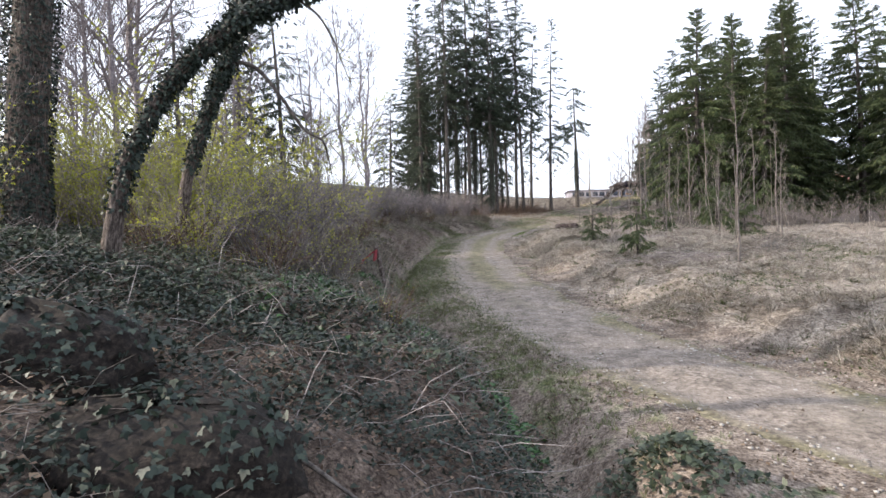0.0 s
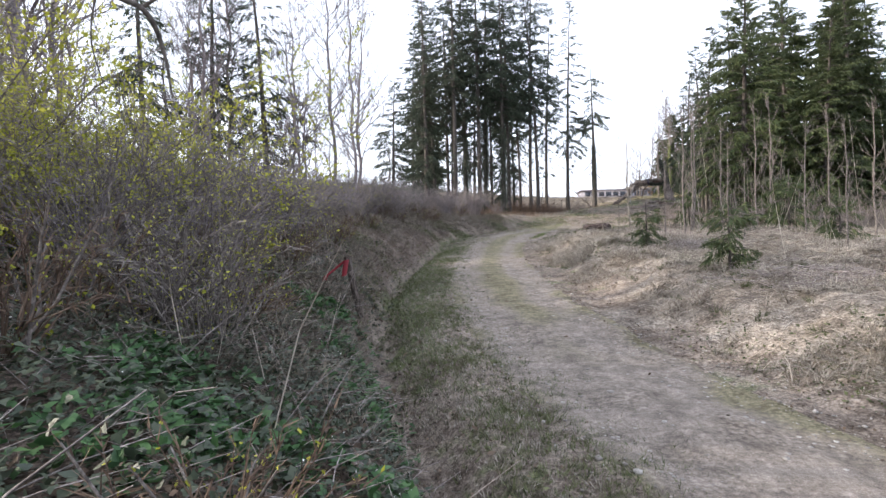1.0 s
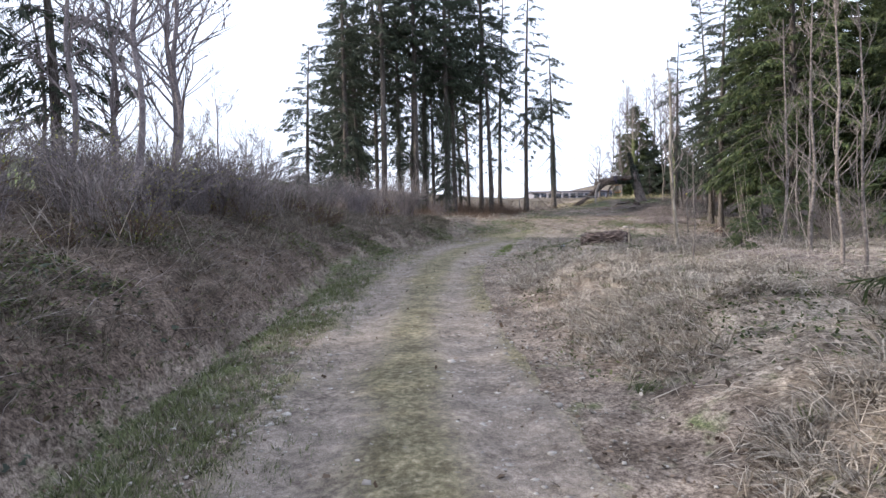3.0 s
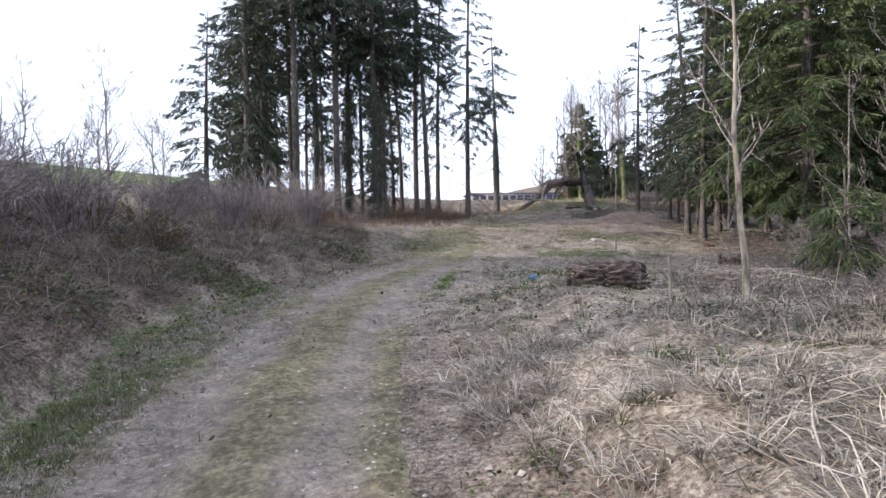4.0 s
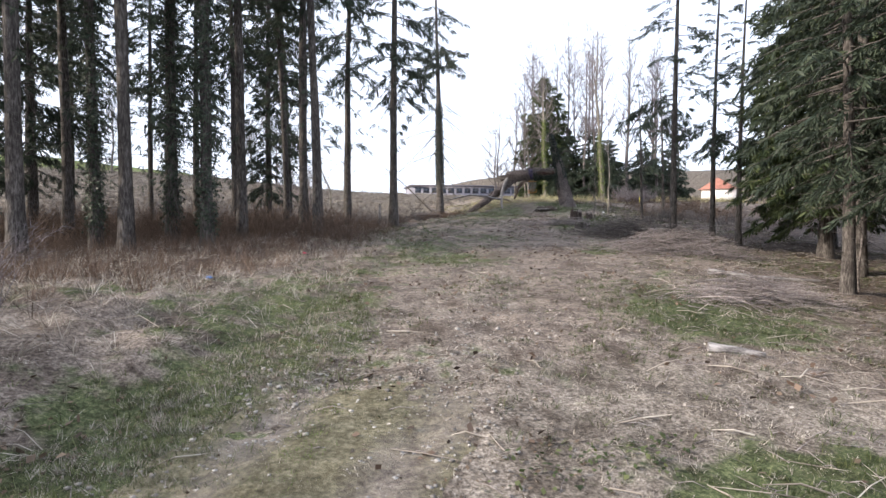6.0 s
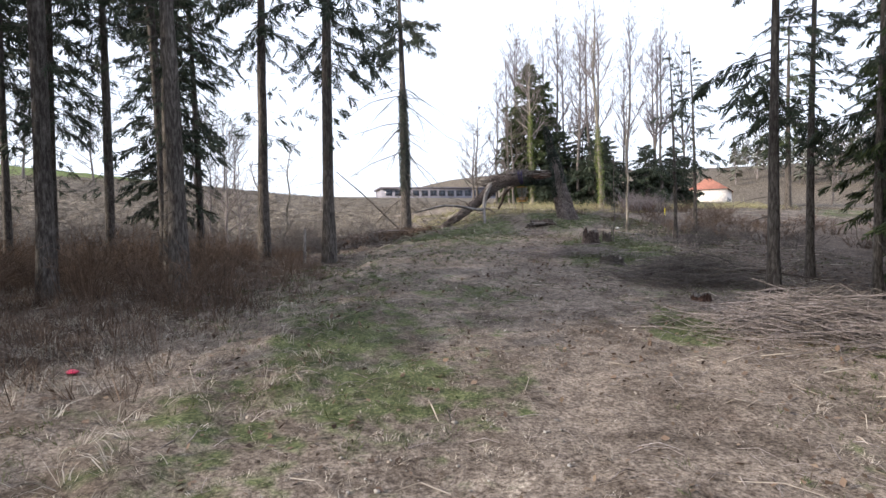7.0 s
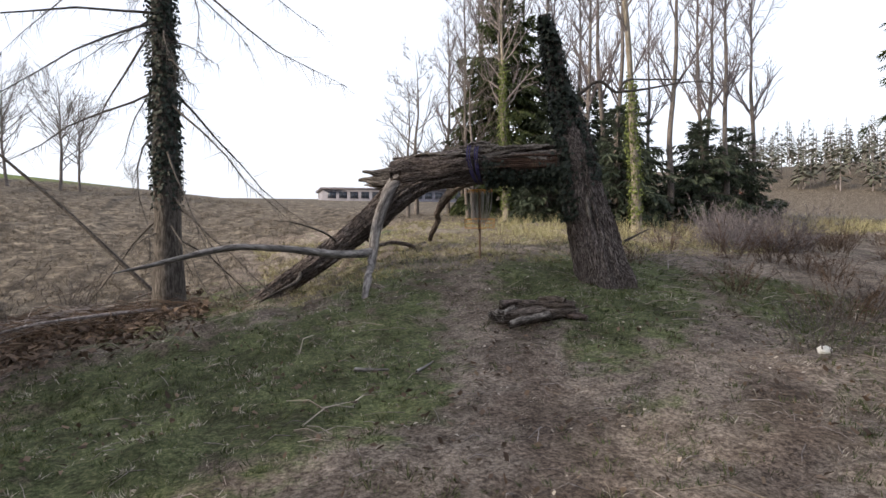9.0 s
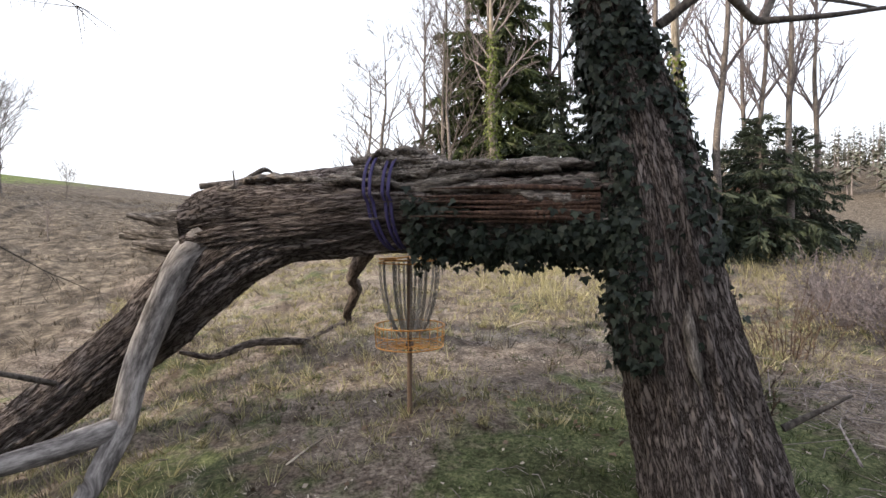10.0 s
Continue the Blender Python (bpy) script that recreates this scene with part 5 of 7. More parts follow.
    part("splintered_end", stub, M_SPLINTER, root, "splintered broken end")
    leg = Geo()
    tube(leg, loc([(24.42, 78.85, 9.0), (24.2, 78.84, 8.75), (23.97, 78.82, 8.25), (23.82, 78.72, 7.8), (23.73, 78.6, 7.4), (23.6, 78.25, 7.15), (23.42, 77.8, 6.95), (23.25, 77.4, 6.62), (23.15, 77.15, 6.35)]), [0.19, 0.145, 0.118, 0.11, 0.1, 0.075, 0.07, 0.055, 0.04], 20, rough=0.016, grain=(4, 1.5), seed=12, rings=80)
    part("propping_branch", leg, M_WEATHERED, root, "bleached grey dead branch propped on the ground", smooth=True)
    arm = Geo()
    tube(arm, loc([(23.75, 78.68, 7.42), (23.3, 78.3, 7.4), (22.8, 77.95, 7.42), (22.2, 77.65, 7.5), (21.6, 77.6, 7.57), (21.0, 77.6, 7.6), (20.4, 77.6, 7.5), (19.7, 77.6, 7.33), (19.1, 77.6, 7.2)]), [0.1, 0.085, 0.072, 0.07, 0.064, 0.058, 0.05, 0.04, 0.015], 16, rough=0.016, grain=(3, 1.8), seed=13, rings=80)
    part("bleached_arm", arm, M_WEATHERED, root, "long bleached branch lying level", smooth=True)
    hang = Geo()
    tube(hang, loc([(25.9, 78.35, 8.95), (26.1, 79.1, 8.95), (26.32, 80.2, 8.93), (26.43, 81.06, 8.76), (26.35, 81.5, 8.4), (26.5, 81.9, 8.15), (26.44, 82.3, 7.75), (26.52, 82.6, 7.55), (26.48, 82.67, 7.33)]), [0.11, 0.1, 0.1, 0.12, 0.075, 0.07, 0.055, 0.06, 0.05], 16, rough=0.035, grain=(3, 4), seed=14, rings=80)
    part("hanging_limb", hang, M_BARK, root, "gnarled limb hanging down behind", smooth=True)
    low = Geo()
    tube(low, loc([(26.46, 82.5, 7.52), (26.1, 82.1, 7.5), (25.75, 81.8, 7.42), (25.4, 81.4, 7.52), (24.89, 81.08, 7.58), (24.45, 80.7, 7.52), (24.07, 80.45, 7.66)]), [0.05, 0.052, 0.048, 0.05, 0.042, 0.034, 0.018], 12, rough=0.02, grain=(3, 4), seed=15, rings=70)
    part("low_limb", low, M_BARK, root, smooth=True)
    for pts, r in (([(24.62, 78.72, 9.35), (24.64, 78.7, 9.45), (24.63, 78.72, 9.58)], 0.014), ([(25.05, 78.72, 9.5), (24.75, 78.82, 9.47)], 0.02), ([(27.6, 76.75, 10.6), (27.95, 76.55, 10.85), (28.35, 76.5, 10.65), (28.7, 76.6, 10.95), (29.4, 76.7, 11.05), (30.4, 76.9, 11.2)], 0.038), ([(28.35, 76.5, 10.65), (28.9, 76.35, 10.72), (30.2, 76.3, 10.98), (31.3, 76.4, 11.0)], 0.028), ([(23.2, 79.5, 7.6), (22.8, 79.1, 7.85), (22.2, 79.0, 8.05), (21.8, 79.2, 8.1)], 0.028), ([(28.3, 76.2, 7.6), (28.75, 76.0, 7.85)], 0.03), ([(22.4, 79.65, 7.0), (22.25, 79.35, 6.8), (21.8, 79.2, 6.6), (21.2, 79.25, 6.25)], 0.05)):
        g = Geo()
        tube(g, loc(pts), np.linspace(r, r * 0.35, len(pts)), 8, rough=r * 0.15, seed=len(pts), rings=8 * len(pts))
        part("side_branch", g, M_DARK_TWIG, root, smooth=True)
    flake = Geo()  # curled strip of bark standing on the trunk
    tube(flake, loc([(24.35, 79.1, 9.46), (24.55, 79.05, 9.48), (24.72, 79.0, 9.5), (24.84, 78.97, 9.58), (24.92, 78.95, 9.62), (25.0, 78.94, 9.59)]), [0.03, 0.035, 0.04, 0.026, 0.024, 0.006], 8, rough=0.006, rings=26)
    part("curled_bark", flake, M_DARK_TWIG, root, "curled strip of bark standing up", smooth=True)
    scar = Geo()
    sc = np.array([[27.5, 76.34, 8.6], [27.45, 76.28, 8.4], [27.45, 76.22, 8.15], [27.49, 76.19, 7.98]])
    tube(scar, sc + np.array([0.0, -0.01, 0]) - ARCH, [0.012, 0.045, 0.04, 0.01], 8, rough=0.014, rings=30)
    part("bare_scar", scar, M_SPLINTER, root, "pale bare scar in the bark", smooth=True)
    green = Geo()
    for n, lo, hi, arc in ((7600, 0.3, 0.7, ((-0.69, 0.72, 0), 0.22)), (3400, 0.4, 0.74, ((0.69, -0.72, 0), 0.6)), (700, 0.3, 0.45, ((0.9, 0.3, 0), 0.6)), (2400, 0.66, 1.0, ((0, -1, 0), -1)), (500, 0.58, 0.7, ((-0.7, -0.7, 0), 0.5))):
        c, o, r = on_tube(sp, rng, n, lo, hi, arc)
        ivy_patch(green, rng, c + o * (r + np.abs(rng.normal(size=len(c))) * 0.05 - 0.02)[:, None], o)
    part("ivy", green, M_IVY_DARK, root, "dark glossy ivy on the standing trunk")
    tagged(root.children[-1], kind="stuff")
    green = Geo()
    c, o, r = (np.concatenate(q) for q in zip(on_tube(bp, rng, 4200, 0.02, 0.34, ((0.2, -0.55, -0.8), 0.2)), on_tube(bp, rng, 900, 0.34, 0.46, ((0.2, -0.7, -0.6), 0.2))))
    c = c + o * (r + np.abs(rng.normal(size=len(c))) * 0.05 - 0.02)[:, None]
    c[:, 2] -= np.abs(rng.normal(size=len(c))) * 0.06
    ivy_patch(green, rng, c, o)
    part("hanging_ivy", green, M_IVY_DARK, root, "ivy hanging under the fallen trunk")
    tagged(root.children[-1], kind="stuff")
    # purple webbing round the trunk
    p, tan, a, b, s, rr = bp
    for at_share, skew in ((0.512, -0.08), (0.506, -0.07), (0.486, -0.04), (0.48, -0.03)):
        strap = thing("strap", "purple webbing strap tied round the fallen trunk", "strap", Matrix.Translation(Vector(ARCH)), "purple straps")
        q = np.linspace(0, 2 * np.pi, 60, endpoint=False)
        i = int(at_share * (len(p) - 1))
        o = a[i] * np.cos(q)[:, None] + b[i] * np.sin(q)[:, None]
        lift = np.where(o[:, 2] > 0.2, 0.08 + 0.05 * o[:, 2], 0.02)[:, None]
        c = p[i] + o * (rr[i].mean() + lift) + tan[i] * (np.sin(q + 1) * skew)[:, None]
        v = np.stack([c - tan[i] * 0.014, c + tan[i] * 0.014, c + tan[i] * 0.014 + o * 0.006, c - tan[i] * 0.014 + o * 0.006], 1)
        g = Geo()
        k = np.arange(60)
        m = (k + 1) % 60
        g.add(v, np.concatenate([np.stack([k * 4 + e, k * 4 + (e + 1) % 4, m * 4 + (e + 1) % 4, m * 4 + e], -1) for e in range(4)]))
        part("webbing", g, M_STRAP, strap)


broken_tree()


def ring_wire(geo, radius, z, wire, n=40):
    q = np.linspace(0, 2 * np.pi, n + 1)
    p = np.stack([np.cos(q) * radius, np.sin(q) * radius, np.full(n + 1, z)], 1)
    tube(geo, p, np.full(n + 1, wire), 6, cap=False)


def disc_basket(x, y):
    root = thing("disc_golf_basket", "disc golf basket with hanging chains and orange wire tray", "basket", spot(x, y, 15, 1.0, 0.0))
    g = Geo()
    tube(g, [(0, 0, -0.1), (0, 0, 1.56)], [0.026, 0.026], 12)
    part("pole", g, M_POLE, root)
    g = Geo()
    for r, z in ((0.30, 1.5), (0.30, 1.535)):
        ring_wire(g, r, z, 0.007)
    for k in range(6):
        q = k * math.pi / 3
        twigs(g, [(0, 0, 1.56)], [(0.30 * math.cos(q), 0.30 * math.sin(q), 1.52)], 0.007, 0.006, 5)
    part("chain_rack", g, M_ORANGE, root, "rusty orange chain rack")
    for k in range(18):
        outer = k < 12
        q = k * math.pi / 6 if outer else k * math.pi / 3 + 0.3
        r0, r1 = (0.29, 0.105) if outer else (0.16, 0.07)
        t = np.linspace(0, 1, 23)
        rad = r1 + (r0 - r1) * (1 - t**2.2) ** 0.8
        z = 1.5 - (0.72 if outer else 0.66) * t
        c = np.stack([np.cos(q) * rad, np.sin(q) * rad, z], 1)
        g = Geo()
        for i in range(22):
            d = unit(c[i + 1] - c[i])
            w = unit(np.cross(d, [math.cos(q), math.sin(q), 0.2])) if i % 2 else unit(np.array([math.cos(q), math.sin(q), 0.0]))
            a, b = c[i] - d * 0.006, c[i + 1] + d * 0.006
            h = w * 0.01
            loop = np.array([a - h, a + h, b + h, b - h])
            twigs(g, loop, np.roll(loop, -1, 0), 0.0042, 0.0042, 4)
        part("chain", g, M_STEEL, root)
    for r, z, w in ((0.345, 0.88, 0.007), (0.345, 0.79, 0.004), (0.335, 0.68, 0.006), (0.2, 0.68, 0.004), (0.1, 0.68, 0.004)):
        g = Geo()
        ring_wire(g, r, z, w)
        part("tray_ring", g, M_ORANGE, root, "rusty orange wire ring")
    for k in range(20):
        q = k * math.pi / 10
        o = np.array([math.cos(q), math.sin(q), 0])
        g = Geo()
        p = np.array([o * 0.03 + [0, 0, 0.67], o * 0.335 + [0, 0, 0.68], o * 0.345 + [0, 0, 0.88]])
        twigs(g, p[:-1], p[1:], 0.0035, 0.0035, 4)
        part("tray_wire", g, M_ORANGE, root)
    g = Geo()
    tube(g, [(0, 0, 0.64), (0, 0, 0.7)], [0.04, 0.04], 12)
    part("collar", g, M_POLE, root)


disc_basket(26.256, 78.65)

# ---------------------------------------------------------------- stumps, logs, stakes, litter


def stump(label, x, y, r, h, seed, rot=M_BARK):
    root = thing("stump", label, "stump", spot(x, y, seed * 40, 1.0, 0.12), "old stumps")
    rng = np.random.default_rng(seed)
    g, top, roots = Geo(), Geo(), Geo()
    sides, rings = 48, 16
    q = np.linspace(0, 2 * np.pi, sides, endpoint=False)
    ridge = 0.09 * np.cos(q * 6 + rng.random() * 6) + 0.05 * np.cos(q * 11 + 1)
    rim = h * (1 + 0.16 * np.cos(q * 2 + 1) + rng.normal(size=sides) * 0.10)
    t = np.linspace(0, 1, rings)[:, None]
    rad = r * (1 + 0.75 * np.exp(-t * 4.5) + ridge * (1.3 - 0.6 * t)) * (1 + rng.normal(size=(rings, sides)) * 0.03)
    v = np.stack([np.cos(q) * rad, np.sin(q) * rad, t * rim + 0 * rad], -1)
    i = np.arange(rings - 1)[:, None] * sides + np.arange(sides)
    j = np.arange(rings - 1)[:, None] * sides + (np.arange(sides) + 1) % sides
    g.add(v, np.stack([i, j, j + sides, i + sides], -1).reshape(-1, 4), np.stack([v[..., 0], v[..., 1], v[..., 2] * 0.25], -1))
    part("bark", g, rot, root)
    f = np.linspace(1, 0.05, 6)[:, None]
    v = np.stack([np.cos(q) * rad[-1] * f, np.sin(q) * rad[-1] * f, rim * f + h * 0.8 * (1 - f) + rng.normal(size=(6, sides)) * 0.02], -1)
    i = np.arange(5)[:, None] * sides + np.arange(sides)
    j = np.arange(5)[:, None] * sides + (np.arange(sides) + 1) % sides
    top.add(v, np.stack([i, j, j + sides, i + sides], -1).reshape(-1, 4))
    part("cut_top", top, M_SPLINTER, root, "ragged weathered cut face")
    return root


stump("tall ragged mossy stump in green grass", 23.4, 67.25, 0.29, 0.6, 1, M_REDBARK)
stump("low rotten crumbling stump", 21.2, 62.85, 0.34, 0.34, 2, M_DARK_TWIG)
stump("small cut stump among brushwood", 20.3, 58.3, 0.2, 0.22, 3, M_REDROT)
stump("reddish cut stump at the clearing", 14.0, 38.6, 0.3, 0.42, 4, M_REDROT)
stump("dark broken stump by the spruces", 24.6, 67.9, 0.16, 0.45, 5)
stump("low cut stump under the spruces", 17.6, 44.5, 0.22, 0.25, 6, M_REDROT)


def log(name, label, a, b, r, seed, bark=M_BARK, end=M_SPLINTER, group="", rough=0.03, sides=40, grain=(6, 1.6)):
    a, b = np.array(a, float), np.array(b, float)
    root = thing(name, label, "log", Matrix.Translation(Vector(a)), group)
    rng = np.random.default_rng(seed)
    g = Geo()
    n = 7
    k = np.linspace(0, 1, n)[:, None]
    pts = (b - a) * k + rng.normal(size=(n, 3)) * r * 0.06
    tube(g, pts, r * (1 + rng.normal(size=n) * 0.06) * np.array([0.75, 0.95, 1, 1, 1, 0.95, 0.7]), sides, rough=rough, grain=grain, seed=seed, rings=60, cap=False)
    part("bark", g, bark, root, smooth=True)
    for p, q in ((pts[0], pts[1]), (pts[-1], pts[-2])):
        e = Geo()
        inward = unit(q - p)
        m = 26
        az, rr = rng.random(m) * 6.28, r * 0.93 * rng.random(m) ** 0.5
        u = unit(np.cross(inward, [0.1, 0.2, 1.0]))
        o = u * np.cos(az)[:, None] + np.cross(inward, u) * np.sin(az)[:, None]
        c = p + o * rr[:, None]
        tube(e, [p + inward * r * 0.3, p + inward * r * 0.5], [r * 0.93, r * 0.93], 20, rough=0.02, seed=seed)
        w = r * rng.uniform(0.1, 0.26, m)
        twigs(e, c + inward * r * 0.6, c - inward * (r * rng.uniform(-0.25, 0.35, m))[:, None], w, w * 0.5, 5)
        tagged(part("splintered_end", e, end, root, "weathered splintered end"), kind="stuff")
    return root


zl = foot(7.7, 33.8, 0)
log("log", "short thick dark log with flaking bark on dry grass", (7.1, 34.3, zl + 0.2), (8.25, 33.5, zl + 0.2), 0.25, 3, M_REDBARK, M_SPLINTER, rough=0.11, sides=72, grain=(5, 6.5))
rng = np.random.default_rng(81)
for k, (dx, dy, dz, ln, r, turn) in enumerate([(0, 0, 0.07, 1.3, 0.1, -12), (0.15, 0.24, 0.06, 1.15, 0.07, -34), (-0.15, 0.44, 0.08, 0.95, 0.09, 4), (0.05, 0.14, 0.2, 1.2, 0.065, -28), (-0.1, 0.34, 0.21, 0.8, 0.06, -2), (-0.3, -0.24, 0.05, 0.85, 0.045, 14), (0.3, 0.1, 0.28, 0.5, 0.05, -62), (0.45, -0.15, 0.05, 0.6, 0.04, -50), (-0.4, 0.2, 0.14, 0.55, 0.04, 38)]):
    c = np.array([25.42 + dx, 74.75 + dy, foot(25.4, 74.9, 0) + dz])
    w = np.array([math.cos(radians(turn)), math.sin(radians(turn)), (0.02, -0.05, 0.08)[k % 3]]) * ln / 2
    log("split_log", "grey weathered split log in a small pile", c - w, c + w, r, 20 + k, (M_BARK, M_REDBARK, M_SPLINTER)[k % 3], M_SPLINTER, "pile of split logs", 0.07, 14)


def stake(label, x, y, h, r, colour, tilt=3.0, cap=None):
    root = thing("stake", label, "stake", spot(x, y, 20, 1.0, 0.1, tilt), "marker stakes")
    g = Geo()
    tube(g, [(0, 0, 0), (0, 0, h * 0.5), (0.01, 0, h + 0.1)], [r, r, r * 0.9], 8, rough=r * 0.1, rings=10)
    part("shaft", g, colour, root, smooth=True)
    if cap:
        g = Geo()
        tube(g, [(0.009, 0, h * 0.78), (0.01, 0, h + 0.102)], [r * 1.15, r * 1.1], 8)
        part("painted_top", g, cap, root, "faded red painted top")


stake("thin white marker stake in grass", 11.62, 40.9, 0.75, 0.022, M_PALE_STEM)
stake("thin pale marker stake beside brushwood", 7.3, 31.25, 0.62, 0.022, M_PALE_STEM, -2)


def flagged_post(x, y):
    """A leaning dark post with torn red cloth tied to its head."""
    root = thing("stake", "dark leaning post with torn red cloth tied on", "stake", spot(x, y, 0, 1.0, 0.05), "marker stakes")
    g = Geo()
    tube(g, [(0.05, 0, 0), (-0.06, 0, 0.55), (-0.2, 0.02, 1.2)], [0.07, 0.065, 0.06], 10, rough=0.008, rings=16)
    part("shaft", g, M_BARK, root, smooth=True)
    for pts, wide in (([(-0.2, -0.05, 1.15), (-0.22, -0.07, 1.0), (-0.24, -0.08, 0.84)], 0.05), ([(-0.22, -0.04, 1.14), (-0.42, -0.05, 0.98), (-0.6, -0.08, 0.84), (-0.62, -0.1, 0.76)], 0.045)):
        g = Geo()
        p = np.array(pts)
        v = np.stack([p + [wide, 0.012, 0], p - [wide, -0.004, wide * 0.4], p - [wide, 0.006, wide * 0.4], p + [wide, 0.002, 0]], 1)
        i = np.arange(len(p) - 1)[:, None] * 4
        g.add(v, np.concatenate([np.stack([i + e, i + (e + 1) % 4, i + 4 + (e + 1) % 4, i + 4 + e], -1).reshape(-1, 4) for e in range(4)]))
        part("cloth", g, M_REDP, root, "torn strip of dark red cloth")


flagged_post(-1.62, 16.1)
stake("grey wooden post at the wood edge", 12.3, 65.9, 1.0, 0.045, M_WEATHERED, 2)
stake("thin stick with yellow tag", 30.0, 70.9, 1.1, 0.015, M_DARK_TWIG, 3, M_YELLOW)


def crumpled(name, label, category, x, y, size, colour, seed, flat=0.4):
    rng = np.random.default_rng(seed)
    g = Geo()
    n, m = 14, 9
    u, w = np.meshgrid(np.linspace(0, 2 * np.pi, n, endpoint=False), np.linspace(0.05, np.pi - 0.05, m))
    r = size * (0.75 + 0.5 * rng.random(u.shape))
    v = np.stack([r * np.cos(u) * np.sin(w), 0.7 * r * np.sin(u) * np.sin(w), flat * r * np.cos(w)], -1)
    i = np.arange(m - 1)[:, None] * n + np.arange(n)
    j = np.arange(m - 1)[:, None] * n + (np.arange(n) + 1) % n
    g.add(v, np.stack([i, i + n, j + n, j], -1).reshape(-1, 4))
    lone(name, g, colour, label, category, spot(x, y, 30 * seed, 1.0, -size * flat * 0.5))


crumpled("plastic_bag", "crumpled blue plastic bag on the track edge", "bag", 7.35, 36.75, 0.16, M_BLUE, 1, 0.3)
crumpled("plastic_strip", "torn strip of blue plastic on the ground", "litter", 7.75, 36.95, 0.1, M_BLUE, 2, 0.2)
crumpled("plastic_bag", "small blue plastic scrap in the ditch", "bag", 6.35, 51.3, 0.09, M_BLUE, 3)
crumpled("plastic_scrap", "small pink plastic scrap in grass", "litter", 8.4, 56.8, 0.1, M_PINK, 4, 0.25)
crumpled("plastic_cup", "crumpled white plastic cup in grass", "litter", 28.15, 72.05, 0.09, M_WHITE, 5, 0.7)
crumpled("paper_scrap", "crumpled white paper at the wood edge", "litter", 13.7, 69.3, 0.1, M_WHITE, 6)
crumpled("paper_scrap", "crumpled white paper at the wood edge", "litter", 13.3, 69.0, 0.07, M_WHITE, 7)


def brush_pile(label, x, y, long, wide, high, n, seed, stick=1.6, turn=0.0, colour=M_STRAW):
    rng = np.random.default_rng(seed)
    g = Geo()
    px, py = rng.normal(size=n) * long * 0.4, rng.normal(size=n) * wide * 0.4
    hh = high * np.exp(-((px / long) ** 2 + (py / wide) ** 2) * 2) * rng.random(n)
    az = rng.normal(size=n) * 0.85 + turn
    ln = rng.uniform(0.35, 1.0, n) * stick
    d = np.stack([np.cos(az), np.sin(az), rng.normal(size=n) * 0.12], 1) * ln[:, None] / 2
    gx, gy = px * math.cos(turn) - py * math.sin(turn), px * math.sin(turn) + py * math.cos(turn)
    base = foot(x, y, 0)
    gz = land(gx + x, gy + y) - base + 0.03 + hh
    c = np.stack([gx, gy, gz], 1)
    bend = rng.normal(size=(n, 3)) * 0.09
    r = rng.uniform(0.003, 0.008, n) * np.where(rng.random(n) < 0.1, 2.0, 1.0)
    twigs(g, c - d, c + bend, r, r * 0.8, 4)
    twigs(g, c + bend, c + d, r * 0.8, r * 0.35, 4)
    lone("brushwood_heap", g, colour, label, "brushwood", Matrix.Translation((x, y, base)), "heaps of cut brushwood", "stuff")


brush_pile("heap of pale cut brushwood at the clearing edge", 20.2, 55.2, 2.6, 1.5, 0.8, 600, 1, 2.0, -0.5, M_GREY_TWIG)
brush_pile("flat heap of grey-brown brushwood", 21.8, 59.9, 2.4, 1.2, 0.75, 800, 2, 1.8, -0.4, M_SAPLING)
brush_pile("heap of grey brushwood by the stump", 21.2, 64.6, 2.0, 0.9, 0.3, 200, 3, 1.8, -0.3, M_GREY_TWIG)
brush_pile("scattered pale brushwood beside the log", 10.2, 33.0, 2.0, 1.2, 0.3, 260, 4, 1.4, 0.2)
brush_pile("scattered pale brushwood on the bank", 8.6, 19.5, 2.6, 1.6, 0.35, 320, 5, 1.5, 0.6)
brush_pile("scattered pale brushwood on the bank", 10.6, 24.0, 2.6, 1.6, 0.35, 300, 6, 1.5, -0.3)
brush_pile("pale brushwood and sticks beside the clearing", 16.8, 48.6, 1.8, 1.0, 0.4, 420, 7, 1.5, -0.2, M_GREY_TWIG)
brush_pile("dry fallen twigs at the foot of the dead spruce", 18.0, 80.6, 2.6, 1.2, 0.5, 320, 8, 1.9, 0.4, M_GREY_TWIG)
for k, (bx, by) in enumerate(((6.9, 15.5), (9.8, 16.5), (7.6, 21.8), (12.2, 20.0), (8.8, 27.4), (12.4, 27.0))):
    brush_pile("low tangle of grey cut brushwood on the bank", bx, by, 1.9, 1.3, 0.3, 170, 40 + k, 1.2, k * 1.3, M_SAPLING if k % 2 else M_GREY_TWIG)
for k, (bx, by) in enumerate(((17.4, 79.4), (15.2, 79.8), (16.6, 82.0), (19.0, 80.2))):
    brush_pile("reddish-brown dead bracken and twigs at the meadow edge", bx, by, 2.2, 1.2, 0.45, 300, 50 + k, 1.3, k * 0.9, M_BRACKEN)
brush_pile("dry fallen twigs behind the broken tree", 31.2, 77.2, 1.8, 1.0, 0.3, 70, 9, 1.4, 0.1, M_GREY_TWIG)


def fallen_branch(label, pts, r, colour=M_WEATHERED, seed=0):
    pts = np.array([(x, y, foot(x, y, -h)) for x, y, h in pts])
    g = Geo()
    tube(g, pts - pts[0], np.linspace(r, r * 0.4, len(pts)), 8, rough=r * 0.15, seed=seed, rings=8 * len(pts))
    lone("fallen_branch", g, colour, label, "branch", Matrix.Translation(Vector(pts[0])), "fallen branches", smooth=True)


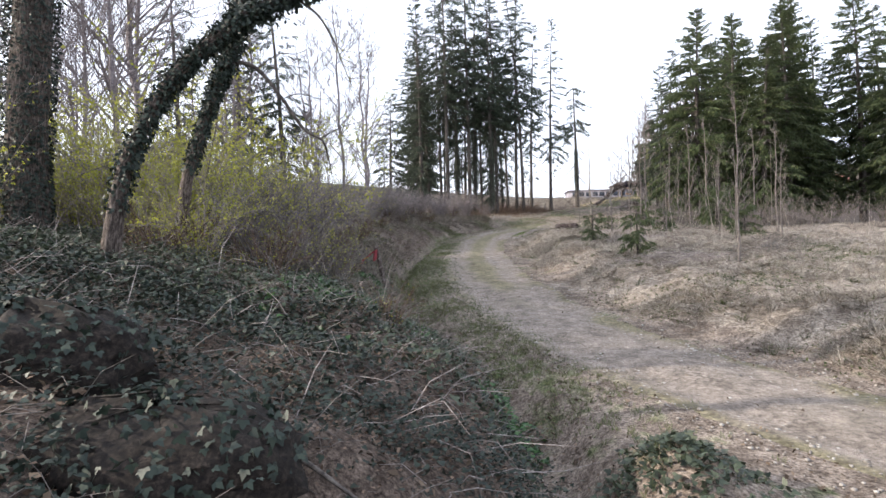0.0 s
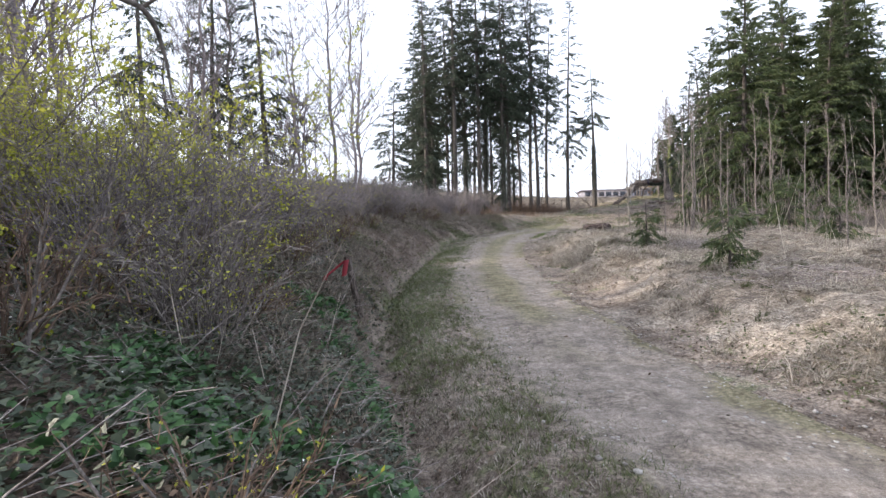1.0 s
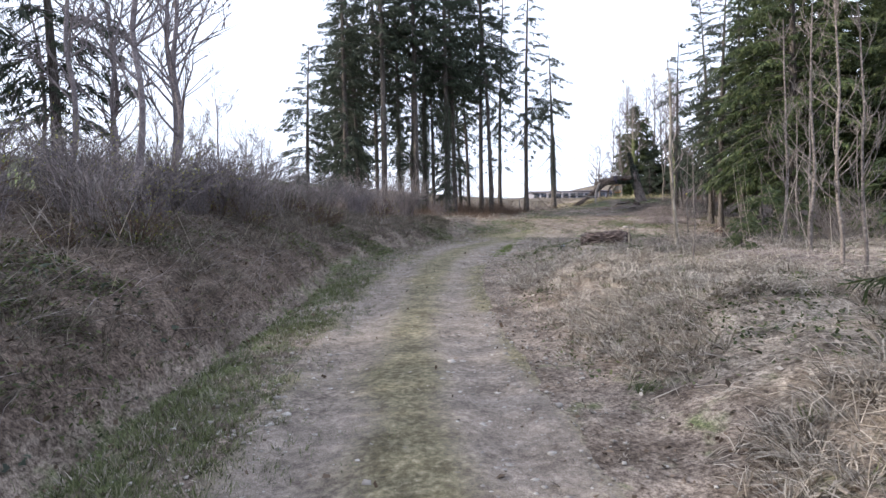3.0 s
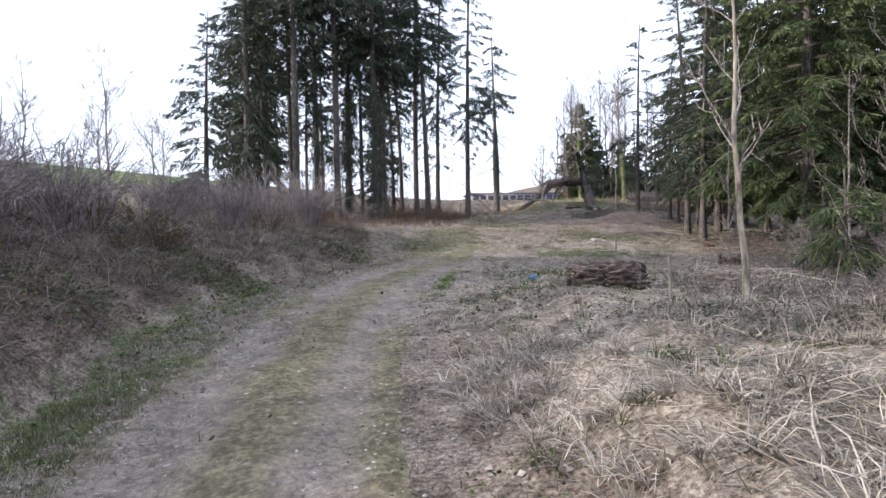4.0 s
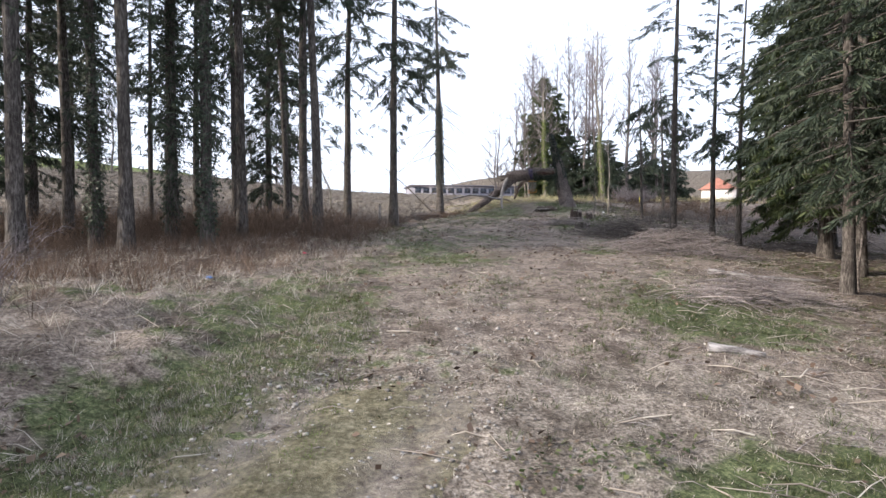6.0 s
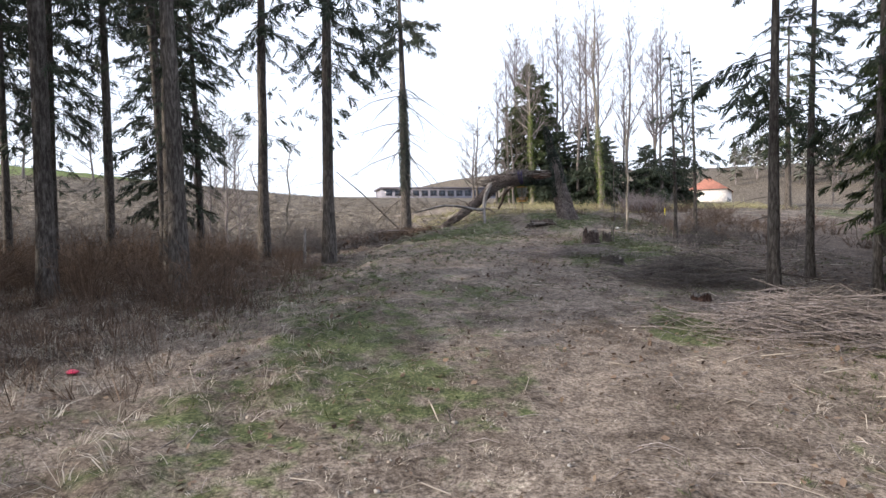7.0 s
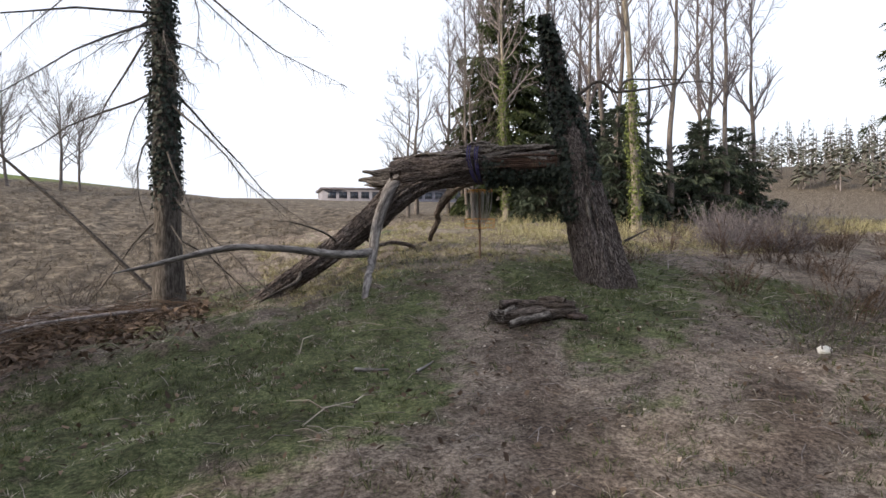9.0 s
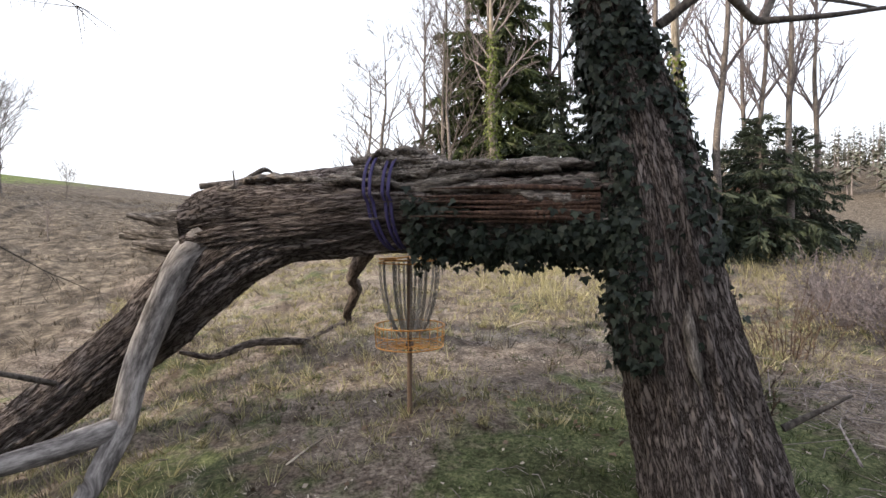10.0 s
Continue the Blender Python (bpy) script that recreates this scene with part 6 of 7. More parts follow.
def earth_mound(label, x, y, wide, deep, high, seed):
    """A lumpy mound of root soil, shade painted in near-black, with ivy over its crown."""
    rng = np.random.default_rng(seed)
    root = thing("earth_mound", label, "mound", spot(x, y, 0, 1.0, 0.1))
    g, green = Geo(), Geo()
    n, m = 40, 14
    u, w = np.meshgrid(np.linspace(0, 2 * np.pi, n, endpoint=False), np.linspace(0, 1, m))
    flat = np.sqrt(np.clip(1 - w**3, 0, 1)) * (1 + 0.25 * fnoise(np.cos(u) * 2 + seed, np.sin(u) * 2 + w * 2, 1.3, seed)) + 0.001
    v = np.stack([np.cos(u) * flat * wide, np.sin(u) * flat * deep, w * high * (1 + 0.3 * fnoise(np.cos(u), np.sin(u), 1.7, seed + 1))], -1)
    v += rng.normal(size=v.shape) * 0.012
    i = np.arange(m - 1)[:, None] * n + np.arange(n)
    j = np.arange(m - 1)[:, None] * n + (np.arange(n) + 1) % n
    g.add(v, np.stack([i, j, j + n, i + n], -1).reshape(-1, 4))
    part("soil", g, M_SHADED_SOIL, root)
    k = rng.integers(n * 5, n * m, 900)
    c = v.reshape(-1, 3)[k] + rng.normal(size=(900, 3)) * [0.06, 0.06, 0.03]
    ivy_patch(green, rng, c, unit(c * [1, 1, 0.5] + [0, -0.2, 0.4]), 0.034)
    tagged(part("ivy", green, M_IVY_DARK, root, "ivy over the crown, darkened for shade"), kind="stuff")


earth_mound("root-earth mound darkened for shade, ivy on its crown", -1.35, 2.35, 0.75, 0.5, 0.42, 5)
earth_mound("root-earth mound darkened for shade with ivy beside it", -2.5, 3.0, 0.8, 0.5, 0.5, 9)
fallen_branch("dark crooked fallen branch on ivy", [(-1.05, 2.5, 0.12), (-0.75, 2.6, 0.2), (-0.4, 2.65, 0.16)], 0.025, M_DARK_TWIG)
fallen_branch("pale barkless branch lying in grass", [(18.2, 51.6, 0.06), (19.2, 50.9, 0.08), (20.4, 50.3, 0.08)], 0.06, M_WEATHERED, 2)
for k in range(6):
    px, py, pa = 21.2 + 0.4 * k, 60.3 - 0.2 * k, -0.5 + 0.35 * math.sin(k * 2.1)
    fallen_branch("long cut pole on the brushwood heap", [(px - 1.2 * math.cos(pa), py - 1.2 * math.sin(pa), 0.15), (px, py, 0.4), (px + 1.3 * math.cos(pa), py + 1.3 * math.sin(pa), 0.3)], 0.035 + 0.006 * (k % 3), (M_PALE_STEM, M_BARK)[k % 2], 20 + k)
fallen_branch("pale barkless branch lying in grass", [(26.9, 70.3, 0.03), (27.3, 69.9, 0.05), (27.6, 69.3, 0.04)], 0.04, M_WEATHERED, 3)
fallen_branch("long thin dead branch leaning by the dead spruce", [(19.6, 81.5, 0.05), (18.7, 81.85, 1.2), (17.5, 82.3, 2.6), (16.6, 82.6, 3.6), (15.9, 82.9, 4.4)], 0.06, M_DARK_TWIG, 4)
fallen_branch("dead branch lying at the meadow edge", [(20.2, 80.6, 0.1), (18.9, 79.7, 0.25), (17.3, 78.9, 0.4), (16.2, 79.1, 0.1)], 0.045, M_GREY_TWIG, 5)
fallen_branch("grey branch in the meadow grass", [(16.5, 83.0, 0.1), (18.0, 82.6, 0.3), (19.4, 82.2, 0.2)], 0.04, M_WEATHERED, 6)
fallen_branch("flat pale slab of wood in grass", [(13.3, 46.1, 0.03), (13.9, 45.7, 0.03)], 0.09, M_WEATHERED, 7)
fallen_branch("short pale stick in grass", [(22.3, 74.1, 0.02), (22.7, 73.9, 0.02)], 0.03, M_WEATHERED, 8)
fallen_branch("short pale stick in grass", [(23.0, 73.7, 0.02), (23.3, 73.9, 0.03)], 0.025, M_WEATHERED, 9)

# ---------------------------------------------------------------- shrubs and saplings
rng = np.random.default_rng(91)


def thicket(n, y0, y1, near, deep):
    y = rng.uniform(y0, y1, n)
    x = way_x(y) - near - rng.random(n) ** 1.3 * deep
    return list(zip(x, y))


scatter(shrub("dense leafing shrub, yellow-green buds on grey twigs", 101, 3.1, 46, leafy=3.6, spread=0.8, leaf=1.4), thicket(34, 7.5, 18, 7.2, 6), rng.uniform(0.7, 1.15, 34), rng)
scatter(shrub("grey-brown leafless thicket shrub on the bank", 102, 2.3, 48, leafy=0.5, spread=0.8, wood=M_WOODLAND), thicket(38, 11, 34, 5.6, 6), rng.uniform(0.7, 1.15, 38), rng)
scatter(shrub("tall leafing shrub with fresh yellow-green leaves", 110, 4.6, 16, leafy=5.0, spread=0.4, wood=M_WOODLAND, twiggy=12, leaf=1.7), [(-4.9, 11.0), (-3.9, 12.8), (-5.8, 13.2), (-3.3, 14.8), (-6.6, 11.6), (-7.4, 14.0), (-4.6, 16.0)], rng.uniform(0.8, 1.1, 7), rng)
scatter(shrub("brown twiggy shrub above the ditch", 115, 1.7, 30, leafy=0.4, spread=0.75, wood=M_SAPLING, twiggy=9), thicket(20, 9, 22, 5.0, 2.5), rng.uniform(0.7, 1.2, 20), rng)
scatter(shrub("bare grey-purple thicket shrub", 103, 2.4, 46, leafy=0.0, wood=M_WOODLAND), thicket(34, 18, 50, 5.8, 8), rng.uniform(0.7, 1.2, 34), rng)
scatter(shrub("dense purple-grey thicket shrub above the ditch", 107, 2.0, 46, leafy=0.0), thicket(30, 27, 46, 5.2, 6), rng.uniform(0.7, 1.15, 30), rng)
scatter(shrub("low brown bramble thicket", 104, 1.0, 40, leafy=0.15, spread=1.1, wood=M_BRACKEN), thicket(46, 5, 46, 4.6, 4), rng.uniform(0.6, 1.1, 46), rng)


def undergrowth(label, seed, places, high, stems, wood):
    """Dense leafless scrub that nobody could count, many arching stems with side twigs."""
    g = Geo()
    q = np.random.default_rng(seed)
    p = np.array(places)
    p = np.column_stack([p, land(p[:, 0], p[:, 1]) - 0.05])
    size = q.uniform(0.6, 1.3, len(p))
    k = np.repeat(np.arange(len(p)), stems)
    m = len(k)
    az = q.random(m) * 6.28
    o = np.stack([np.cos(az), np.sin(az), np.zeros(m)], 1)
    e, d = p[k] + o * (q.random(m) * 0.45)[:, None], unit(o * q.uniform(0.05, 0.7, m)[:, None] + [0, 0, 1])
    ln = high * q.uniform(0.5, 1.1, m) * size[k]
    for r, share in ((0.008, 0.4), (0.006, 0.35), (0.004, 0.3)):
        f = e + d * (ln * share)[:, None]
        twigs(g, e, f, r, r * 0.7)
        t = q.random((m, 6, 1))
        c = (e[:, None] + (f - e)[:, None] * t).reshape(-1, 3)
        way = np.repeat(d, 6, 0) + q.normal(size=(m * 6, 3)) * 0.6
        spikes(g, c, way, np.cross(way, q.normal(size=way.shape)), q.uniform(0.1, 0.4, m * 6) * high * 0.6, 0.012)
        e, d = f, unit(d + o * 0.25 + q.normal(size=(m, 3)) * 0.3)
    lone("undergrowth", g, wood, label, "undergrowth", kind="stuff")


under = [(rng.uniform(-7, 11.5), rng.uniform(60, 81)) for _ in range(110)]
undergrowth("brown leafless undergrowth between the spruces", 105, under + [(rng.uniform(-8, 10), rng.uniform(62, 82)) for _ in range(60)], 1.5, 26, M_BRACKEN)
under = np.random.default_rng(118)
undergrowth("dense brown twigs and dead fern under the spruces", 117, [(under.uniform(-4, 10.5), under.uniform(65, 79)) for _ in range(120)], 1.25, 30, M_BRACKEN)
undergrowth("tall grey scrub behind the spruces", 119, [(under.uniform(-8, 9), under.uniform(78, 88)) for _ in range(70)], 2.3, 24, M_SAPLING)
undergrowth("grey twiggy scrub at the meadow edge", 106, [(rng.uniform(3, 17), rng.uniform(74, 87)) for _ in range(64)], 1.7, 24, M_SAPLING)
undergrowth("low purple-grey scrub beyond the broken tree", 116, [(35.2, 79.0), (36.0, 79.6), (36.4, 78.6), (34.6, 79.8), (37, 80.4), (35.6, 80.6), (36.8, 81.6), (34.2, 78.6), (35.4, 78.0), (36.2, 80.2)], 1.2, 60, M_WOODLAND)
undergrowth("bare brown scrub at the foot of the spruces", 109, [(rng.uniform(13.5, 24), rng.uniform(27, 40)) for _ in range(30)], 1.6, 26, M_SAPLING)
undergrowth("low tangle of brown dead stems beside the log", 120, [(rng.uniform(8.6, 13), rng.uniform(30.6, 34.6)) for _ in range(40)], 0.45, 22, M_SAPLING)
undergrowth("dark twiggy scrub beyond the stump", 121, [(rng.uniform(26.5, 33), rng.uniform(65, 74)) for _ in range(30)], 0.7, 22, M_SAPLING)
undergrowth("low brown undergrowth among the young trees", 108, [(rng.uniform(29, 42), rng.uniform(62, 79)) for _ in range(46)], 0.9, 26, M_BRACKEN)
brush_pile("brown brushwood over the pale heap", 20.6, 55.4, 2.5, 1.3, 0.8, 700, 31, 1.6, -0.3, M_SAPLING)
sapling = bare_tree("thin bare sapling in the clearing", 111, 8.0, 14.6, height=4.6, r0=0.024, spread=0.34, limbs=16, clear=0.15, up=1.1, bark=M_SAPLING, twig=M_SAPLING, fine=3, hair=0.01, group="saplings in the clearing", name="sapling")
for x, y, s in ((7.6, 24.5, 0.8), (9.2, 26.8, 1.1), (10.5, 29.2, 1.2), (11.6, 31.5, 1.3), (9.0, 22.0, 0.6), (12.6, 28.0, 1.2), (13.8, 33.4, 1.2), (12.2, 24.2, 0.9), (14.6, 30.5, 1.3), (11.0, 20.5, 0.8), (15.5, 36.2, 1.1), (10.2, 33.8, 0.7), (13.0, 21.0, 0.8), (15.5, 25.5, 1.1), (17.5, 31, 1.2), (18.2, 36.8, 1.0), (25.0, 68.0, 0.8), (22.9, 47.5, 1.0), (20.6, 49.5, 0.9), (6.9, 27.5, 0.5)):
    copy_thing(sapling, spot(x, y, rng.uniform(0, 360), s))
bare_tree("young pale-barked tree with forked crown", 112, 8.6, 31.4, height=4.9, r0=0.045, spread=0.33, limbs=10, clear=0.28, up=1.3, fine=3, group="saplings in the clearing")
bare_tree("slim bare tree with a forked top on the meadow edge", 113, 27.3, 70.2, height=6.4, r0=0.05, spread=0.24, limbs=9, clear=0.45, up=1.4, fine=3, group="saplings in the clearing")
small = spruce("small young spruce sapling in dry grass", 114, 6.2, 17.2, needles=M_NEEDLE_WARM, group="young spruces", height=1.8, r0=0.025, live=0.4, reach=0.42, dead=0, thick=0.9, tiers=0.16, sprays=10, lush=0.13)
for x, y, s in ((6.1, 22.0, 0.85), (10.2, 25.2, 0.9), (12.0, 33.0, 1.2), (8.8, 29.0, 0.6), (14.2, 28.5, 1.5), (16.8, 33.5, 1.8), (13.2, 24.0, 1.1), (17.0, 38.5, 1.4)):
    copy_thing(small, spot(x, y, rng.uniform(0, 360), s))

# ---------------------------------------------------------------- far things


def long_building(x, y, turn):
    root = thing("long_building", "long low grey building with a row of windows on the hill", "building", pose(x, y, foot(x, y, 0), 0, 0, turn))
    g = Geo()
    box(g, (0, 0, -2), (26, 9, 1.9))
    part("wall", g, M_WALL, root)
    g = Geo()
    box(g, (-0.4, -0.5, 1.9), (26.4, 9.5, 2.25))
    part("roof", g, M_ROOF, root, "flat dark roof edge")
    for k in range(13):
        w = Geo()
        box(w, (0.8 + 1.95 * k, -0.05, 0.45), (2.2 + 1.95 * k, 0.02, 1.55))
        pane = part("window", w, M_GLASS, root)
        f = Geo()
        box(f, (0.72 + 1.95 * k, -0.07, 0.36), (2.28 + 1.95 * k, -0.04, 0.45))
        box(f, (1.47 + 1.95 * k, -0.08, 0.45), (1.53 + 1.95 * k, -0.052, 1.55))
        part("window_frame", f, M_ROOF, pane)


long_building(38.0, 166.0, -4)


def house(x, y, turn):
    root = thing("house", "pale house with a red tiled roof beyond the spruces", "house", pose(x, y, foot(x, y, 0), 0, 0, turn))
    g = Geo()
    box(g, (-7, -3, -1), (7, 3, 3.4))
    part("wall", g, M_CREAM, root)
    g = Geo()
    v = [(-7.4, -3.5, 3.3), (7.4, -3.5, 3.3), (7.4, 0, 5.6), (-7.4, 0, 5.6), (-7.4, 3.5, 3.3), (7.4, 3.5, 3.3)]
    g.add(v, [[0, 1, 2, 3], [3, 2, 5, 4], [0, 3, 4, 4], [1, 5, 5, 2]])
    part("roof", g, M_TILE, root, "red tiled gable roof")
    for k in range(3):
        w = Geo()
        box(w, (-3.6 + 2.9 * k, -3.05, 0.6), (-2.4 + 2.9 * k, -2.98, 1.8))
        part("window", w, M_GLASS, root)


house(98, 137, 40)


def far_wood():
    rng = np.random.default_rng(121)
    g, t = Geo(), Geo()
    n = 420
    ang, dist = rng.uniform(radians(8), radians(62), n), rng.uniform(185, 330, n)
    x, y = 20 + np.cos(ang) * dist, 60 + np.sin(ang) * dist
    keep = (np.degrees(ang) < 44)
    x, y = x[keep], y[keep]
    z = land(x, y, False)
    h = rng.uniform(9, 17, len(x))
    twigs(t, np.stack([x, y, z - 0.5], 1), np.stack([x, y, z + h], 1), 0.22, 0.04, 4)
    k = 46
    s = rng.random((len(x), k))
    az = rng.random((len(x), k)) * 6.28
    wide = (1 - s) ** 0.8 * 2.6 * rng.uniform(0.5, 1, s.shape)
    c = np.stack([x[:, None] + np.cos(az) * wide * 0.3, y[:, None] + np.sin(az) * wide * 0.3, z[:, None] + h[:, None] * (0.2 + 0.8 * s)], -1).reshape(-1, 3)
    d = np.stack([np.cos(az), np.sin(az), -0.5 + 0 * az], -1).reshape(-1, 3)
    leaves(g, c, d, np.cross(d, [0, 0, 1.0]), wide.ravel() + 0.4, wide.ravel() * 0.55 + 0.3)
    lone("far_wood", g, M_FARWOOD, "distant mixed wood covering a hillside, haze painted in", "wood", kind="stuff")
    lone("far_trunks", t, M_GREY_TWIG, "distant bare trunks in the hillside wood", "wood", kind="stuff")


far_wood()

# ---------------------------------------------------------------- grass, leaves and stalks


def tufts(name, label, seed, places, blades, tall, wide, colour, lie=0.5, tight=0.06, simple=False):
    rng = np.random.default_rng(seed)
    n = len(places)
    size = rng.uniform(0.55, 1.3, n)
    k = np.repeat(np.arange(n), blades)
    m = len(k)
    az = rng.random(m) * 6.28
    o = np.stack([np.cos(az), np.sin(az), np.zeros(m)], 1)
    sweep = rng.normal(size=(n, 3)) * [1, 1, 0] * lie * 0.5
    c = places[k] + o * (rng.random(m) * tight)[:, None] - [0, 0, 0.01]
    d = unit(o * rng.uniform(0.1, lie, m)[:, None] + sweep[k] + [0, 0, 1])
    ln = tall * rng.uniform(0.4, 1.1, m) * size[k]
    g = Geo()
    w = unit(np.cross(d, [0, 0, 1.0]) + rng.normal(size=(m, 3)) * 0.3)
    if simple:
        ww = w * (wide * rng.uniform(0.7, 1.3, m))[:, None] / 2
        g.add(np.stack([c - ww, c + ww, c + d * ln[:, None]], 1), np.arange(m * 3).reshape(-1, 3))
        lone(name, g, colour, label, "grass", kind="stuff")
        return
    half = c + d * (ln * 0.55)[:, None]
    d2 = unit(d + o * 0.5 * lie + sweep[k] * 0.6 + [0, 0, -0.25 * lie])
    tip = half + d2 * (ln * 0.5)[:, None]
    ww = w * (wide * rng.uniform(0.6, 1.2, m))[:, None] / 2
    v = np.stack([c - ww, c + ww, half + ww * 0.8, half - ww * 0.8, tip + ww * 0.12, tip - ww * 0.12], 1)
    i = np.arange(m) * 6
    g.add(v, np.concatenate([np.stack([i, i + 1, i + 2, i + 3], -1), np.stack([i + 3, i + 2, i + 4, i + 5], -1)]))
    lone(name, g, colour, label, "grass", kind="stuff")


def side(x, y):
    return x - way_x(y)


def up_bank(x, y):
    return bank_x(y) - x


rng = np.random.default_rng(131)
patch = lambda x, y, s, seed: np.clip(0.55 + 1.1 * fnoise(x, y, s, seed), 0, 1)
right_bank = spots(rng, 12500, 3, 17, 5, 42, lambda x, y: step(side(x, y), 1.7, 2.6) * np.clip(patch(x, y, 0.9, 51) * 2.6 - 1.1, 0, 1) * np.interp(side(x, y), [2, 6, 13], [1, 0.9, 0.35]) * np.interp(y, [29, 33.5], [1, 0.1]))
tufts("dry_grass", "flattened pale dry grass on the bank beside the track", 1, right_bank, 13, 0.36, 0.011, M_DRY, 2.1)
left_bank = spots(rng, 5200, -9, 4, 9, 50, lambda x, y: step(up_bank(x, y), 0.1, 0.8) * step(side(x, y), -8, -5) * patch(x, y, 0.5, 52))
tufts("dry_grass", "hanging dry grass on the ditch bank", 2, left_bank, 12, 0.42, 0.01, M_MEADOW, 2.0, 0.1)
verge = spots(rng, 10000, -3, 9, 4, 56, lambda x, y: np.exp(-(((up_bank(x, y) + 0.95) / 0.85) ** 2)) * patch(x, y, 0.6, 53) * np.interp(y, [6, 11, 28, 34, 42, 46], [0.15, 1, 1, 0.12, 0.12, 1]))
tufts("green_grass", "short green grass along the ditch", 3, verge, 11, 0.1, 0.01, M_VERGE, 1.0, simple=True)
pale_verge = spots(rng, 7000, -3, 9, 8, 56, lambda x, y: np.exp(-(((up_bank(x, y) + 0.8) / 0.8) ** 2)) * patch(x, y, 0.6, 83))
tufts("short_dry_grass", "short pale grass beside the track", 24, pale_verge, 10, 0.1, 0.009, M_DRY, 1.2, simple=True)
bunch = spots(rng, 600, 2, 15, 5, 44, lambda x, y: step(side(x, y), 1.7, 2.6) * np.interp(y, [32, 37], [1, 0.35]) * patch(x, y, 0.8, 84))
tufts("green_grass", "scattered green grass clumps on the bank", 25, bunch, 26, 0.2, 0.011, M_GREEN, 1.3, 0.12, simple=True)
streak = spots(rng, 700, 3, 9, 35, 46, lambda x, y: np.exp(-(((x - 5.2 - 0.33 * (y - 36.8)) / 0.17) ** 2)) * np.clip(patch(x, y, 0.9, 95) * 2 - 0.4, 0, 1))
tufts("green_grass", "bright moss and grass streak in the track", 31, streak, 16, 0.06, 0.01, M_MOSS, 1.0, simple=True)
rough = spots(rng, 15000, 4, 31, 40, 84, lambda x, y: np.clip(patch(x, y, 0.7, 54) * 2.2 - 0.6, 0, 1) * step(side(x, y), -9, -6) * step(-side(x, y), -11, -7) * np.interp(np.abs(side(x, y)), [0, 2.5], [0.4, 1]) * (1 - 0.85 * trodden(x, y)) * np.interp(y, [49, 54], [1, 0.6]))
tufts("short_dry_grass", "short trodden dry grass of the clearing", 4, rough, 8, 0.08, 0.008, M_DRY, 1.8, simple=True)
lush = spots(rng, 14000, 6, 32, 41, 84, lambda x, y: np.clip(fnoise(x, y, 0.3, 55) * 1.6 + 0.05 + 0.3 * np.exp(-(((side(x, y) + 3.5) / 1.0) ** 2)) * step(-y, -64, -58) + np.exp(-(((x - 14.6) / 1.5) ** 2 + ((y - 47.6) / 1.3) ** 2)) + np.exp(-((x - 11.3) ** 2 / 1.4 + (y - 42.6) ** 2 / 0.7)) + 0.8 * np.exp(-((x - 18.2) ** 2 + (y - 56) ** 2) / 2.2) + 0.1 * step(y, 67, 74) * step(-side(x, y), -3, 1) + 0.8 * np.exp(-((x - 24) ** 2 + (y - 66.8) ** 2) / 6) + 0.6 * np.exp(-(((y - 74.6) / 2.3) ** 4)) * step(x, 12, 15) * step(-x, -23.4, -21.4) + 0.6 * np.exp(-((x - 31) ** 2 + (y - 74.5) ** 2) / 3) + 0.6 * np.exp(-(((side(x, y) - 2.8) / 1.2) ** 2)) * step(y, 62, 65) * step(-y, -69, -67) + 0.6 * np.exp(-((x - 28) ** 2 + (y - 75.3) ** 2) / 9), 0, 1) * step(side(x, y), -9, -6) * (1 - 0.9 * trodden(x, y)))
tufts("green_grass", "short green grass and moss of the clearing", 5, lush, 10, 0.1, 0.01, M_GREEN, 0.9, simple=True)
strip = spots(rng, 5200, -1, 10, 8, 46, lambda x, y: np.exp(-(((side(x, y) - 0.05) / 0.35) ** 2)) * patch(x, y, 0.8, 56) * 0.8 + 0.1 * (np.abs(side(x, y)) < 1.7))
tufts("short_dry_grass", "short worn grass in the middle of the track", 6, strip, 7, 0.045, 0.008, M_DRY, 1.2, simple=True)
meadow = spots(rng, 5500, 8, 60, 79, 100, lambda x, y: patch(x, y, 0.4, 57))
glade = spots(rng, 5600, 22, 36, 78, 91, lambda x, y: np.clip(patch(x, y, 0.6, 77) * 1.8 - 0.25, 0, 1))
tufts("dry_grass", "tussocky pale straw grass behind the fallen tree", 19, glade, 10, 0.2, 0.012, M_GLADE, 1.3, simple=True)
tufts("meadow_grass", "tussocky straw-coloured meadow grass", 7, meadow, 9, 0.28, 0.014, M_MEADOW, 1.0, simple=True)
reeds = spots(rng, 6500, -8, 12.5, 44, 82, lambda x, y: step(-side(x, y), 4.5, 7) * patch(x, y, 0.4, 58))
tufts("tall_dry_grass", "tall brown dry grass under the spruces", 8, reeds, 11, 0.75, 0.011, M_BRACKEN, 0.7, 0.15, simple=True)
tussock = spots(rng, 4200, -8, 12, 38, 68, lambda x, y: step(up_bank(x, y), -0.2, 0.8) * patch(x, y, 0.5, 60))
tufts("dry_grass", "shaggy tan dry grass beside the ditch", 10, tussock, 12, 0.4, 0.01, M_DRY, 1.8, 0.1)
slope = spots(rng, 9000, -30, 24, 82, 135, lambda x, y: patch(x, y, 0.2, 62))
tufts("meadow_grass", "tussocky grey-brown meadow grass on the slope", 12, slope, 9, 0.35, 0.02, M_MEADOW, 1.2, 0.2, simple=True)
yellow = spots(rng, 900, 30, 55, 82, 92, lambda x, y: patch(x, y, 0.4, 59))
tufts("tall_dry_grass", "tall yellow dry grass before the copse", 9, yellow, 12, 0.6, 0.012, M_GLADE, 0.5, 0.12)


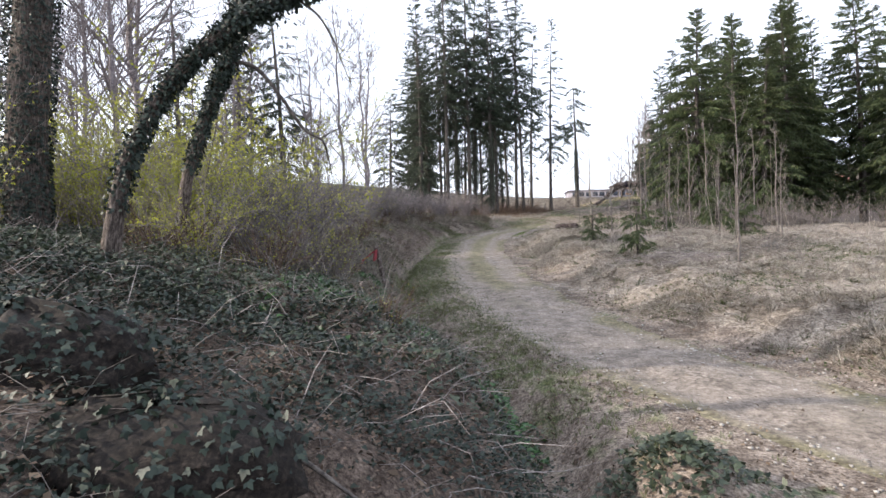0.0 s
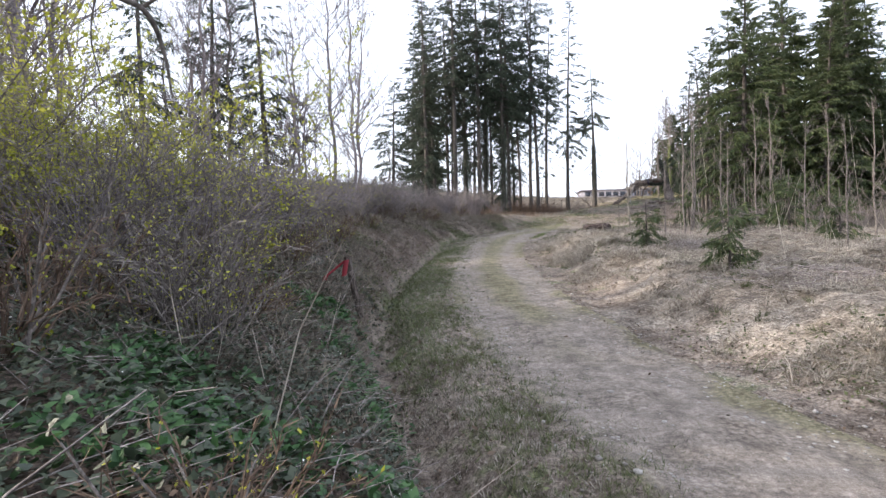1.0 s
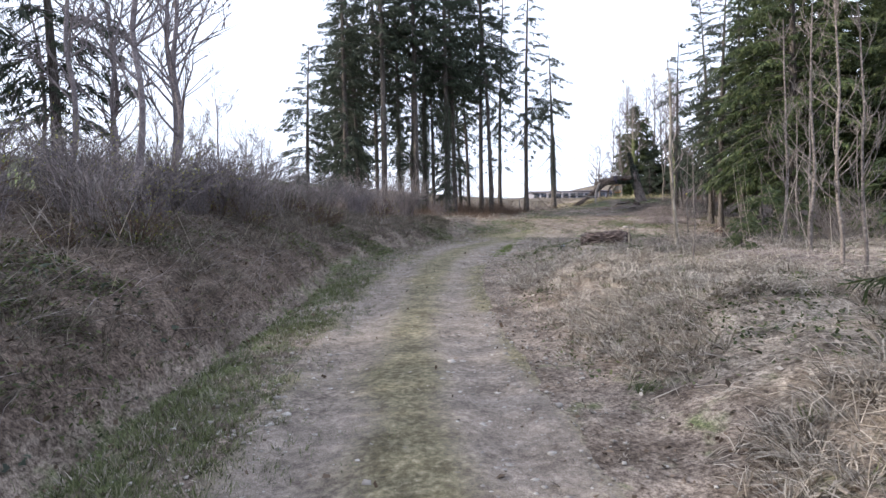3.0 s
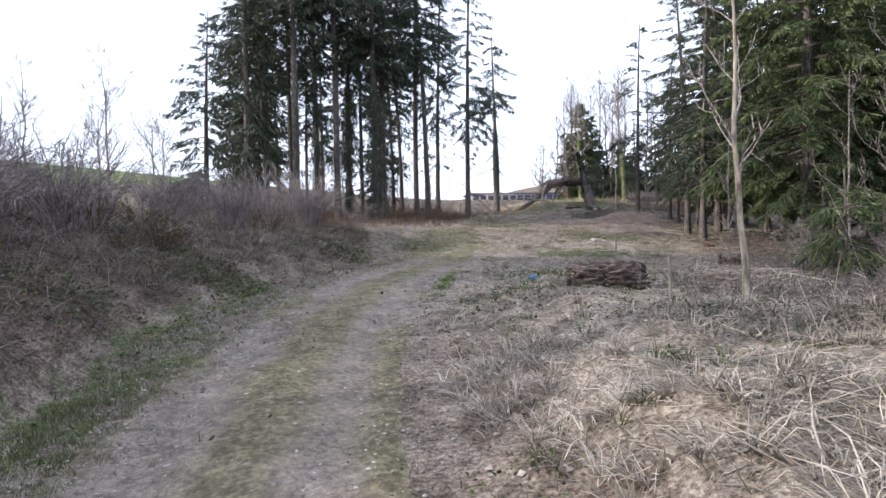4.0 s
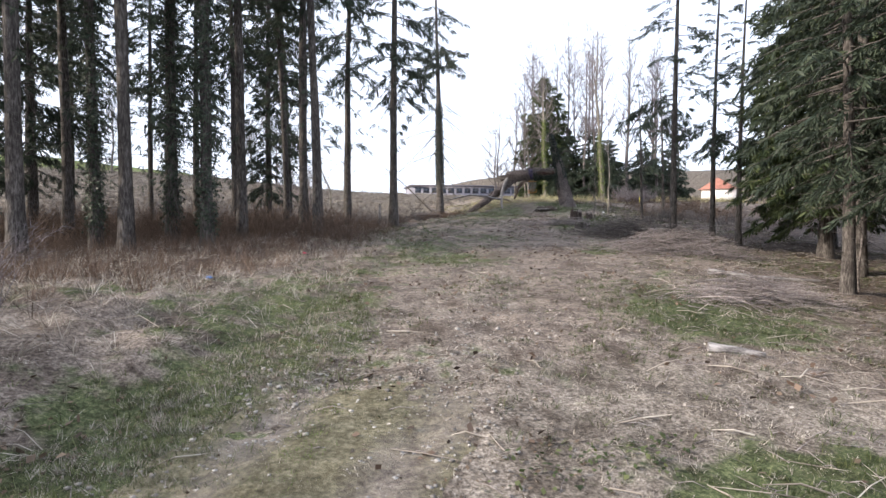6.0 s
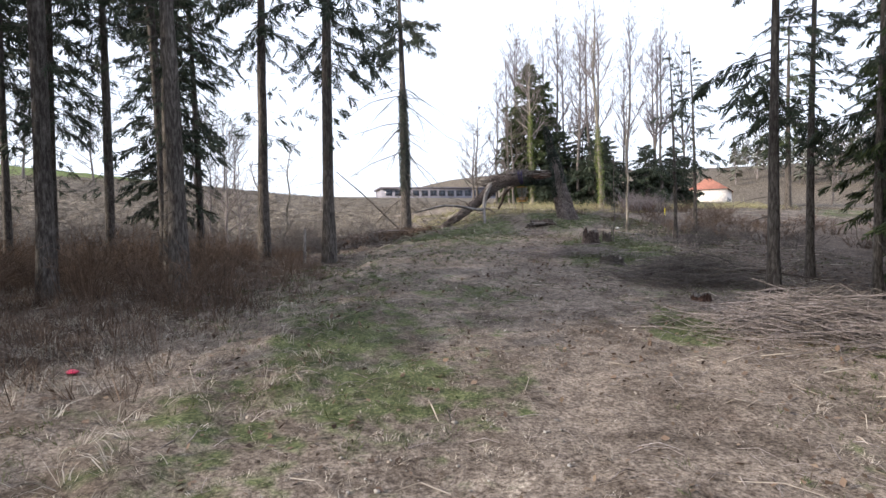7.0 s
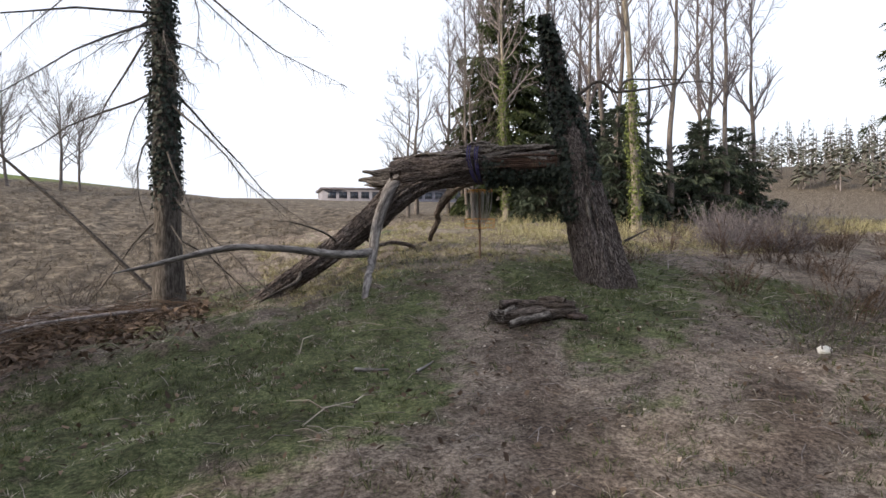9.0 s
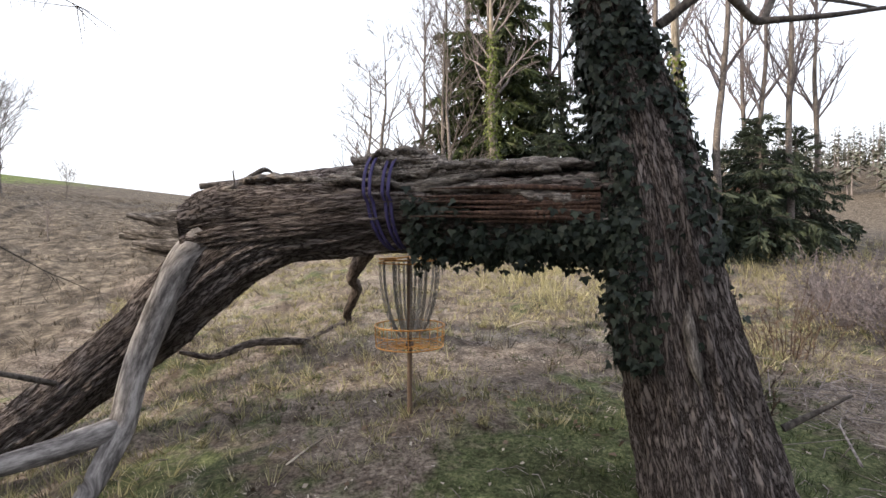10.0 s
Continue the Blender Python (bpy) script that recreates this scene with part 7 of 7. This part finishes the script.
def flat_leaves(name, label, seed, places, size, colour, lift=0.03, kind="leaves", lobed=False):
    rng = np.random.default_rng(seed)
    n = len(places)
    c = places + np.stack([np.zeros(n), np.zeros(n), rng.random(n) * lift], 1)
    d = sphere_ways(rng, n) * [1, 1, 0.45] + [0, 0, 0.1]
    w = np.cross(d, [0, 0, 1.0]) + rng.normal(size=(n, 3)) * 0.35
    s = size * rng.uniform(0.6, 1.4, n)
    g = Geo()
    leaves(g, c, d, w, s, s * 0.75)
    if lobed:
        d, w = unit(d), unit(w)
        for q in (1, -1):
            leaves(g, c, d * 0.5 + w * q, w * 0.6 - d * q, s * 0.75, s * 0.5)
    lone(name, g, colour, label, kind, kind="stuff")


def stalks(name, label, seed, places, long, colour, rise=0.18, thick=0.0045, kind="stalks"):
    rng = np.random.default_rng(seed)
    n = len(places)
    az = rng.random(n) * 6.28
    ln = long * rng.uniform(0.3, 1.1, n)
    d = np.stack([np.cos(az), np.sin(az), np.abs(rng.normal(size=n)) * rise], 1) * ln[:, None]
    mid = places + d * 0.5 + rng.normal(size=(n, 3)) * 0.04 * ln[:, None] + [0, 0, 0.03]
    end = places + d + rng.normal(size=(n, 3)) * 0.05 * ln[:, None] - [0, 0, 0.02]
    end[:, 2] = np.maximum(end[:, 2], land(end[:, 0], end[:, 1]) + 0.005)
    r = thick * rng.uniform(0.6, 1.6, n)
    g = Geo()
    twigs(g, places, mid, r, r * 0.8)
    twigs(g, mid, end, r * 0.8, r * 0.4)
    lone(name, g, colour, label, kind, kind="stuff")


ivy_floor = spots(rng, 20000, -8, 3, 4.5, 26, lambda x, y: step(up_bank(x, y), -0.4, 0.4) * np.clip(patch(x, y, 0.45, 61) * 1.3 - 0.15, 0, 1) * np.interp(y, [14, 26], [1, 0.45]))
flat_leaves("ground_ivy", "dark green ivy covering the bank", 11, ivy_floor, 0.06, M_IVY, 0.14, "ivy", True)
near_ivy = spots(rng, 17000, -6.5, 2.5, 5, 13, lambda x, y: step(up_bank(x, y), -0.4, 0.4) * np.clip(patch(x, y, 0.6, 69) * 1.5 - 0.2, 0, 1))
flat_leaves("ground_ivy", "green ivy trailing over the bank", 20, near_ivy, 0.042, M_IVY, 0.24, "ivy", True)
# Ivy in the dark copy, which paints the shade over the near bank.
shaded_ivy = spots(rng, 20000, -6, 2.5, 1.5, 6.5, lambda x, y: step(up_bank(x, y), -0.4, 0.4) * np.maximum(step(y - 0.25 * x, 2.6, 4.2), step(-x, 0.9, 1.6)) * np.clip(patch(x, y, 0.8, 70) * 2.0 - 0.5, 0, 1))
flat_leaves("ground_ivy", "bank ivy with shade painted into its dark colour", 26, shaded_ivy, 0.036, M_IVY_DARK, 0.2, "ivy", True)
crumbs = spots(np.random.default_rng(39), 12000, -5, 2.6, 0.8, 7.5, lambda x, y: step(up_bank(x, y), -0.8, 0.0) * np.clip(patch(x, y, 0.8, 71) * 1.6, 0.1, 1))
flat_leaves("leaf_litter", "small reddish-brown leaves and bark crumbs on the bank", 34, crumbs, 0.036, M_BRACKEN, 0.1)
stalks("fallen_twigs", "dark thin twigs tangled over the bank", 35, spots(np.random.default_rng(40), 1500, -5, 2.4, 1.2, 9, lambda x, y: step(up_bank(x, y), -0.4, 0.4)), 0.45, M_SAPLING, 0.35, 0.003)
clump = spots(rng, 700, 8, 31, 44, 82, lambda x, y: np.clip(patch(x, y, 0.5, 78) * 2 - 0.8, 0, 1) * step(side(x, y), -9, -6) * (1 - 0.9 * trodden(x, y)))
tufts("dry_grass", "scattered shaggy grass clumps in the clearing", 21, clump, 26, 0.13, 0.008, M_DRY, 1.7, 0.12)
clump = spots(rng, 3000, 8, 31, 44, 82, lambda x, y: np.clip(patch(x, y, 0.5, 79) * 2 - 0.8, 0, 1) * step(side(x, y), -9, -6) * (1 - 0.9 * trodden(x, y)))
tufts("green_grass", "scattered dark green grass clumps in the clearing", 22, clump, 24, 0.11, 0.009, M_GREEN, 1.4, 0.14, simple=True)
brown = spots(rng, 20000, -9, 6, -2, 46, lambda x, y: step(up_bank(x, y), -0.8, 0.0) * 0.9 + 0.04)
flat_leaves("leaf_litter", "brown fallen leaves on the bank", 12, brown, 0.07, M_LITTER, 0.05)
brown = spots(rng, 15000, -6, 32, 40, 84, lambda x, y: 0.12 + 0.5 * trodden(x, y) + 0.5 * step(-side(x, y), 5, 8) + 0.4 * step(side(x, y), 6, 9))
flat_leaves("leaf_litter", "brown fallen leaves and bark chips in the clearing", 13, brown, 0.06, M_LITTER, 0.03)
chips = spots(rng, 9000, 2, 15, 5, 42, lambda x, y: step(side(x, y), 1.7, 2.4) * 0.8)
flat_leaves("leaf_litter", "pale dead leaves and chips in the cut clearing", 14, chips, 0.06, M_STRAW, 0.04)
green = spots(rng, 28000, 2, 14, 5, 44, lambda x, y: step(side(x, y), 1.5, 2.2) * np.clip(fnoise(x, y, 0.5, 66) * 2.6 + 0.15 - 0.25 * step(y, 34.5, 37) + 0.3 * np.exp(-((x - 7.4) ** 2 + (y - 33) ** 2) / 3), 0, 1))
flat_leaves("low_weeds", "low green weeds and moss in the clearing", 15, green, 0.05, M_GREEN, 0.05, "weeds")
edge_leaves = spots(rng, 16000, -3, 10, 2, 48, lambda x, y: np.interp(np.abs(side(x, y)), [0, 0.7, 1.3, 2.3, 2.8], [0.2, 0.18, 0.7, 1, 0.3]) * patch(x, y, 0.8, 68))
flat_leaves("leaf_litter", "brown leaf crumbs along the track", 17, edge_leaves, 0.04, M_LITTER, 0.015)
weeds = spots(rng, 20000, -9, 4, 8, 52, lambda x, y: step(up_bank(x, y), -0.9, 0.2) * step(-up_bank(x, y), -4.5, -1.0) * np.clip(fnoise(x, y, 0.6, 82) * 2.8 + 0.25, 0, 1))
flat_leaves("low_weeds", "small green weeds on the ditch bank", 23, weeds, 0.055, M_GREEN, 0.12, "weeds")
fern = spots(rng, 4200, 12, 20.5, 76.5, 84, lambda x, y: np.exp(-(((x - 17) / 3) ** 2 + ((y - 80) / 2) ** 2)))
flat_leaves("dead_bracken", "reddish-brown dead bracken by the dead spruce", 27, fern, 0.12, M_BRACKEN, 0.2, "bracken", True)
chip = spots(rng, 4200, 8, 31, 44, 81, lambda x, y: (0.2 + 0.8 * patch(x, y, 0.7, 91)) * np.interp(y, [47, 53, 70, 74], [1, 0.35, 0.5, 1]))
flat_leaves("bark_chips", "pale bark chips and dead leaves in the clearing", 29, chip, 0.045, M_STRAW, 0.04, "chips")
damp = spots(rng, 7000, 8, 31, 44, 81, lambda x, y: np.clip(patch(x, y, 0.8, 92) * 2.4 - 1.0, 0, 1))
flat_leaves("leaf_litter", "dark damp leaves in hollows of the clearing", 30, damp, 0.08, M_BRACKEN, 0.04)
fresh = spots(rng, 3300, -3.6, 1.6, 5.6, 15, lambda x, y: step(up_bank(x, y), -0.3, 0.3) * step(-up_bank(x, y), -3.6, -1.6) * np.clip(fnoise(x, y, 0.8, 97) * 3.0 + 0.1, 0, 1))
flat_leaves("fresh_weeds", "fresh bright green leaves beside the ditch", 33, fresh, 0.075, M_FRESH, 0.16, "weeds", True)
petals = spots(rng, 200, -3.5, 1.4, 6.5, 14, lambda x, y: step(up_bank(x, y), -0.3, 0.3) * np.clip(fnoise(x, y, 0.7, 67) * 2, 0, 1))
flat_leaves("wood_anemones", "small white spring flowers among the ivy", 16, petals + [0, 0, 0.12], 0.022, M_PETAL, 0.04, "flowers")


stalks("dead_stalks", "pale dead stalks lying over the clearing", 21, spots(rng, 6000, 3, 17, 6, 40, lambda x, y: np.interp(y, [27, 34], [1, 0.15]) * step(side(x, y), 2.0, 3.0) * np.interp(side(x, y), [3, 13], [1, 0.5])), 0.6, M_STRAW)
stalks("dead_stalks", "pale dead stems lying over the ivy", 28, spots(rng, 520, -6, 2.2, 3.6, 13, lambda x, y: step(up_bank(x, y), 0.0, 0.6)), 0.8, M_GREY_TWIG, 0.16, 0.004)
stalks("dead_stalks", "dead stalks and brambles over the bank", 22, spots(rng, 5200, -9, 3, 3.2, 46, lambda x, y: step(up_bank(x, y), 0.0, 0.8)), 0.7, M_GREY_TWIG, 0.5, 0.004)
stalks("upright_stalks", "standing dead stems on the bank", 23, spots(rng, 900, -8, 3, 8, 44, lambda x, y: step(up_bank(x, y), 0.6, 1.6)), 0.5, M_STRAW, 1.8, 0.004)
stalks("fallen_twigs", "small twigs strewn over the clearing", 24, spots(rng, 8000, 4, 32, 40, 84, lambda x, y: 0.3 + 0.6 * step(side(x, y), 2, 5)), 0.4, M_GREY_TWIG, 0.06, 0.0045)
stalks("pale_sticks", "pale sticks strewn over the clearing", 25, spots(rng, 1400, 6, 32, 40, 82, lambda x, y: 0.2 + 0.8 * step(side(x, y), 2, 5)), 0.7, M_STRAW, 0.08, 0.008)
stalks("upright_stalks", "standing dead weeds in the cut clearing", 26, spots(rng, 500, 4, 18, 8, 30, lambda x, y: step(side(x, y), 4, 6)), 0.6, M_STRAW, 2.2, 0.004)

mound = spots(rng, 900, 1.2, 2.9, 3.5, 5.1, lambda x, y: np.exp(-((x - 2.0) ** 2 + (y - 4.3) ** 2) / 0.3))
flat_leaves("ground_ivy", "ivy and moss on a small mound beside the track", 18, mound, 0.055, M_IVY, 0.08, "ivy", True)
g = Geo()
p = spots(rng, 14000, -2, 14, 0, 54, lambda x, y: (np.abs(side(x, y)) < 2.0) * np.interp(y, [44, 50], [1, 0.12]) * (0.25 + 0.75 * np.exp(-((np.abs(side(x, y)) - 0.85) / 0.5) ** 2)))
lumps(g, p + [0, 0, 0.012], np.random.default_rng(7).gamma(2.0, 0.007, len(p)) + 0.008, np.random.default_rng(8))
lone("track_stones", g, M_STONE, "small pale stones bedded in the track", "gravel", kind="stuff")
